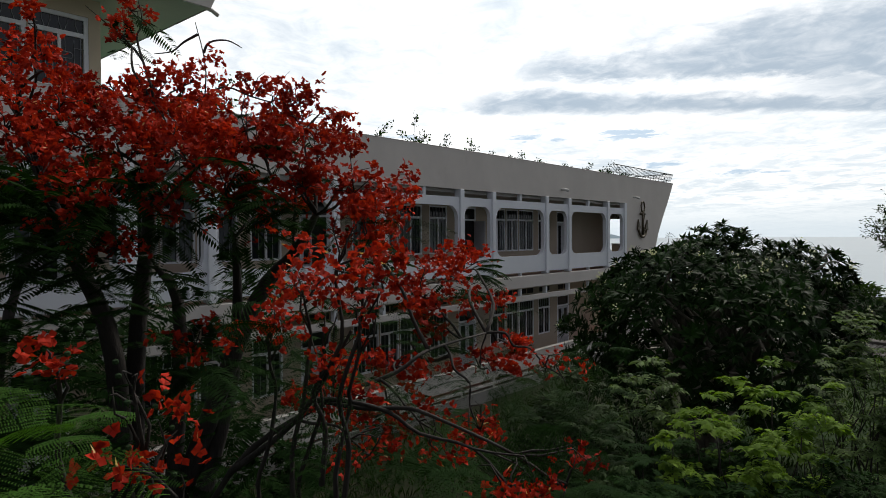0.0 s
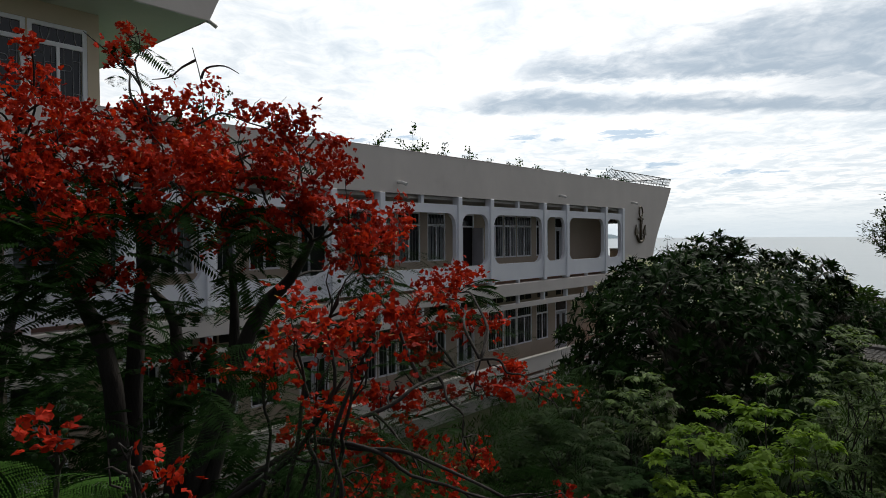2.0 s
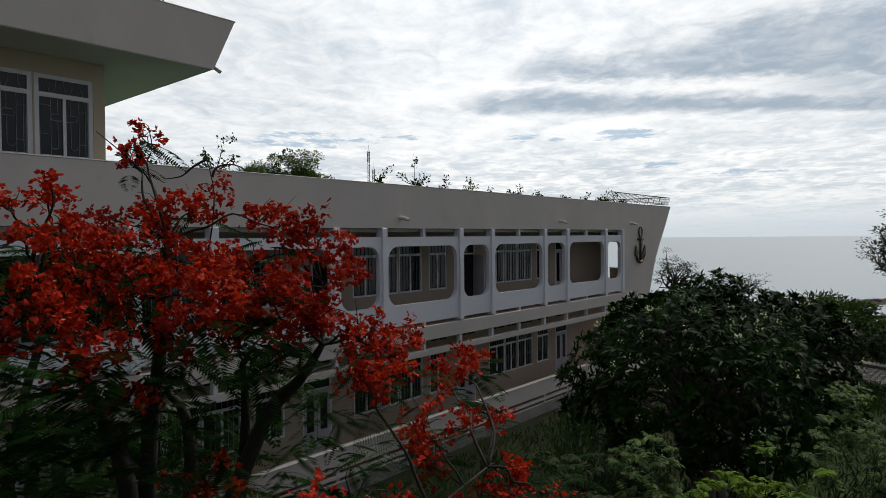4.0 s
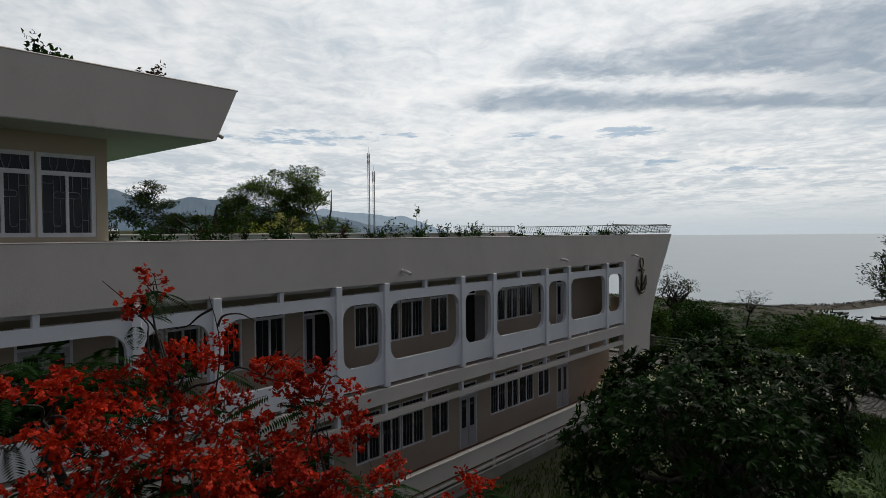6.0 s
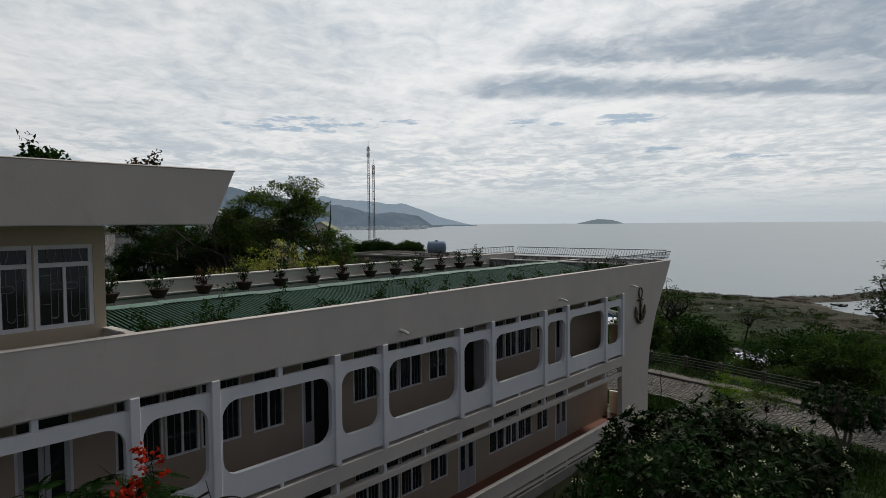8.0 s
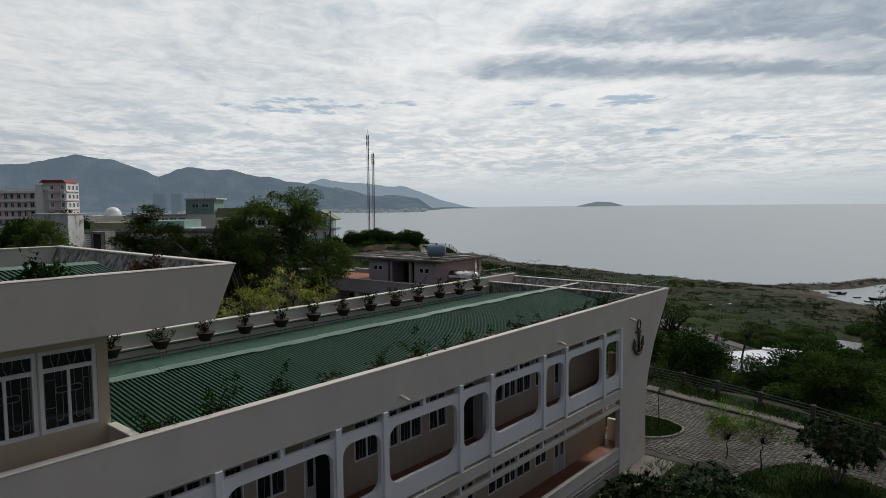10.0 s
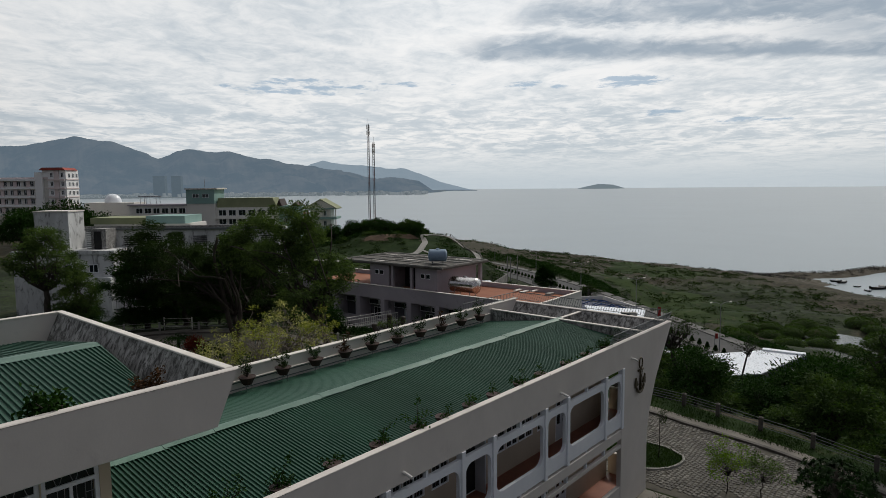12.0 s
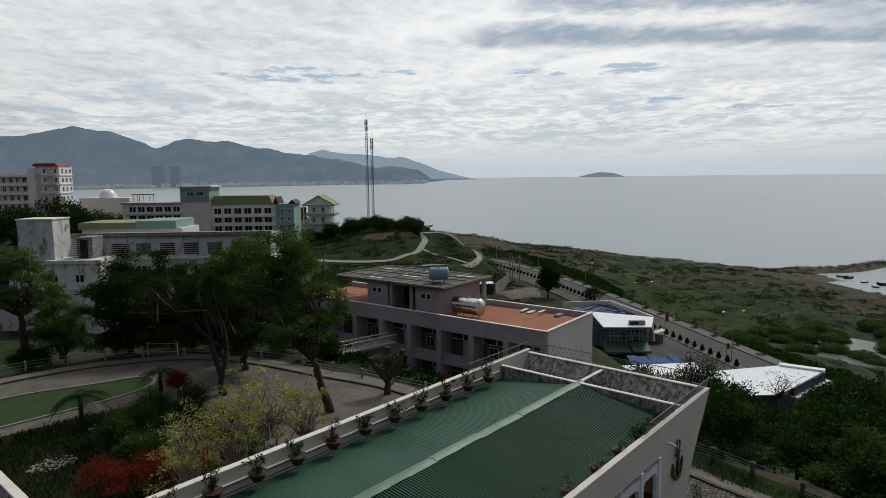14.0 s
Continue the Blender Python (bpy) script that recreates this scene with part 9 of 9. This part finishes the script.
marsh()
scatter("scrub", 1500, (-12, 44), (205, 262), 1.5, DARKLEAF, "dark bushes covering the knoll", 166, lambda u, v: np.hypot((0.785 * u + 0.62 * v - 148) / 30, (-0.62 * u + 0.785 * v - 154) / 28) < 1, 40)
scatter("scrub", 1800, (-20, 50), (225, 290), 1.9, DARKLEAF, "dark bushes along the back of the knoll", 176, None, 22)
scatter("scrub", 3200, (10, 150), (245, 430), 1.6, DARKLEAF, "dark bushes over the far coastal plain", 177, lambda u, v: np.sin(u * 0.11 + 1) + np.sin(v * 0.08) + 0.7 * np.sin(u * 0.27 + v * 0.2) > 0.1, 10)
scatter("scrub", 1100, (30, 85), (205, 262), 1.5, DARKLEAF, "dark bushes behind the coast road", 178, lambda u, v: u > 89 - 0.0016 * np.maximum(0, v - 142) ** 2 - 4 * (v > 225), 14)
scatter("scrub", 700, (48, 68), (164, 215), 1.0, DARKLEAF, "dark weeds on the steep bank above the coast road", 179, lambda u, v: (np.min(np.hypot((0.785 * u + 0.62 * v)[:, None] - np.array(SPUR)[None, :, 0], (-0.62 * u + 0.785 * v)[:, None] - np.array(SPUR)[None, :, 1]), 1) > 2.2) & (u < 67 - 0.0016 * np.maximum(0, v - 142) ** 2), 16)
scatter("rubble_heap", 240, (58, 67), (150, 172), 0.5, CONC, "broken concrete and debris on the cleared plot", 180, None, 6)
scatter("scrub", 500, (44, 60), (90, 150), 1.1, MIDLEAF, "weeds on the slope above the coast road", 164)
scatter("scrub", 2200, (110, 330), (150, 430), 1.0, DARKLEAF, "dark weeds and bushes along the shore", 167, lambda u, v: shore_u(v) - u < 45, 20)
# Added to darken the bank, where deep shade lies below the hall.
scatter("scrub", 1100, (5, 30), (38, 78), 0.9, FERN, "dark scrub added for the deep shade below the hall", 169, lambda u, v: (0.785 * u + 0.62 * v > 44.2) & (0.785 * u + 0.62 * v < 54.0), 24)
PATH_PTS = np.array(PATHWAY + SPUR)
scatter("scrub", 1500, (-25, 55), (130, 235), 1.3, MIDLEAF, "bushes and tall weeds on the knoll's near slope", 168, lambda u, v: (np.min(np.hypot((0.785 * u + 0.62 * v)[:, None] - PATH_PTS[None, :, 0], (-0.62 * u + 0.785 * v)[:, None] - PATH_PTS[None, :, 1]), 1) > 4.0) & (0.785 * u + 0.62 * v > 88) & ~((u > 46) & (v > 142) & (v < 178)), 24)
ON_SPIT = lambda u, v: height(0.785 * u + 0.62 * v, -0.62 * u + 0.785 * v) > -26.6
scatter("shore_rubble", 900, (190, 310), (226, 262), 1.3, BARK, "dark huts' debris and nets along the sand spit", 171, ON_SPIT, 12, -300)
scatter("shore_rubble", 500, (190, 310), (226, 262), 0.9, CONC, "pale rubble along the sand spit", 172, ON_SPIT, 10, -300)
scatter("shore_rubble", 2600, (130, 330), (150, 420), 0.9, CONC, "pale rubble and driftwood along the shore", 165, lambda u, v: shore_u(v) - u < 26, 10)
r_ = np.random.RandomState(170)
vs, fs = [], []
for _ in range(14):
    u, v, rr = r_.uniform(104, 132), r_.uniform(84, 108), r_.uniform(2.4, 4.6)
    b = len(vs)
    for i in range(14):
        a = 2 * math.pi * i / 14
        k = rr * (1 + 0.35 * math.sin(3 * a + u) + 0.2 * math.sin(5 * a + v))
        p = on_coast(u + k * math.cos(a), v + 1.4 * k * math.sin(a), -19.18 + 0.004 * (_ % 20))
        vs.append(p)
    fs.append(tuple(range(b, b + 14)))
tagged(raw("marsh_water", vs, fs, POND), "still pale pools between the mangrove clumps", "water", kind="structure")

# the four pattern trees stand on the slope themselves
for ob, x, y in zip(PROTO, (52.5, 58.5, 66.0, 47.2), (-13.0, 9.5, -14.5, -12.5)):
    ob.location = (x, y, float(height(x, y)) - 0.6)
